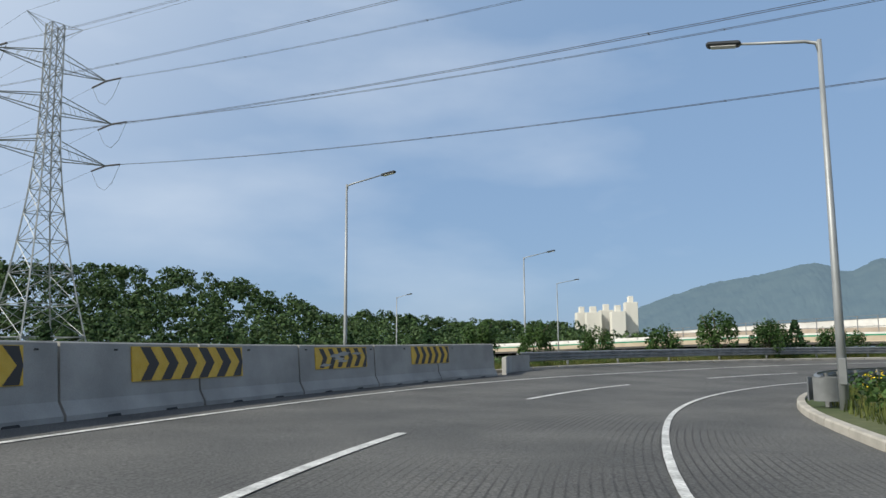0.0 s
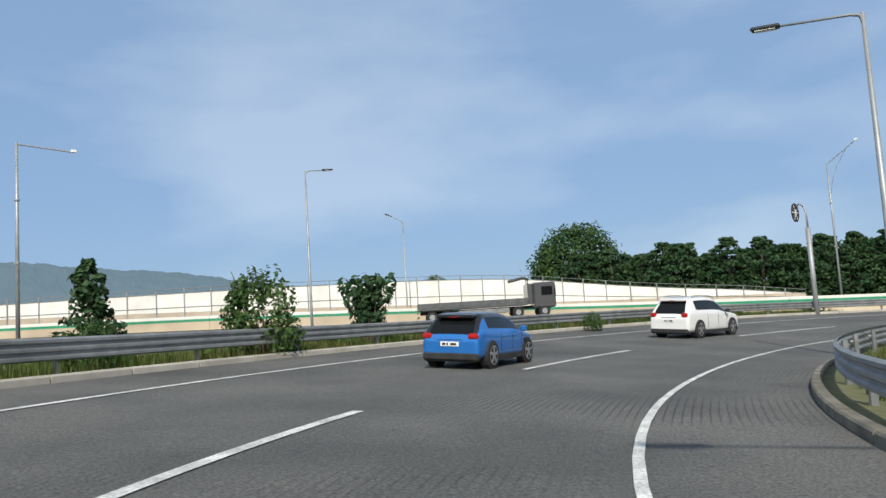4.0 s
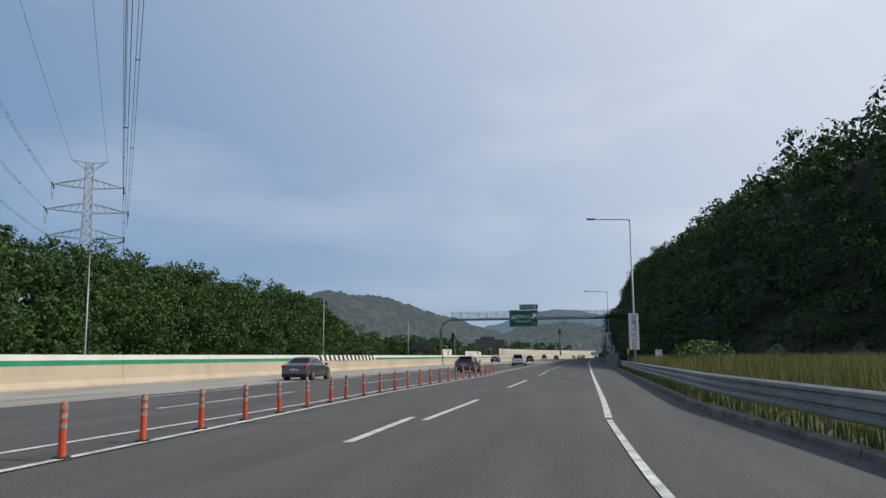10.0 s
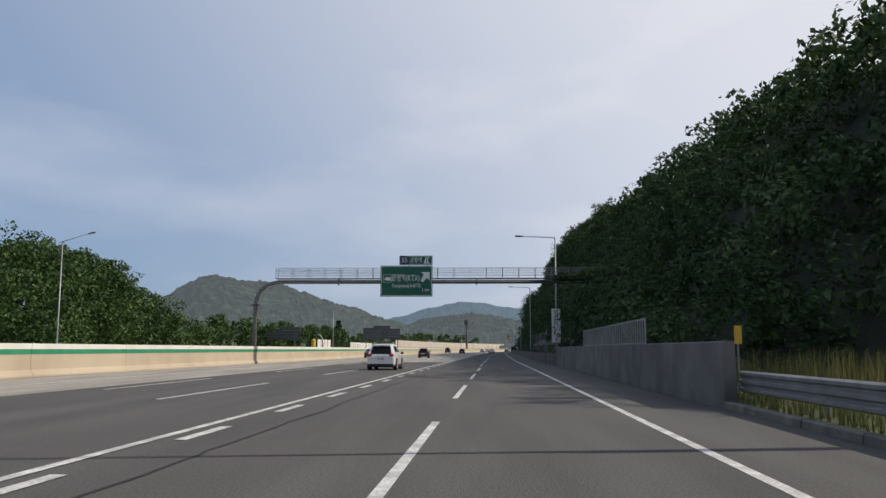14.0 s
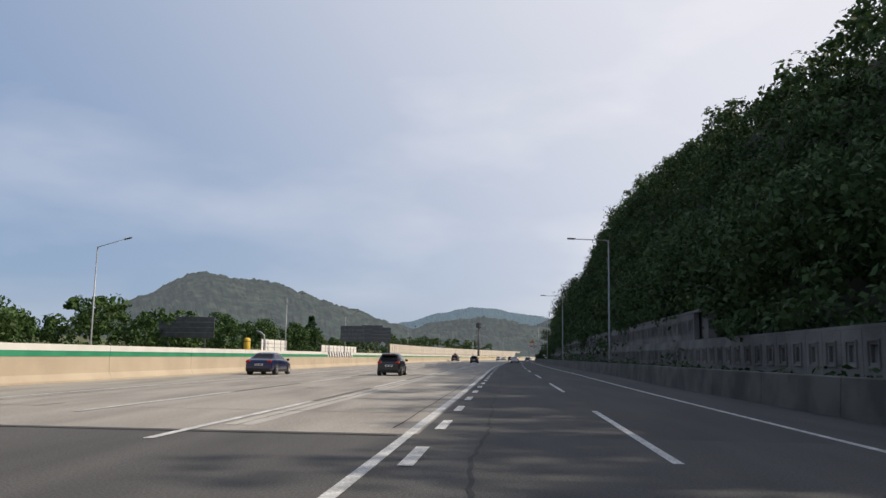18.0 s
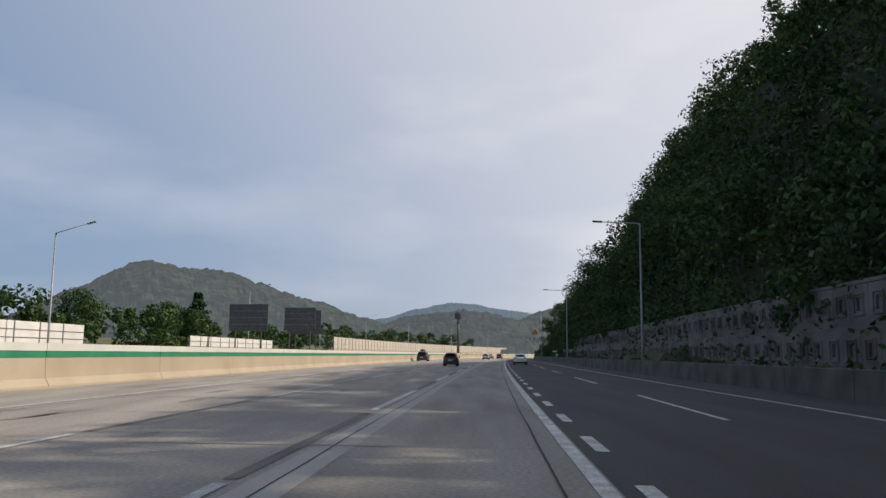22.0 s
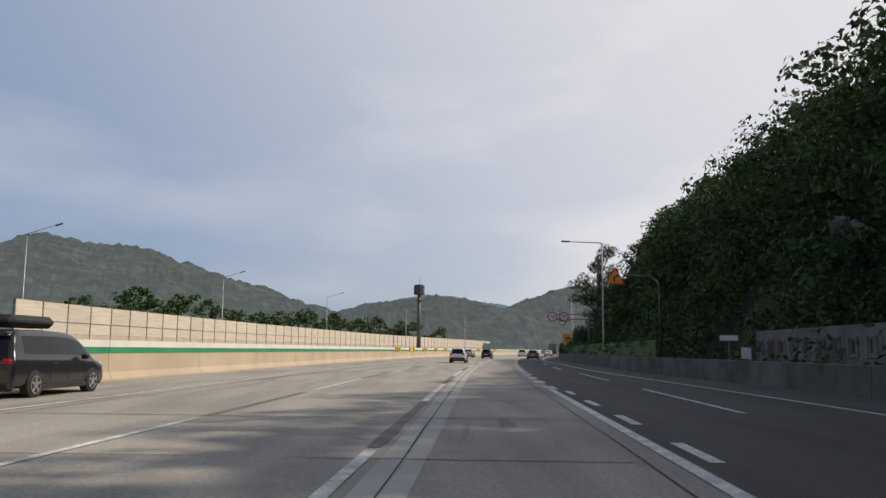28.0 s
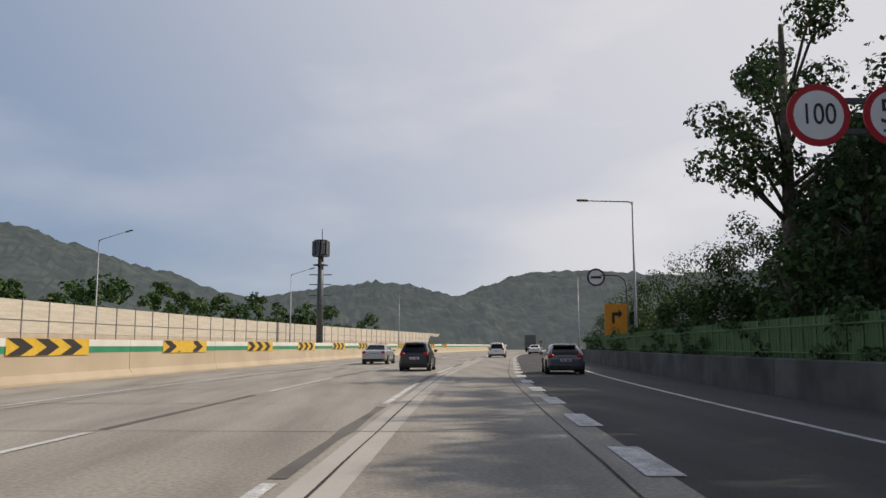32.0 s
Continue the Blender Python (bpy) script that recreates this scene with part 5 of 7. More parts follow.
def pylon(x, y, z, yaw, H, label):
    t = thing("power_pylon", label, "pylon", "power pylons", at=pose(x, y, z, 0, 0, yaw))
    w = spline((0, 0.30, 0.62, 1.0), (H * 0.105, H * 0.055, H * 0.024, H * 0.018))
    lv = [0.0, 0.09, 0.18, 0.27, 0.36, 0.44, 0.51, 0.57, 0.62, 0.67, 0.72, 0.77, 0.82, 0.87, 0.92, 0.97, 1.0]
    for sx, sy in ((-1, -1), (1, -1), (1, 1), (-1, 1)):
        g = G()
        g.tube([(sx * w(s), sy * w(s), s * H) for s in lv], 0.0026 * H, 4)
        part("leg", g, STEEL_PY, t)
    for k in range(4):
        g = G()
        c = [((-1, -1), (1, -1)), ((1, -1), (1, 1)), ((1, 1), (-1, 1)), ((-1, 1), (-1, -1))][k]
        for a, b in zip(lv, lv[1:]):
            p = [Vector((c[i][0] * w(s), c[i][1] * w(s), s * H)) for i, s in ((0, a), (1, a), (0, b), (1, b))]
            for q0, q1 in ((p[0], p[3]), (p[1], p[2]), (p[2], p[3])):
                g.tube([q0, q1], 0.00125 * H, 4, False)
        part("lattice", g, STEEL_PY, t)
    tips = []
    for s, L in ((0.60, 0.155), (0.735, 0.175), (0.865, 0.15)):
        for sd in (-1, 1):
            g = G()
            zz, ww = s * H, w(s)
            tip = Vector((sd * (ww + L * H), 0, zz + 0.012 * H))
            for sy in (-1, 1):
                for dz in (0, 0.05 * H):
                    g.tube([(sd * ww, sy * ww, zz + dz), tip], 0.0016 * H, 4, False)
                for i in range(1, 5):
                    f0, f1 = i / 5, (i - 0.5) / 5
                    a = Vector((sd * ww, sy * ww, zz)).lerp(tip, f0)
                    b = Vector((sd * ww, sy * ww, zz + 0.05 * H)).lerp(tip, f1)
                    g.tube([a, b], 0.045, 4, False)
            part("cross_arm", g, STEEL_PY, t)
            for sy in (-1, 1):
                g = G()
                e = tip + Vector((0, sy * 0.075 * H, -0.006 * H))
                g.tube([tip, e], 0.22, 6)
                part("insulator_string", g, INSUL, t)
                tips.append((sd, s, sy, e))
            g = G()
            g.tube([tip + Vector((0, yy * 0.075 * H, -0.006 * H - 0.07 * H * (1 - yy * yy))) for yy in (-1, -0.5, 0, 0.5, 1)], 0.05, 4, False)
            part("jumper_cable", g, INSUL, t)
    for sd in (-1, 1):
        g = G()
        tip = Vector((sd * 0.085 * H, 0, H * 1.012))
        for sy in (-1, 1):
            g.tube([(sd * w(1), sy * w(1), H), tip], 0.06, 4, False)
            g.tube([(sd * w(1), sy * w(1), H * 0.965), tip], 0.06, 4, False)
        part("earth_peak", g, STEEL_PY, t)
        tips.append((sd, 1, 0, tip))
    bpy.context.view_layer.update()
    return t, [(a, b, c, pose(x, y, z, 0, 0, yaw) @ e) for a, b, c, e in tips]
_, tips1 = pylon(114.2, -251.0, -1.8, 33, 81.5, "tall lattice steel power pylon beyond the ramp")
_, tips2 = pylon(-135.7, 179.3, 2.4, 30, 56.3, "tall lattice steel power pylon above the trees")
wires = thing("power_line", "twin power cables sagging between two pylons", "power line")


def wire(a, b, sag, name="cable"):
    g = G()
    g.tube([a.lerp(b, s) - Vector((0, 0, sag * 4 * s * (1 - s))) for s in steps(0, 1, 48)], 0.034, 4, False)
    part(name, g, INSUL, wires)


for sd, s, sy, e in tips1:
    for sd2, s2, sy2, e2 in tips2:
        if sd == sd2 and s == s2 and ((sy, sy2) == (1, -1) or s == 1):
            if s == 1:
                wire(e, e2, 10, "earth_wire")
            else:
                for d in (-0.22, 0.22):
                    off = Vector((d * math.cos(radians(33)), d * math.sin(radians(33)), 0))
                    wire(e + off, e2 + off, 13)
                for k in range(1, 10):
                    f = k / 10
                    m = e.lerp(e2, f) - Vector((0, 0, 13 * 4 * f * (1 - f)))
                    g = G()
                    dv = Vector((0.3 * math.cos(radians(33)), 0.3 * math.sin(radians(33)), 0))
                    g.tube([m - dv, m + dv], 0.07, 5)
                    part("spacer", g, INSUL, wires)
# spans leaving the near pylon the other way
for sd, s, sy, e in tips1:
    if sy == -1:
        wire(e, e + Vector((150, -232, -6)), 7)
    elif s == 1:
        wire(e, e + Vector((150, -232, -6)), 6, "earth_wire")

# ---- telecom tower ----
tw = thing("telecom_tower", "dark steel telecom monopole with an antenna drum and side platforms", "telecom tower", at=pose(-2.0, 534, -0.4))
g = G()
g.tube([(0, 0, 0), (0, 0, 20)], [0.62, 0.45], 16)
part("mast", g, DARKSTEEL, tw, smooth=True)
for z0, z1, r in ((15.6, 15.75, 1.3), (17.2, 17.32, 1.5), (19.9, 20.05, 1.2)):
    g = G()
    g.tube([(0, 0, z0), (0, 0, z1)], r, 16)
    part("platform", g, DARKSTEEL, tw)
for k in range(10):
    a = k * math.pi / 5
    g = G()
    g.bbox(-0.16, 0.16, -0.34, 0.34, 17.4, 19.8, 0.05, pose(1.35 * math.cos(a), 1.35 * math.sin(a), 0, 0, 0, math.degrees(a)))
    part("antenna", g, DARKSTEEL, tw)
for z in (8.6, 10.4, 12.3, 14.0):
    g = G()
    g.tube([(-1.9, 0, z), (1.9, 0, z)], 0.09, 6)
    part("antenna_arm", g, DARKSTEEL, tw)
g = G()
g.tube([(0.2, 0, 20), (0.2, 0, 22)], 0.06, 6)
part("lightning_rod", g, DARKSTEEL, tw)

# ---- boards and gear beyond the median ----
def back_board(x, y, z, w, h, yaw, poles=2):
    t = thing("rear_sign", "dark unlit back of a large road sign on steel posts", "road sign", "sign backs", at=pose(x, y, 0, 0, 0, yaw))
    g = G()
    g.bbox(-w / 2, w / 2, -0.06, 0.06, z, z + h, 0.02)
    part("board", g, DARKSTEEL, t)
    for k in range(poles):
        px_ = -w / 3 + k * 2 * w / 3 / max(1, poles - 1)
        g = G()
        g.tube([(px_, 0.15, -0.4), (px_, 0.15, z + h)], 0.12, 8)
        part("post", g, DARKSTEEL, t)
    for zz in (0.25, 0.5, 0.75):
        g = G()
        g.box(-w / 2, w / 2, -0.1, -0.06, z + h * zz - 0.03, z + h * zz + 0.03)
        part("stiffener", g, GALV, t)


back_board(-43.2, 215, 3.4, 8.4, 3.0, -5)
back_board(-33, 300, 4.5, 6, 4, -6)
back_board(-26.5, 306, 4.8, 5, 3.6, -6)
back_board(-36.8, 364, 5.6, 7.0, 5.5, 0)
t = thing("crash_drum", "yellow cylindrical crash drum standing on the median", "crash drum", at=pose(-39.5, 232.6, 0.2))
g = G()
g.tube([(0, 0, 0), (0, 0, 3.4), (0, 0, 3.7)], [0.55, 0.55, 0.3], 16)
part("drum", g, YELLOW, t, smooth=True)
g = G()
g.tube([(0, 0, 3.05), (0, 0, 3.15)], 0.57, 16)
part("band", g, SIGNBLACK, t)
t = thing("bent_pipe", "pale grey steel pipe with a curved top", "pipe", at=pose(-38.4, 239.2, 0))
g = G()
g.tube([(0, 0, -0.3), (0, 0, 3.8), (-0.25, 0, 4.5), (-0.8, 0, 5.0), (-1.5, 0, 5.15)], 0.2, 12)
part("pipe", g, POLE, t, smooth=True)
# striped median ends and chevrons on the median cap
def stripes(y0, y1, n, kind):
    t = thing("hazard_stripes", "black and white hazard stripes on the median cap" if kind == 0 else "black and yellow chevron boards on the median barrier", "road marking", "median hazard marks")
    ww = (y1 - y0) / n
    for k in range(n):
        a = y0 + k * ww
        g = G()
        if kind == 0:
            g.sweep([[hw(a + 0.5, MED + 0.15, 1.10), hw(a + ww * 0.5 + 0.5, MED + 0.15, 1.10)], [hw(a, MED + 0.15, 1.61), hw(a + ww * 0.5, MED + 0.15, 1.61)]])
            part("stripe", g, SIGNBLACK, t)
        else:
            g.sweep([[hw(a, MED + 0.15, 1.02), hw(a + ww * 0.5, MED + 0.15, 1.02)], [hw(a + ww * 0.45, MED + 0.15, 1.32), hw(a + ww * 0.95, MED + 0.15, 1.32)], [hw(a, MED + 0.15, 1.62), hw(a + ww * 0.5, MED + 0.15, 1.62)]])
            part("stripe", g, SIGNBLACK, t)
    g = G()
    g.sweep([[hw(v, MED + 0.14, 1.10 if kind == 0 else 1.01), hw(v, MED + 0.14, 1.61 if kind == 0 else 1.63)] for v in (y0, y1 + 0.4)])
    part("board", g, SIGNWHITE if kind == 0 else YELLOW, t)


stripes(42, 62, 14, 0)
stripes(187, 200, 10, 0)
for y in steps(421, 544, 10):
    stripes(y, y + 5.0, 3, 1)

# ---- apartments on the skyline ----
def apartment(x, y, w, d, h, yaw):
    t = thing("apartment_tower", "cream high-rise apartment slab with rows of windows", "apartment tower", "apartment towers", at=pose(x, y, -2, 0, 0, yaw))
    g = G()
    g.bbox(-w / 2, w / 2, -d / 2, d / 2, 0, h, 0.2)
    part("wall", g, APART, t)
    g = G()
    g.bbox(-w * 0.2, w * 0.2, -d * 0.3, d * 0.3, h, h + 4.5, 0.2)
    part("roof_house", g, APART, t)
    cols = max(3, int(w / 3.4))
    for k in range(cols):
        g = G()
        for fl in range(1, int(h / 2.9)):
            x0 = -w / 2 + (k + 0.22) * w / cols
            g.box(x0, x0 + w / cols * 0.56, -d / 2 - 0.12, -d / 2 + 0.3, fl * 2.9, fl * 2.9 + 1.5)
        part("window_column", g, APWIN, t)
    return t


def polar(az, dist, eye=(97.2, -49.2)):
    a = radians(az)
    return eye[0] - math.sin(a) * dist, eye[1] + math.cos(a) * dist


for az, w, h, dist in ((147.9, 9, 34, 620), (147.1, 11, 33, 600), (146.2, 10, 35, 610), (145.4, 10, 33, 590), (144.5, 9, 40, 600), (149.6, 22, 16, 640), (150.6, 16, 11, 660), (147.6, 40, 9, 560)):
    x, y = polar(az, dist)
    apartment(x, y, w, 12, h, az - 180 + 8)

# ---- trees and shrubs ----
rng = np.random.default_rng(7)


def leaf_mesh(name, blobs, per, size, material, flat=0.5):
    """blobs: rows of x, y, z, rx, ry, rz; per: leaves a blob; a cloud of small quads on and in each blob."""
    blobs = np.asarray(blobs, float)
    n = len(blobs) * per
    b = np.repeat(blobs, per, 0)
    d = rng.normal(size=(n, 3))
    d /= np.linalg.norm(d, axis=1)[:, None]
    r = rng.uniform(0.45, 1.0, n) ** 0.5 * rng.uniform(0.85, 1.12, n)
    c = b[:, :3] + d * r[:, None] * b[:, 3:6]
    nrm = d + rng.normal(size=(n, 3)) * flat + np.array([0, 0, 0.35])
    nrm /= np.linalg.norm(nrm, axis=1)[:, None]
    a = np.cross(nrm, rng.normal(size=(n, 3)))
    a /= np.linalg.norm(a, axis=1)[:, None]
    e = np.cross(nrm, a)
    s = (size * rng.uniform(0.6, 1.4, n))[:, None]
    v = np.empty((n, 4, 3))
    v[:, 0], v[:, 1], v[:, 2], v[:, 3] = c - a * s, c - e * s * 0.55, c + a * s, c + e * s * 0.55 + nrm * s * 0.25
    me = bpy.data.meshes.new(name)
    me.vertices.add(n * 4)
    me.vertices.foreach_set("co", v.reshape(-1))
    me.loops.add(n * 4)
    me.loops.foreach_set("vertex_index", np.arange(n * 4, dtype=np.int32))
    me.polygons.add(n)
    me.polygons.foreach_set("loop_start", np.arange(n, dtype=np.int32) * 4)
    me.materials.append(material)
    me.update(calc_edges=True)
    return me


def crown_blobs(R, H, z0, n):
    """Uneven crown: n lobes round and above a centre."""
    out = [(0, 0, z0 + H * 0.45, R * 0.62, R * 0.62, H * 0.42)]
    for k in range(n):
        a = rng.uniform(0, 2 * math.pi)
        f = rng.uniform(0.35, 0.8)
        zz = z0 + H * rng.uniform(0.2, 0.9)
        q = R * rng.uniform(0.28, 0.48)
        taper = 1.0 - 0.5 * max(0, (zz - z0) / H - 0.5)
        out.append((math.cos(a) * R * f * taper, math.sin(a) * R * f * taper, zz, q, q, q * 0.8))
    return out


def clumps(x, y, z, R, H, n):
    """A crown of n leaf clumps set on the shell of an egg, open underneath, standing on z."""
    out = []
    for k in range(n):
        a, c = rng.uniform(0, 2 * math.pi), rng.uniform(-0.55, 1.0)
        s = math.sqrt(max(0.0, 1 - c * c)) * rng.uniform(0.72, 1.0)
        q = R * rng.uniform(0.26, 0.44)
        out.append((x + math.cos(a) * s * R * 0.8, y + math.sin(a) * s * R * 0.8, z + H * (0.56 + 0.40 * c), q, q, q * rng.uniform(0.55, 0.8)))
    return out


def tree_meshes(kind):
    g = G()
    if kind == "broad":
        R, H, z0, T = 2.9, 5.6, 2.0, 3.6
        g.tube([(0, 0, -0.6), (0.05, 0.02, 1.2), (0.0, 0.1, T)], [0.2, 0.15, 0.09], 8)
        for k in range(6):
            a = k * 1.05 + rng.uniform(-0.3, 0.3)
            g.tube([(0, 0.05, 1.6 + 0.3 * k), (math.cos(a) * 0.9, math.sin(a) * 0.9, 2.9 + 0.35 * k), (math.cos(a) * 1.7, math.sin(a) * 1.7, 3.9 + 0.4 * k)], [0.08, 0.05, 0.02], 6)
        crown = leaf_mesh("crown", clumps(0, 0, z0 - 0.4, R, H + 0.5, 34) + crown_blobs(R * 0.8, H * 0.8, z0, 4), 70, 0.17, LEAF)
    elif kind == "great":
        g.tube([(0, 0, -0.6), (0.1, 0.05, 4.0), (0.0, 0.3, 10)], [0.55, 0.42, 0.2], 10)
        for k in range(9):
            a = k * 0.75 + rng.uniform(-0.3, 0.3)
            g.tube([(0, 0.1, 3.6 + 0.5 * k), (math.cos(a) * 2.6, math.sin(a) * 2.6, 7 + 0.6 * k), (math.cos(a) * 5.2, math.sin(a) * 5.2, 9.5 + 0.8 * k)], [0.22, 0.14, 0.05], 6)
        crown = leaf_mesh("crown", clumps(0, 0, 3.0, 8.6, 17.0, 110) + crown_blobs(6.5, 12, 5.0, 8), 95, 0.3, LEAF)
    elif kind == "shrub":
        g.tube([(0, 0, -0.4), (0.03, 0.02, 0.8), (0.0, 0.06, 1.6)], [0.07, 0.05, 0.03], 6)
        for k in range(7):
            a = k * 0.9 + rng.uniform(-0.3, 0.3)
            g.tube([(0, 0, 0.2 + 0.1 * k), (math.cos(a) * 0.5, math.sin(a) * 0.5, 1.1 + 0.16 * k), (math.cos(a) * 0.9, math.sin(a) * 0.9, 1.7 + 0.22 * k)], [0.035, 0.022, 0.01], 5)
        crown = leaf_mesh("crown", [(bx, by, bz, q * 0.8, q * 0.8, q * 1.15) for bx, by, bz, q, _, _ in clumps(0, 0, 0.0, 1.25, 2.9, 34)], 62, 0.085, LEAF)
    elif kind == "vase":
        pts = []
        for k in range(9):
            a = k * 0.7
            q = rng.uniform(0.35, 1.0)
            g.tube([(0, 0, -0.3), (math.cos(a) * 0.35 * q, math.sin(a) * 0.35 * q, 1.0), (math.cos(a) * q, math.sin(a) * q, 2.6)], [0.05, 0.035, 0.015], 5)
            pts += [(math.cos(a) * q * f, math.sin(a) * q * f, 0.3 + 2.5 * f, 0.26, 0.26, 0.42) for f in (0.55, 0.8, 1.0)]
        crown = leaf_mesh("crown", pts, 42, 0.13, PINE)
    elif kind == "conifer":
        g.tube([(0, 0, -0.5), (0, 0, 4.4)], [0.11, 0.03], 7)
        pts = []
        for k in range(16):
            z = 0.6 + k * 0.25
            q = (1.9 * (1 - k / 18)) * rng.uniform(0.7, 1.15)
            for j in range(5):
                a = rng.uniform(0, 6.28)
                pts.append((math.cos(a) * q * 0.62, math.sin(a) * q * 0.62, z, q * 0.42, q * 0.42, 0.16))
        crown = leaf_mesh("crown", pts, 26, 0.13, PINE)
    elif kind == "cedar":
        g.tube([(0, 0, -0.6), (0, 0, 5.0), (0, 0, 10.4)], [0.3, 0.2, 0.03], 8)
        pts = []
        for k in range(22):
            z = 0.9 + k * 0.44
            q = 3.7 * (1 - (k / 23) ** 3.2) * rng.uniform(0.75, 1.15)
            for j in range(6):
                a = rng.uniform(0, 6.28)
                f = rng.uniform(0.45, 0.85)
                pts.append((math.cos(a) * q * f, math.sin(a) * q * f, z - f * 0.3, q * 0.3 + 0.15, q * 0.3 + 0.15, 0.24))
        crown = leaf_mesh("crown", pts, 22, 0.25, PINE)
    elif kind == "airy":
        g.tube([(0, 0, -0.5), (0.1, 0, 3), (0.0, 0.2, 7.5)], [0.24, 0.17, 0.06], 8)
        pts = []
        for k in range(20):
            a, z = rng.uniform(0, 6.28), rng.uniform(2.8, 8.6)
            q = rng.uniform(1.0, 2.6) * (1.15 - abs(z - 5.6) / 6)
            g.tube([(0.05, 0.05, z * 0.72), (math.cos(a) * q * 0.55, math.sin(a) * q * 0.55, z * 0.92), (math.cos(a) * q, math.sin(a) * q, z)], [0.06, 0.035, 0.012], 5)
            for f in (0.65, 1.0):
                pts.append((math.cos(a) * q * f, math.sin(a) * q * f, z * (0.93 + 0.07 * f), 0.55, 0.55, 0.4))
        crown = leaf_mesh("crown", pts, 170, 0.068, LEAF_DARK)
    return g.mesh("trunk", BARK, True), crown


LABELS = {"broad": ("broadleaf tree with a dense uneven green crown", "tree"), "shrub": ("loose green roadside shrub with arching twigs", "shrub"), "vase": ("dark vase-shaped pruned evergreen shrub", "shrub"),
          "conifer": ("small dark conifer beside the road", "tree"), "cedar": ("dark drooping conifer in a dense row", "tree"), "great": ("large rounded broadleaf tree standing beyond the wall", "tree"), "airy": ("tall open-crowned tree with visible branches", "tree")}
VARIANTS = {k: [tree_meshes(k) for _ in range(n)] for k, n in (("broad", 4), ("shrub", 4), ("vase", 1), ("conifer", 3), ("cedar", 3), ("airy", 2), ("great", 1))}


def plant(kind, x, y, z, s=1.0, sz=None, where=""):
    trunk, crown = VARIANTS[kind][int(rng.integers(len(VARIANTS[kind])))]
    lab, cat = LABELS[kind]
    t = thing("tree" if cat == "tree" else "shrub", lab + where, cat, {"broad": "broadleaf trees", "shrub": "roadside shrubs", "vase": "pruned shrubs", "conifer": "conifers", "cedar": "conifer row", "airy": "open trees", "great": "broadleaf trees"}[kind])
    t.matrix_basis = pose(x, y, z, 0, 0, float(rng.uniform(0, 360))) @ Matrix.Diagonal((s, s, sz or s, 1))
    part("trunk", trunk, None, t)
    part("crown", crown, None, t)
    return t


# shrubs outside the ramp's guard rail
for kind, x, y, s in (("vase", 25.4, -88.9, 1.25), ("shrub", 32.6, -90.5, 1.25), ("conifer", 35.9, -94.2, 0.95), ("shrub", 44, -94.5, 1.0), ("shrub", 47.0, -94.0, 1.15), ("conifer", 49.5, -95.2, 0.9), ("shrub", 52, -95.0, 1.3), ("shrub", 54, -93.5, 1.25), ("shrub", 38.5, -92.5, 0.7),
                      ("shrub", 57.5, -94.5, 1.55), ("shrub", 61.5, -95.6, 1.3), ("shrub", 65.2, -98.2, 1.3), ("shrub", 70.5, -97.8, 1.35), ("shrub", 73.5, -100.5, 1.5), ("conifer", 76.5, -103.0, 1.0), ("conifer", 82, -104, 1.0),
                      ("conifer", 86, -103, 0.95), ("conifer", 91, -99, 1.05), ("conifer", 94.5, -101, 0.9), ("shrub", 97, -97, 1.1), ("conifer", 101, -99, 1.1), ("conifer", 106, -96, 1.2), ("shrub", 110, -92, 1.2), ("conifer", 113, -95, 1.3),
                      ("conifer", 117, -88, 1.25), ("shrub", 104.5, -92, 1.0), ("shrub", 40.0, -95.5, 0.65), ("shrub", 22, -84.6, 0.5), ("shrub", 14, -80, 0.55)):
    plant(kind, x, y, -0.1 if x > 60 else 0.35, s * (0.66 if x > 75 else 0.84), where=" outside the guard rail")
# the big tree and the hedge of trees beyond the white wall
plant("great", -86, -80, -1.0, 0.95)
for k in range(44):
    plant("cedar", -66 - 9 * (k % 2) - rng.uniform(0, 4), -82 + k * 1.2 + rng.uniform(-0.6, 0.6), 0.5, rng.uniform(0.92, 1.18))
for k in range(14):
    plant("broad", -64 - rng.uniform(0, 22), -24 + k * 2.3 + rng.uniform(-1, 1), 0.5, rng.uniform(0.75, 1.0))
for k in range(10):
    plant("broad", -66 - rng.uniform(0, 20), -140 + k * 4.2, 3.0, rng.uniform(0.8, 1.0))
# trees at the right edge of the far end, standing against the sky
for x, y, s in ((25.6, 411, 1.35), (29.5, 392, 1.7), (33, 402, 1.8), (27.8, 424, 1.1)):
    plant("airy", x, y, 0, s, where=" above the green fence")
for x, y, s in ((23.4, 420, 1.5), (22.6, 411, 1.2), (25.5, 432, 1.4), (29.0, 447, 1.5), (31.5, 463, 1.5), (22.0, 400, 1.1), (20.6, 389, 1.0), (19.6, 378, 0.9)):
    plant("shrub", x, y, 0.2, s, where=" behind the green fence")
plant("airy", 28.2, 430, 0, 2.0, 2.15, where=" above the green fence")
# lone trees past the median
for x, y, s in ((-62, 226, 1.2), (-58, 250, 1.05), (-54, 262, 1.15), (-50, 282, 1.1), (-52, 318, 1.2), (-46, 300, 0.9), (-56, 338, 1.2)):
    plant("broad", x, y, 0.5, s)
plant("conifer", -48, 322, 1.0, 2.4)


def woods(name, label, rows, per, size, material):
    return tagged(new(name, leaf_mesh(name, rows, per, size, material)), label, "trees", kind="stuff")


# wooded hill on the right: crowns set over the slope
rows_near, rows_far = [], []
y = -2.0
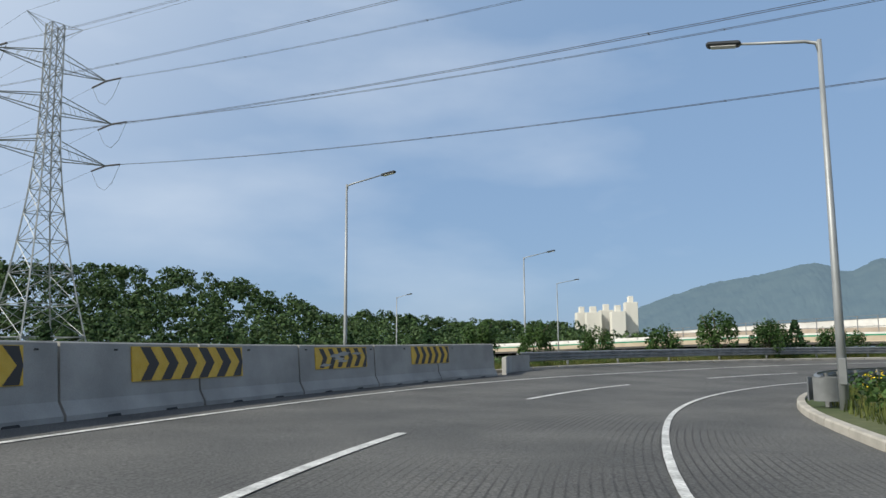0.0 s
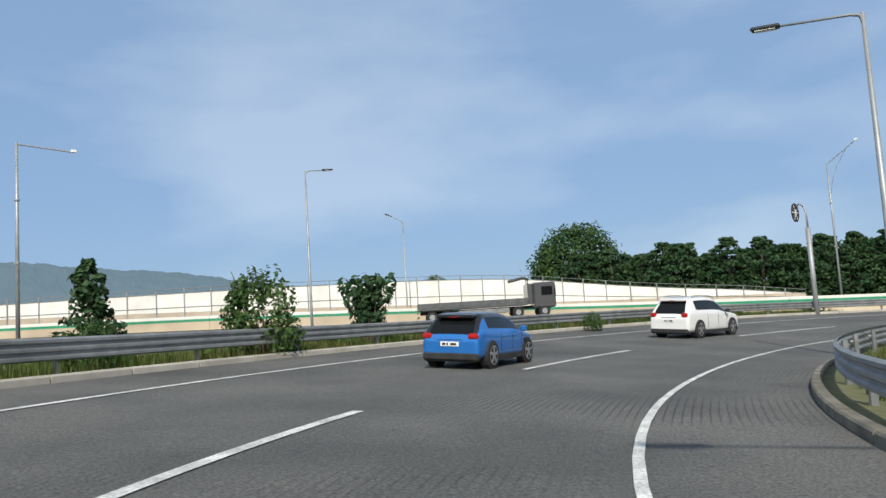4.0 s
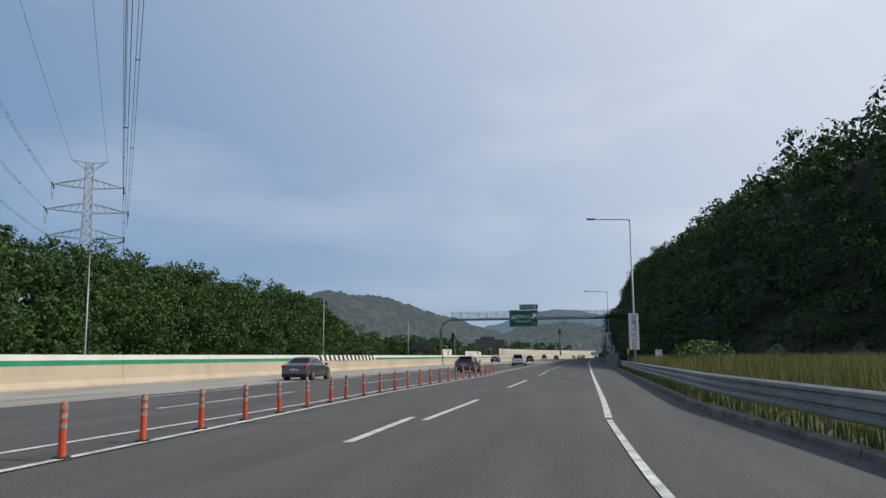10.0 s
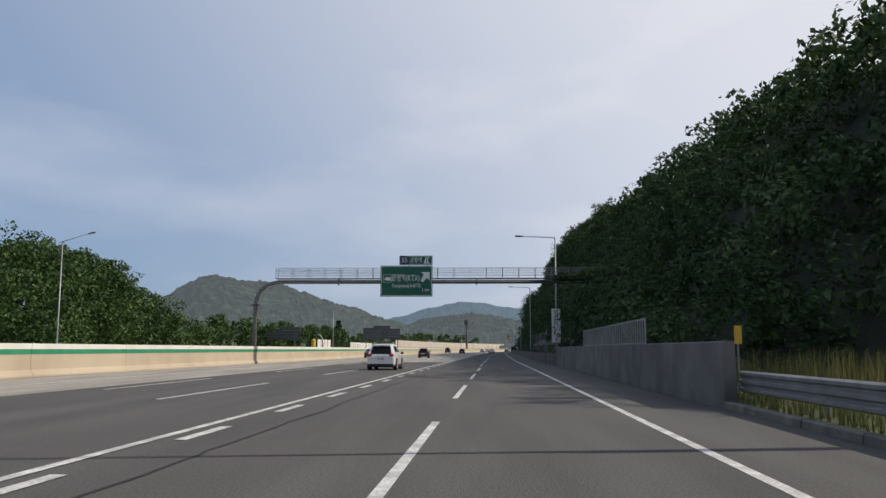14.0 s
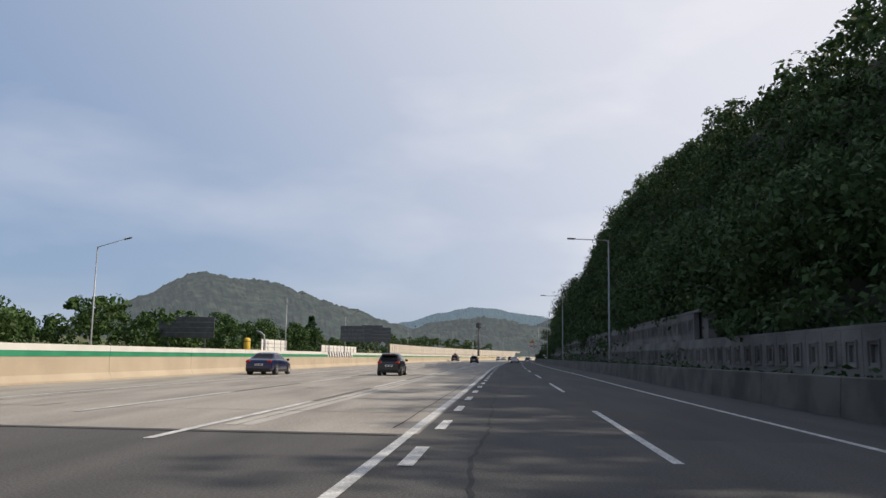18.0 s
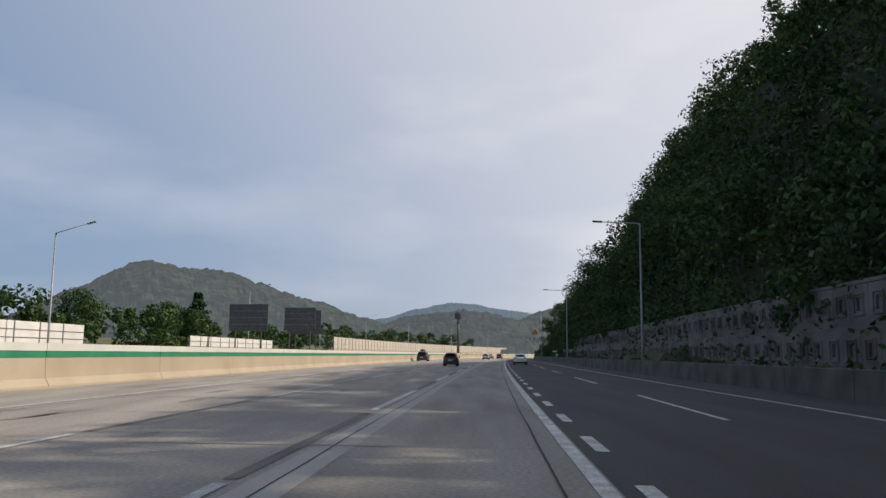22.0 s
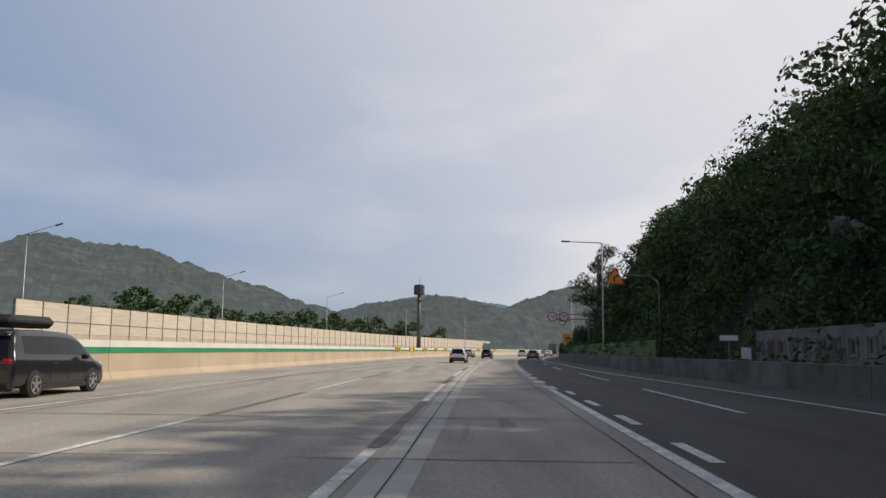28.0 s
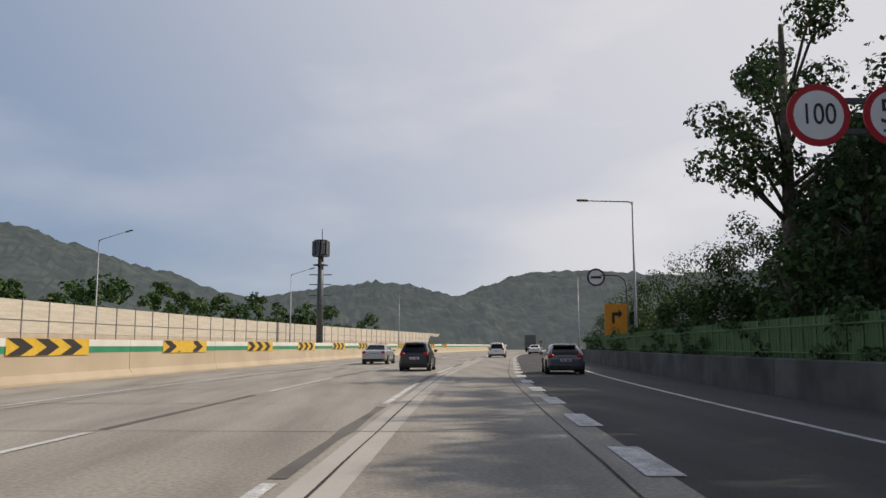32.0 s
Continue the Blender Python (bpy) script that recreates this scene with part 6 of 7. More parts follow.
while y < 468:
    d = 1.5
    while d < 46:
        x = S(y) + hill_base(y) + d + rng.uniform(-1.4, 1.4)
        yy = y + rng.uniform(-1.8, 1.8)
        z = ground_z(x, yy)
        if (z > 0.6 or d > 6) and not (d < 4.5 and rng.uniform() < 0.3):
            R = rng.uniform(1.7, 3.1)
            if d < 16:
                rows_near += clumps(x, yy, z - 0.2, R, R * rng.uniform(1.5, 2.3), 13)
            else:
                rows_far += clumps(x, yy, z - 0.2, R * 1.15, R * rng.uniform(1.7, 2.5), 11)
        d += (3.4 if d < 16 else 4.4) / (1.0 if y < 115 else 1.7 if d < 14 else 1.15)
    y += 3.4
EDGE_TOP = spline((120, 150, 180, 215, 250, 320, 360, 395, 430), (9, 10.5, 12, 11.5, 16.5, 20, 16.5, 15.5, 13))
y = 118.0
while y < 425:
    R = rng.uniform(2.6, 4.0)
    x = S(y) + rng.uniform(14.6, 17.5)
    top = EDGE_TOP(y) * rng.uniform(0.8, 1.06)
    rows_near += clumps(x, y, top - R * 2.0, R, R * 2.0, 24)
    rows_near += clumps(x + 1.0, y + rng.uniform(-1, 1), max(3.2, top - R * 3.4), R * 0.9, R * 1.7, 14)
    y += rng.uniform(3.0, 5.5)
woods("hillside_trees", "dense dark broadleaf woods covering the steep slope", rows_near, 29, 0.195, LEAF_DARK)
woods("hilltop_trees", "dense broadleaf woods along the hilltop", rows_far, 12, 0.36, LEAF_DARK)
rows = []
for k in range(1500):
    v = rng.uniform(8, 125) if k < 1000 else rng.uniform(330, 440)
    x = S(v) + hill_base(v) + rng.uniform(0, 1) ** 1.2 * 17
    R = rng.uniform(0.5, 1.0)
    rows.append((x, v, ground_z(x, v) + R * 0.3, R, R, R * 0.7))
for k in range(900):
    v = rng.uniform(150, 345)
    x = S(v) + hill_base(v) + rng.uniform(0.2, 12)
    R = rng.uniform(0.8, 1.5)
    rows.append((x - 0.9, v, ground_z(x, v) + R * 0.3, R, R, R * 0.9))
for k in range(420):
    v = rng.uniform(328, 440)
    x = S(v) + hill_base(v) + rng.uniform(-0.6, 6)
    R = rng.uniform(0.8, 1.5)
    rows.append((x, v, ground_z(x, v) + R * 0.4, R, R, R * 0.9))
woods("slope_undergrowth", "dark undergrowth covering the foot of the slope", rows, 36, 0.17, LEAF_DARK)
rows = []
for k in range(170):
    v = rng.uniform(438, 512)
    o = rng.uniform(10.2, 18)
    p = hw(v, o)
    R = rng.uniform(0.8, 1.7)
    rows.append((p.x, p.y, 0.5 + rng.uniform(0, 1) * min(8.5, 3 + (o - 10) * 1.4), R, R, R * 0.8))
woods("fence_trees", "young trees crowding behind the green fence", rows, 150, 0.12, LEAF_DARK)
rows = []
for k in range(120):
    v = rng.uniform(360, 470)
    p = hw(v, PAR(v) + rng.uniform(0.3, 0.9))
    rows.append((p.x, p.y, rng.uniform(0.9, 2.3), 0.35, 0.5, rng.uniform(0.15, 0.4)))
woods("fence_creepers", "leafy creepers growing through the green fence", rows, 60, 0.09, LEAF_DARK)
# ragged creepers hanging over the retaining wall
rows = []
for v in steps(104, 356, 300):
    p = hw(v, 12.7 + rng.uniform(0, 1.0))
    rows.append((p.x, p.y, (4.6 if 148 < v < 332 else 3.0) + rng.uniform(-0.5, 0.7), 0.6, 0.7, rng.uniform(0.3, 0.9)))
woods("creepers", "creepers hanging over the top of the retaining wall", rows, 40, 0.16, LEAF_DARK)
rows = []
for v in steps(100, 350, 260):
    p = hw(v, PAR(v) + 1.1 + rng.uniform(-0.4, 0.9))
    rows.append((p.x, p.y, rng.uniform(0.4, 0.95), 0.5, 0.6, rng.uniform(0.2, 0.5)))
woods("weeds", "low weeds between the parapet and the retaining wall", rows, 26, 0.13, LEAF_DARK)
# bushes crowding behind the parapet below the gantry
rows = []
for k in range(150):
    v = rng.uniform(66, 122)
    o = rng.uniform(11.6, 17.5)
    p = hw(v, o)
    R = rng.uniform(0.8, 1.5)
    rows.append((p.x, p.y, 0.6 + rng.uniform(0, 1) * min(7.5, 1.5 + (o - 11) * 0.9 + max(0, v - 80) * 0.09), R, R, R * 0.8))
woods("parapet_bushes", "tangled bushes and young trees behind the parapet", rows, 120, 0.14, LEAF_DARK)
# vine-covered end of the gantry
rows = [(gxr - 7.2 + 0.32 * k + rng.uniform(-0.3, 0.3), GY + rng.uniform(-0.4, 0.4), gz + 0.35 + 0.045 * k * rng.uniform(0.4, 1.3), 0.7, 0.7, 0.4 + 0.03 * k) for k in range(24)]
woods("gantry_creepers", "creepers overgrowing the end of the gantry walkway", rows, 130, 0.12, LEAF)

# wooded bank on the left
rows = []
for k in range(500):
    y = rng.uniform(10, 198)
    d = rng.uniform(0, 1) ** 0.8 * 32
    x = S(y) - 47 - d
    prof = min(1.0, max(0.2, (y - 8) / 50)) * min(1.0, max(0.28, (214 - y) / 45))
    top = 18.0 * prof * (0.34 + 0.66 * min(1, d / 17)) * rng.uniform(0.86, 1.08)
    R = rng.uniform(2.4, 4.0)
    z = max(-0.8, top - R * 1.7)
    rows += clumps(x, y, z, R, R * 1.7, 11)
    while z > 1.0:
        z = max(-0.8, z - R * 1.25)
        rows += clumps(x + 1.2, y + rng.uniform(-1, 1), z, R, R * 1.7, 6)
woods("bank_trees", "dense green broadleaf woods on the far bank", rows, 27, 0.26, LEAF)
rows = []
for k in range(330):
    y = rng.uniform(-20, 30) if k < 60 else rng.uniform(188, 372) if k < 190 else rng.uniform(420, 640)
    x = S(y) - (46 if k < 190 else 50) - rng.uniform(0, 26)
    R = rng.uniform(1.8, 3.0)
    h = 6.0 if k < 60 else 9.0 if k < 190 else 12.0
    rows += clumps(x, y, -0.5 + max(0.0, rng.uniform(0.4, 1) * h - R * 1.8), R, R * 1.8, 12)
woods("tree_belt", "belt of green trees behind the opposite carriageway", rows, 19, 0.33, LEAF)
# wooded hill behind the ramp, rising behind the pylon
START_EL = spline((148, 152, 158, 163, 165.3, 167, 170, 172.5, 176, 180, 187, 200), (2.3, 2.4, 2.7, 3.3, 2.9, 3.6, 4.7, 5.5, 6.0, 6.1, 6.4, 6.3))
rows = []
for k in range(1150):
    az = rng.uniform(148, 197)
    f = rng.uniform(0, 1)
    dist = 250 + 110 * f
    x, y = polar(az, dist)
    R = rng.uniform(3.0, 5.2)
    rows += clumps(x, y, max(-1.0, (0.12 + 0.88 * f) * dist * math.tan(radians(START_EL(az))) - R * 1.2), R, R * 1.5, 11)
woods("start_woods", "rounded wooded hill behind the ramp", rows, 9, 0.7, LEAF_DARK)
rows = []
for k in range(150):
    az = rng.uniform(138, 156)
    x, y = polar(az, rng.uniform(190, 320))
    R = rng.uniform(2.2, 3.6)
    for j in range(2):
        rows.append((x + rng.uniform(-1, 1) * R, y + rng.uniform(-1, 1) * R, rng.uniform(0.5, 6.0), R * 0.62, R * 0.62, R * 0.5))
woods("distant_trees", "low belt of distant trees", rows, 46, 0.5, LEAF_DARK)


# ---- grass, reeds and weeds ----
def blades(name, label, fn, n, h, w, material, cat="grass"):
    """fn(): a foot point; upright tapering blades in one mesh."""
    v = np.empty((n, 3, 3))
    for i in range(n):
        p = fn()
        a = rng.uniform(0, 6.28)
        hh = h * rng.uniform(0.4, 1.15)
        lean = rng.uniform(0.05, 0.45) * hh
        v[i, 0] = (p.x - math.cos(a) * w, p.y - math.sin(a) * w, p.z)
        v[i, 1] = (p.x + math.cos(a) * w, p.y + math.sin(a) * w, p.z)
        v[i, 2] = (p.x - math.sin(a) * lean, p.y + math.cos(a) * lean, p.z + hh)
    me = bpy.data.meshes.new(name)
    me.vertices.add(n * 3)
    me.vertices.foreach_set("co", v.reshape(-1))
    me.loops.add(n * 3)
    me.loops.foreach_set("vertex_index", np.arange(n * 3, dtype=np.int32))
    me.polygons.add(n)
    me.polygons.foreach_set("loop_start", np.arange(n, dtype=np.int32) * 3)
    me.materials.append(material)
    me.update(calc_edges=True)
    return tagged(new(name, me), label, cat, kind="stuff")


def ugly(a, b):
    return float(rng.uniform(a, b))


blades("verge_grass", "long grass under the left guard rail", lambda: rp((u_ := ugly(2.5, 8.2)), RAMP_LEFT(u_) + ugly(0.25, 3.2), 0.0), 26000, 0.42, 0.018, GRASS)
blades("loop_grass", "rough grass inside the loop ramp", lambda: rp((u_ := ugly(-1.2, 9.4)), RAMP_CURB(u_) - ugly(0.22, 1) ** 1.6 * 9.0, 0.12), 30000, 0.34, 0.02, GRASS)
blades("merge_grass", "green grass behind the right-hand kerb", lambda: right_edge(ugly(9.0, V_OF(54)), ugly(0.22, 2.6), 0.1), 18000, 0.34, 0.018, GRASS)
blades("reeds", "tall dry roadside grass below the slope", lambda: right_edge(ugly(8.6, V_OF(56)), 1.6 + ugly(0, 1) ** 1.3 * 17, 0.35), 52000, 1.0, 0.022, REED)
rows = [(*rp((u_ := ugly(2.6, 8.1)), RAMP_LEFT(u_) + ugly(1.2, 3.8), ugly(0.15, 0.4)), ugly(0.3, 0.7), ugly(0.3, 0.7), ugly(0.2, 0.5)) for k in range(130)]
woods("verge_weeds", "leafy weeds and low bushes behind the guard rail", rows, 40, 0.10, LEAF)
rows = [(*rp((u_ := ugly(-0.6, 3.4)), RAMP_CURB(u_) - ugly(1.2, 6.0), ugly(0.25, 0.6)), ugly(0.3, 0.7), ugly(0.3, 0.7), ugly(0.25, 0.5)) for k in range(60)]
woods("loop_weeds", "leafy weeds inside the loop ramp", rows, 50, 0.09, LEAF)
FLOWER = mat("yellow_petals", (0.75, 0.55, 0.02), 0.6)
rows = [(*rp((u_ := ugly(0.6, 2.6)), RAMP_CURB(u_) - ugly(1.4, 5.0), ugly(0.6, 0.95)), 0.15, 0.15, 0.05) for k in range(50)]
woods("yellow_flowers", "yellow wild flowers in the grass inside the loop", rows, 6, 0.035, FLOWER)
rows = [(*right_edge(V_OF(ugly(16, 24)), ugly(3.0, 6), ugly(0.5, 1.8)), 0.8, 0.8, 0.6) for k in range(16)]
woods("roadside_bush", "bright green bush among the dry grass", rows, 90, 0.12, LEAF)


# ---- distant hills ----
def ridge(name, label, eye, dist, depth, prof, material, rough=6.0, z0=-5, n=280):
    """prof: (azimuth, elevation) in degrees as seen from eye."""
    el = spline([p[0] for p in prof], [p[1] for p in prof])
    a0, a1 = prof[0][0], prof[-1][0]
    rowsv = []
    for i, az in enumerate(steps(a0, a1, n)):
        col = []
        for j in range(21):
            f = j / 20
            dd = dist + depth * f
            top = dd * math.tan(radians(max(0.05, el(az)))) * math.sin(f * math.pi / 2) ** 0.8
            x, y = eye[0] - math.sin(radians(az)) * dd, eye[1] + math.cos(radians(az)) * dd
            wave = rough * f * (1 - f * 0.55) * noise.noise(Vector((x, y, 0)) * 0.018) + rough * 0.35 * (f > 0) * noise.noise(Vector((x, y, 5)) * 0.07)
            crowns = rough * 0.42 * (f > 0) * abs(noise.noise(Vector((x, y, 9)) * 0.19))
            col.append(Vector((x, y, z0 + (top - z0) * (f > 0) + wave + crowns)))
        rowsv.append(col)
    g = G()
    g.sweep(rowsv)
    return tagged(new(name, g.mesh(name, material, False)), label, "hill", kind="structure")


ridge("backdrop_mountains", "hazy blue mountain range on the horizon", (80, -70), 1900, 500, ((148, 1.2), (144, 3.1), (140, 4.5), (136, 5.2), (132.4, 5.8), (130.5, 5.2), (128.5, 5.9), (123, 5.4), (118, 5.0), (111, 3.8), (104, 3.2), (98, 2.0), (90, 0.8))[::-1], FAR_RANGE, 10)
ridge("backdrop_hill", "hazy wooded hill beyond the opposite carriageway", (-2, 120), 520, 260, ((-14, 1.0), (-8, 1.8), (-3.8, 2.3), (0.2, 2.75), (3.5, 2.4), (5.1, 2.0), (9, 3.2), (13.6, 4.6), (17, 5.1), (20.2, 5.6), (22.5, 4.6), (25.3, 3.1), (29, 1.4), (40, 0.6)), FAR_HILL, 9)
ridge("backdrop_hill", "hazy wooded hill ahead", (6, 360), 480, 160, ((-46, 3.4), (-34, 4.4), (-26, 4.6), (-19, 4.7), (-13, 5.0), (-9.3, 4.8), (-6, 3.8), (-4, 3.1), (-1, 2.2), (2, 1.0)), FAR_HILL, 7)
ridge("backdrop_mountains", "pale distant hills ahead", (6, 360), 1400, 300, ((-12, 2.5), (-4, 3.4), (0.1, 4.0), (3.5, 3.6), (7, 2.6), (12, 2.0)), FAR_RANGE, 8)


# ---- vehicles ----
def paint(name, col, metal=0.0):
    m = mat(name, col, 0.28, metal, rand=0.02, spec=0.5)
    m.node_tree.nodes["Principled BSDF"].inputs["Coat Weight"].default_value = 0.6
    return m


# rows: place along the length from the tail, waist height, roof height, width factor
SHAPES = {
    "hatch": ((0.0, .50, .50, .86), (.015, .60, .62, .93), (.035, .66, .68, .95), (.10, .68, .90, .97), (.17, .67, .99, .98), (.40, .65, 1.0, 1.0), (.58, .64, .95, 1.0), (.72, .63, .66, .99), (.75, .62, .62, .98), (.93, .54, .54, .93), (1.0, .40, .40, .80)),
    "suv": ((0.0, .48, .48, .88), (.015, .58, .60, .94), (.03, .63, .65, .96), (.09, .64, .91, .97), (.16, .63, .985, .98), (.38, .62, 1.0, 1.0), (.56, .61, .96, 1.0), (.69, .60, .63, .99), (.72, .595, .595, .99), (.93, .52, .52, .94), (1.0, .40, .40, .82)),
    "sedan": ((0.0, .46, .46, .86), (.015, .60, .60, .93), (.03, .66, .66, .95), (.12, .68, .70, .96), (.15, .68, .73, .97), (.27, .66, .95, .98), (.40, .65, 1.0, 1.0), (.53, .64, .97, 1.0), (.70, .62, .65, .99), (.73, .61, .61, .98), (.93, .53, .53, .93), (1.0, .40, .40, .80)),
    "coupe": ((0.0, .50, .50, .86), (.015, .62, .64, .93), (.03, .68, .70, .95), (.12, .70, .84, .96), (.28, .68, .97, .98), (.42, .66, 1.0, 1.0), (.53, .65, .96, 1.0), (.70, .62, .65, .99), (.73, .61, .61, .98), (.93, .53, .53, .93), (1.0, .40, .40, .80)),
    "box": ((0.0, .42, .42, .90), (.01, .52, .54, .96), (.02, .58, .60, .97), (.06, .58, .95, .97), (.10, .57, .995, .98), (.40, .56, 1.0, 1.0), (.70, .55, .97, 1.0), (.83, .53, .57, .99), (.86, .52, .52, .98), (.96, .47, .47, .94), (1.0, .36, .36, .84)),
}


def lerp_shape(sh, s):
    for a, b in zip(sh, sh[1:]):
        if a[0] <= s <= b[0]:
            f = (s - a[0]) / max(1e-6, b[0] - a[0])
            return [a[i] + (b[i] - a[i]) * f for i in range(1, 4)]
    return list(sh[-1][1:])


def car(label, kind, L, W, H, body_mat, m, rails=False, box=False, roof_mat=None, category="car", wheel_r=0.33, plate=True, clad=False):
    sh = SHAPES[kind]
    t = thing("car", label, category, "vehicles on the road", at=m)
    zb = 0.20
    st = sorted({r[0] for r in sh} | {0.3, 0.5, 0.85, 0.22})

    def ring(s):
        zw, zr, w = lerp_shape(sh, s)
        w *= W / 2
        zw, zr = zw * H, zr * H
        y = s * L
        return (Vector((w * 0.92, y, zb)), Vector((w, y, zb + 0.14)), Vector((w, y, zw * 0.72)), Vector((w * 0.965, y, zw - 0.02)), Vector((w * 0.94, y, zw)),
                Vector((w * (0.94 - 0.20 * min(1, (zr - zw) / (0.3 * H))), y, max(zw + 0.001, zr - 0.05))), Vector((w * (0.86 - 0.22 * min(1, (zr - zw) / (0.3 * H))), y, zr)), Vector((w * 0.25, y, zr + 0.012)))
    rings = [ring(s) for s in st]
    full = [list(r) + [Vector((-p.x, p.y, p.z)) for p in r[::-1]] for r in rings]
    n = len(full[0])
    bm = bmesh.new()
    rows = [[bm.verts.new(p) for p in r] for r in full]
    for i in range(len(st) - 1):
        mid = (st[i] + st[i + 1]) / 2
        zw, zr, w = lerp_shape(sh, mid)
        cabin = zr - zw > 0.015
        steep = abs(lerp_shape(sh, st[i + 1])[1] - lerp_shape(sh, st[i])[1]) * H / ((st[i + 1] - st[i]) * L)
        for k in range(n):
            fc = bm.faces.new((rows[i + 1][k], rows[i + 1][(k + 1) % n], rows[i][(k + 1) % n], rows[i][k]))
            fc.smooth = True
            top = 5 <= k <= n - 7
            if cabin and k in (4, n - 6) and mid > (0.10 if kind == "box" else 0.155):
                fc.material_index = 2
            elif cabin and top and steep > (0.2 if kind == "coupe" else 0.30) and 6 <= k <= n - 8:
                fc.material_index = 2
            elif cabin and (top or k in (4, n - 6)):
                fc.material_index = 1 if mid > 0.2 or top else 0
    for r, flip in ((0, False), (-1, True)):
        c = sum((p for p in full[r]), Vector()) / n
        inner = [bm.verts.new(Vector((c.x + (p.x - c.x) * 0.8, p.y, c.z + (p.z - c.z) * 0.8))) for p in full[r]]
        for k in range(n):
            q = (rows[r][k], rows[r][(k + 1) % n], inner[(k + 1) % n], inner[k])
            bm.faces.new(q[::-1] if flip else q).smooth = True
        bm.faces.new(inner[::-1] if flip else inner).smooth = True
    shell = bpy.data.meshes.new("shell")
    bm.to_mesh(shell)
    bm.free()
    tmp = new("shell", shell)
    md = tmp.modifiers.new("round", 'SUBSURF')
    md.levels = 2
    bpy.context.view_layer.update()
    done = tmp.evaluated_get(bpy.context.evaluated_depsgraph_get()).to_mesh()
    co = [v.co.copy() for v in done.vertices]
    polys = [(tuple(p.vertices), p.material_index) for p in done.polygons]
    bpy.data.objects.remove(tmp)
    for idx, (nm, mt) in enumerate((("body", body_mat), ("roof", roof_mat or body_mat), ("window_glass", GLASS))):
        sel = [p for p, mi in polys if mi == idx]
        used = sorted({v for p in sel for v in p})
        back = {v: i for i, v in enumerate(used)}
        if sel:
            part(nm, mesh(nm, [co[v] for v in used], [tuple(back[v] for v in p) for p in sel], mt, True), None, t)
    # pillars
    for s in (0.335, 0.52):
        zw, zr, w = lerp_shape(sh, s)
        for sx in (-1, 1):
            g = G()
            a, b = ring(s)[4], ring(s)[5]
            g.tube([(sx * (a.x - 0.035), a.y, a.z - 0.02), (sx * (b.x - 0.055), b.y, b.z - 0.07)], 0.03, 6)
            part("pillar", g, BLACK, t)
    # lower trim and bumpers
    g = G()
    hb = 0.40 if clad else 0.24
    g.bbox(-W * 0.455, W * 0.455, -0.03, 0.22, zb - 0.02, zb + hb, 0.07)
    part("rear_bumper_trim", g, BLACK, t)
    if clad:
        g = G()
        g.bbox(-W * 0.28, W * 0.28, -0.045, 0.0, zb + 0.16, zb + 0.20, 0.008)
        part("bumper_strip", g, POLE, t)
        for sx in (-1, 1):
            g = G()
            g.bbox(sx * W * 0.30 - 0.09, sx * W * 0.30 + 0.09, -0.042, 0.0, zb + 0.07, zb + 0.11, 0.006)
            part("reflector", g, TAIL, t)
    g = G()
    g.bbox(-0.36, 0.36, -0.004, 0.03, lerp_shape(sh, 0.03)[0] * H * 0.80, lerp_shape(sh, 0.03)[0] * H * 0.815, 0.004)
    part("tailgate_seam", g, BLACK, t)
    g = G()
    g.bbox(-W * 0.40, W * 0.40, L - 0.16, L + 0.0, zb, zb + 0.2, 0.04)
    part("front_bumper_trim", g, BLACK, t)
    for sx in (-1, 1):
        g = G()
        g.bbox(sx * W * 0.488 - 0.02, sx * W * 0.488 + 0.02, L * 0.24, L * 0.76, zb - 0.02, zb + 0.13, 0.015)
        part("sill", g, BLACK, t)
    zt = lerp_shape(sh, 0.03)[0] * H
    for sx in (-1, 1):
        g = G()
        g.bbox(sx * W * 0.375 - 0.17, sx * W * 0.375 + 0.13, -0.012, 0.3, zt * 0.79, zt * 0.985, 0.06)
        part("tail_lamp", g, TAIL, t)
        g = G()
        g.bbox(sx * W * 0.35 - 0.15, sx * W * 0.35 + 0.1, L * 0.94, L * 0.985, H * 0.40, H * 0.49, 0.03)
        part("headlamp", g, SIGNWHITE, t)
        zw, zr, w = lerp_shape(sh, 0.66)
        g = G()
        g.bbox(sx * (W * 0.5 + 0.09) - 0.09, sx * (W * 0.5 + 0.09) + 0.09, L * 0.65, L * 0.68, zw * H - 0.01, zw * H + 0.14, 0.03)
        part("door_mirror", g, BLACK if kind in ("suv",) else body_mat, t)
        for s in (0.36, 0.53):
            g = G()
            g.bbox(sx * (W * 0.495) - 0.02, sx * (W * 0.495) + 0.02, L * s, L * s + 0.17, zw * H * 0.86, zw * H * 0.89, 0.008)
            part("door_handle", g, body_mat, t)
        for s in (0.335, 0.525, 0.69):
            g = G()
            g.box(sx * W * 0.4995 - 0.003, sx * W * 0.4995 + 0.003, L * s - 0.005, L * s + 0.005, zb + 0.2, zw * H * 0.95)
            part("door_seam", g, BLACK, t)
    if kind != "sedan":
        s0 = 0.16 if kind == "coupe" else 0.055 if kind == "box" else 0.09
        ws = lerp_shape(sh, s0 + 0.03)[2] * W / 2
        g = G()
        g.bbox(-ws * 0.62, ws * 0.62, L * s0 - 0.06, L * s0 + 0.34, H * 0.885, H * 0.955, 0.03, pose(0, 0, 0, 3, 0, 0))
        part("roof_spoiler", g, roof_mat or body_mat, t)
        g = G()
        g.bbox(-0.14, 0.14, L * s0 - 0.068, L * s0 - 0.05, H * 0.90, H * 0.915, 0.004, pose(0, 0, 0, 3, 0, 0))
        part("brake_lamp", g, TAIL, t)
    if plate:
        g = G()
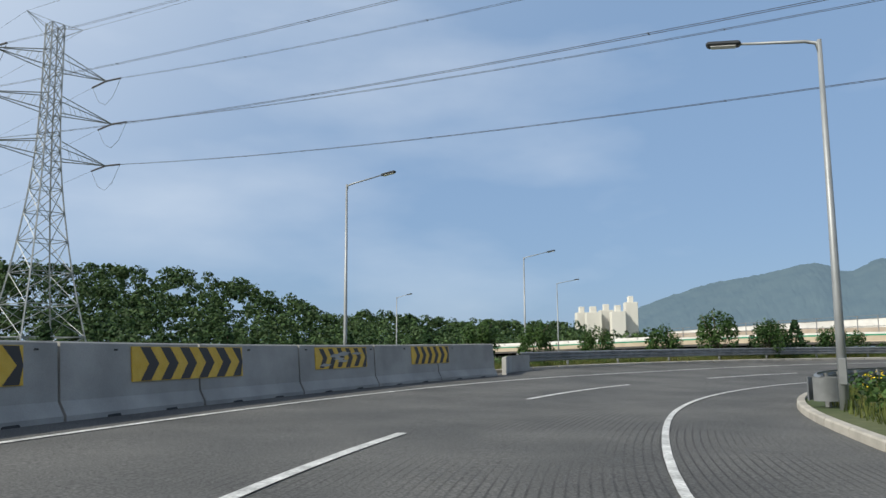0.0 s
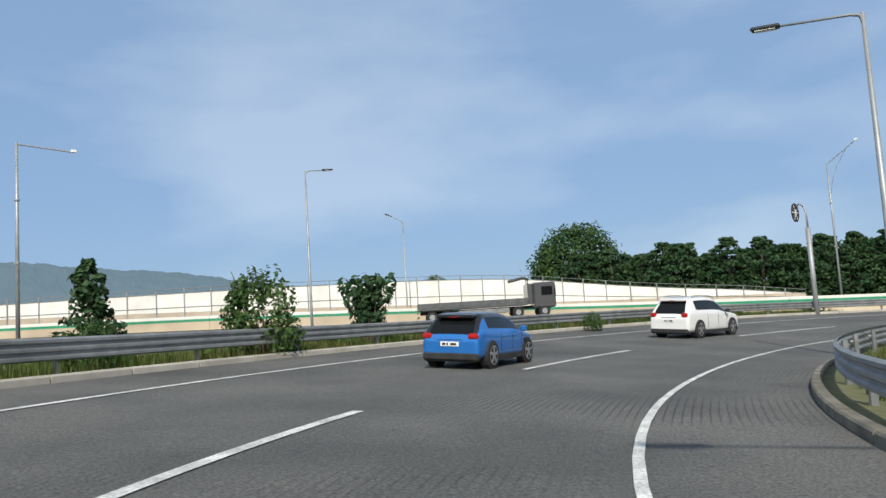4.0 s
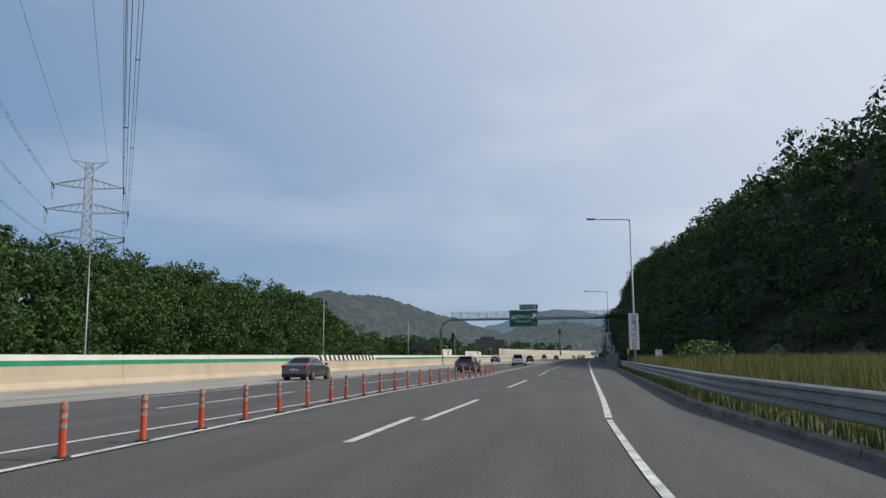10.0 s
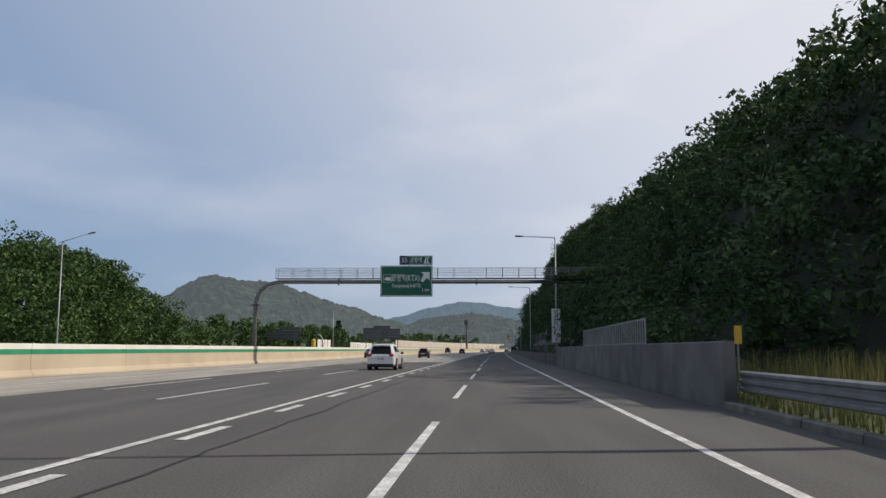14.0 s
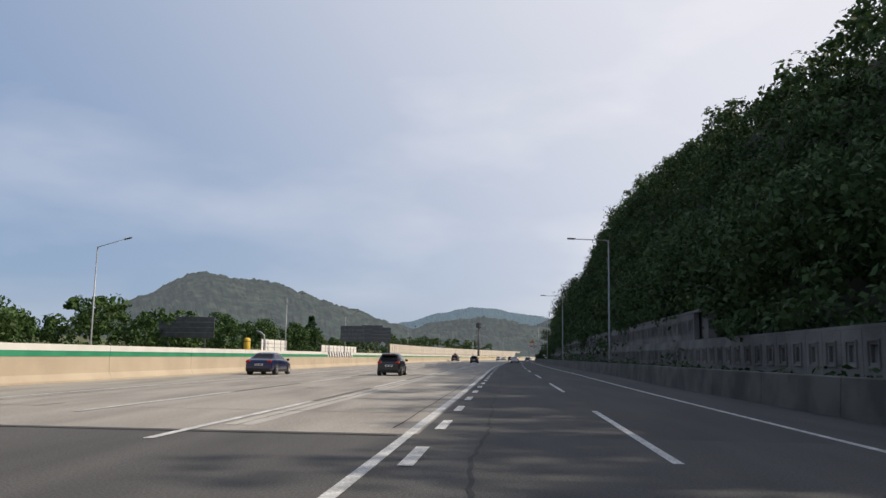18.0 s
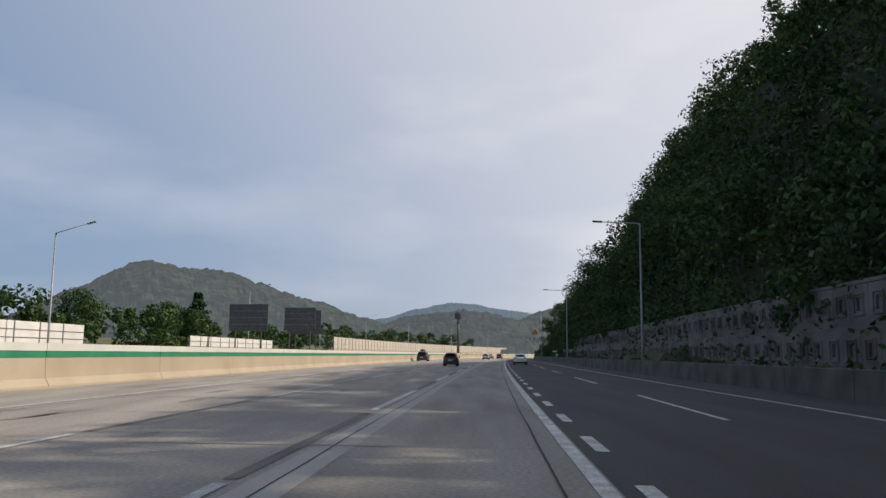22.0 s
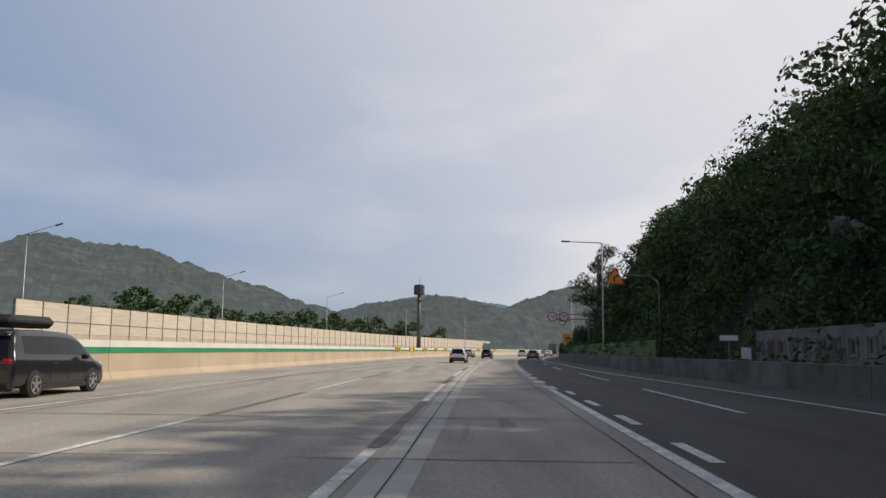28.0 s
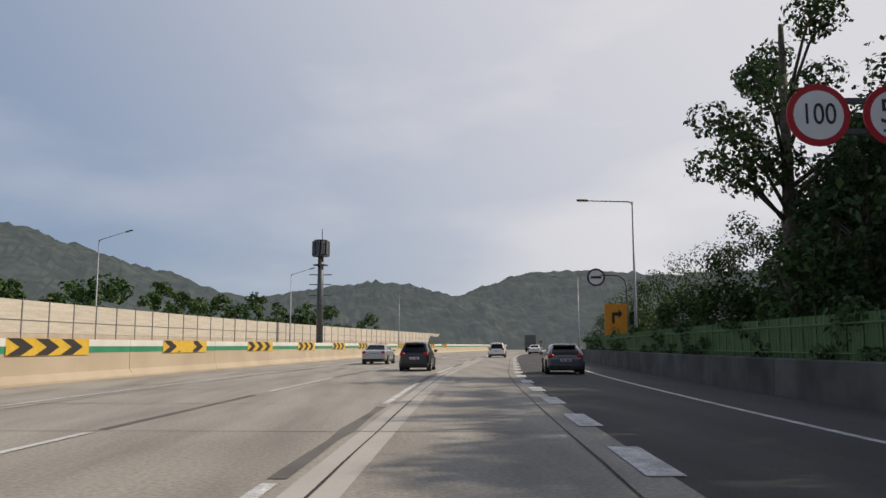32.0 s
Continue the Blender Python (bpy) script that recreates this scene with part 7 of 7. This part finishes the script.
        g.bbox(-0.26, 0.26, -0.02, 0.05, zt * 0.62, zt * 0.62 + 0.12, 0.008)
        pl = part("number_plate", g, PLATE, t, "white number plate")
        g = G()
        for a, b in ((-0.2, -0.11), (-0.08, -0.03), (0.03, 0.2)):
            g.box(a, b, -0.024, -0.019, zt * 0.62 + 0.03, zt * 0.62 + 0.09)
        part("plate_bar", g, SIGNBLACK, pl)
    for s in (0.19, 0.80):
        for sx in (-1, 1):
            cx, cy = sx * (W / 2 - 0.09), s * L
            g = G()
            g.tube([(cx - sx * 0.12, cy, wheel_r), (cx + sx * 0.085, cy, wheel_r), (cx + sx * 0.102, cy, wheel_r)], [wheel_r * 1.14, wheel_r * 1.14, wheel_r * 1.10], 20)
            part("wheel_arch", g, BLACK, t)
            g = G()
            g.tube([(cx - sx * 0.1, cy, wheel_r), (cx + sx * 0.10, cy, wheel_r), (cx + sx * 0.12, cy, wheel_r)], [wheel_r, wheel_r, wheel_r * 0.9], 22)
            wl_ = part("wheel", g, TYRE, t)
            g = G()
            g.tube([(cx + sx * 0.121, cy, wheel_r), (cx + sx * 0.127, cy, wheel_r)], wheel_r * 0.28, 10)
            for k in range(5):
                a = k * 72
                mm = pose(cx + sx * 0.124, cy, wheel_r, a, 0, 0)
                g.bbox(-0.004, 0.006, -0.035, 0.035, 0.02, wheel_r * 0.72, 0.002, mm)
            ringpts = []
            for j in (0.66, 0.74):
                ringpts.append([(cx + sx * 0.123, cy + math.cos(q) * wheel_r * j, wheel_r + math.sin(q) * wheel_r * j) for q in [i * math.pi / 11 for i in range(23)]])
            g.sweep(ringpts)
            part("rim", g, RIM, wl_)
    if rails:
        for sx in (-1, 1):
            g = G()
            pts = [(sx * W * 0.33, L * s, lerp_shape(sh, s)[1] * H + o) for s, o in ((0.17, 0.0), (0.2, 0.07), (0.4, 0.075), (0.54, 0.06), (0.57, 0.0))]
            g.tube(pts, 0.022, 6)
            part("roof_rail", g, POLE, t)
    if box:
        g = G()
        g.bbox(-0.42, 0.42, L * 0.14, L * 0.56, H + 0.06, H + 0.40, 0.14)
        part("roof_box", g, BLACK, t, "glossy black roof box")
    return t


def hw_pose(y, off):
    p = hw(y, off)
    return pose(p.x, p.y, p.z + 0.012, 0, 0, hw_dir(y))


def ramp_pose(u, off):
    p = rp(u, off)
    return pose(p.x, p.y, p.z + 0.01, 0, math.degrees(math.atan(BANK(u))), rp_dir(u + 0.15))


BLUE = paint("blue_car_paint", (0.02, 0.16, 0.50), 0.3)
WHITE = paint("white_car_paint", (0.72, 0.72, 0.72))
SILVER = paint("silver_car_paint", (0.42, 0.43, 0.44), 0.5)
GREYP = paint("grey_car_paint", (0.10, 0.10, 0.11), 0.4)
BLACKP = paint("black_car_paint", (0.012, 0.012, 0.014))
NAVY = paint("navy_car_paint", (0.012, 0.02, 0.07), 0.3)
PALEBLUE = paint("pale_blue_car_paint", (0.36, 0.42, 0.50), 0.3)

car("small bright blue three-door hatchback with a black roof", "hatch", 3.85, 1.73, 1.41, BLUE, ramp_pose(5.38, 5.1), roof_mat=BLACKP)
car("large white sport utility car on the loop ramp", "suv", 4.9, 1.98, 1.76, WHITE, ramp_pose(6.53, 5.2), rails=True, wheel_r=0.37)
car("tall white sport utility car with roof rails", "suv", 4.75, 1.9, 1.70, WHITE, hw_pose(84, -2.3), rails=True, wheel_r=0.36)
car("white coupe-backed sport utility car with split tail lamps", "suv", 4.95, 1.98, 1.70, WHITE, hw_pose(-48.8, -6.6), wheel_r=0.38)
car("pale blue boxy micro van", "box", 3.6, 1.6, 1.70, PALEBLUE, hw_pose(-13.5, -12.4), wheel_r=0.29)
car("dark grey three-door coupe with red tail lamps lit", "coupe", 4.22, 1.79, 1.40, GREYP, hw_pose(37.6, -2.75), wheel_r=0.34)
car("white saloon in the slip lane", "sedan", 4.8, 1.85, 1.45, WHITE, hw_pose(292, 2.1))
car("dark grey saloon on the far lanes", "sedan", 4.65, 1.8, 1.43, GREYP, hw_pose(16, -9.8))
car("black five-door city hatchback", "hatch", 3.6, 1.6, 1.49, BLACKP, hw_pose(155.8, -6.2), wheel_r=0.30)
car("black compact hatchback in the concrete lane", "hatch", 3.7, 1.62, 1.50, BLACKP, hw_pose(271.6, -6.2), wheel_r=0.30)
car("dark navy fastback saloon near the median", "sedan", 4.7, 1.85, 1.42, NAVY, hw_pose(152.5, -14.0))
car("black minivan with a roof box", "box", 5.1, 1.98, 1.78, BLACKP, hw_pose(328.5, -15.3), box=True, category="van")
car("white compact crossover with roof rails and dark lower trim", "suv", 4.16, 1.74, 1.56, WHITE, hw_pose(392.0, -6.1), rails=True, clad=True)
car("silver saloon behind the white crossover", "sedan", 4.9, 1.87, 1.47, SILVER, hw_pose(452, -10.2))
car("small black sport utility car ahead in the lane", "hatch", 3.8, 1.65, 1.55, BLACKP, hw_pose(437.1, -5.4))
car("grey hatchback in the slip lane ahead", "coupe", 4.2, 1.8, 1.42, GREYP, hw_pose(432.8, 2.2))
car("white sport utility car far ahead", "suv", 4.7, 1.9, 1.66, WHITE, hw_pose(484, -2.0))
car("white saloon further along the slip lane", "sedan", 4.7, 1.85, 1.45, WHITE, hw_pose(516, 1.9))
for y, off, lab, kd, pm in ((430, -25, "white car coming the other way beyond the median", "suv", WHITE), (462, -29, "white car coming the other way beyond the median", "sedan", WHITE), (404, -29, "dark car coming the other way beyond the median", "sedan", GREYP),
                            (-84, -24, "white saloon coming the other way on the rising carriageway", "sedan", WHITE), (498, -25, "silver car coming the other way beyond the median", "suv", SILVER)):
    p = hw(y, off)
    car(lab, kd, 4.6, 1.85, 1.55, pm, pose(p.x, p.y, p.z + 0.012, 0, 0, hw_dir(y) + 180))


def truck(y, off, label, boxed):
    t = thing("truck", label, "truck", "trucks", at=hw_pose(y, off))
    DK = GREYP
    g = G()
    g.bbox(-0.45, 0.45, 0.2, 12.2, 0.75, 1.05, 0.04)
    part("chassis", g, BLACK, t)
    g = G()
    g.bbox(-1.22, 1.22, 0, 9.9, 1.12, 1.3, 0.03)
    part("flat_bed", g, DARKSTEEL, t)
    for sx in (-1, 1):
        g = G()
        g.bbox(sx * 1.2 - 0.03, sx * 1.2 + 0.03, 0, 9.9, 1.3, 1.75, 0.01)
        part("side_board", g, DARKSTEEL, t)
    g = G()
    g.bbox(-1.2, 1.2, -0.03, 0.03, 1.3, 1.75, 0.01)
    part("tail_board", g, DARKSTEEL, t)
    if boxed:
        g = G()
        g.bbox(-1.2, 1.2, 0.05, 9.8, 1.76, 3.6, 0.04)
        part("cargo_box", g, GREYP, t)
    g = G()
    g.bbox(-1.2, 1.2, 10.5, 12.5, 0.8, 3.1, 0.12)
    part("cab", g, DK, t)
    g = G()
    g.bbox(-1.1, 1.1, 12.45, 12.53, 1.8, 2.8, 0.03)
    part("windscreen", g, GLASS, t)
    for sx in (-1, 1):
        g = G()
        g.bbox(sx * 1.2 - 0.02, sx * 1.2 + 0.02, 11.2, 12.2, 1.9, 2.7, 0.01)
        part("side_window", g, GLASS, t)
        g = G()
        g.bbox(sx * 1.42 - 0.1, sx * 1.42 + 0.1, 12.35, 12.45, 1.9, 2.5, 0.03)
        part("door_mirror", g, BLACK, t)
        g = G()
        g.bbox(sx * 0.95 - 0.12, sx * 0.95 + 0.12, -0.05, 0.0, 0.85, 1.0, 0.01)
        part("tail_lamp", g, TAIL, t)
    if not boxed:
        g = G()
        g.bbox(-1.1, 1.1, 9.95, 10.4, 1.2, 3.0, 0.03)
        part("head_board", g, GREYP, t)
        g = G()
        g.tube([(0, 10.2, 3.0), (0, 10.2, 3.5), (0.3, 9.7, 3.6), (1.0, 8.3, 3.3)], 0.14, 8)
        part("crane_arm", g, DARKSTEEL, t)
    for sx in (-1, 1):
        g = G()
        g.bbox(sx * 1.15 - 0.04, sx * 1.15 + 0.04, 3.6, 8.2, 0.55, 0.95, 0.02)
        part("side_guard", g, GALV, t)
        g = G()
        g.bbox(sx * 1.0 - 0.2, sx * 1.0 + 0.2, 0.3, 3.0, 1.04, 1.12, 0.02)
        part("mudguard", g, BLACK, t)
    g = G()
    g.bbox(-1.15, 1.15, -0.06, 0.06, 0.45, 0.62, 0.02)
    part("rear_bumper", g, BLACK, t)
    for y2 in (1.2, 2.5, 9.0, 11.4):
        for sx in (-1, 1):
            g = G()
            g.tube([(sx * 0.85, y2, 0.5), (sx * 1.18, y2, 0.5), (sx * 1.2, y2, 0.5)], [0.5, 0.5, 0.44], 18)
            w = part("wheel", g, TYRE, t)
            g = G()
            g.tube([(sx * 1.2, y2, 0.5), (sx * 1.22, y2, 0.5)], 0.25, 12)
            part("rim", g, RIM, w)
    return t


truck(-92, -12.5, "dark flatbed truck with a folded crane behind the cab", False)
truck(565, -2.2, "dark box truck far ahead on the road", True)
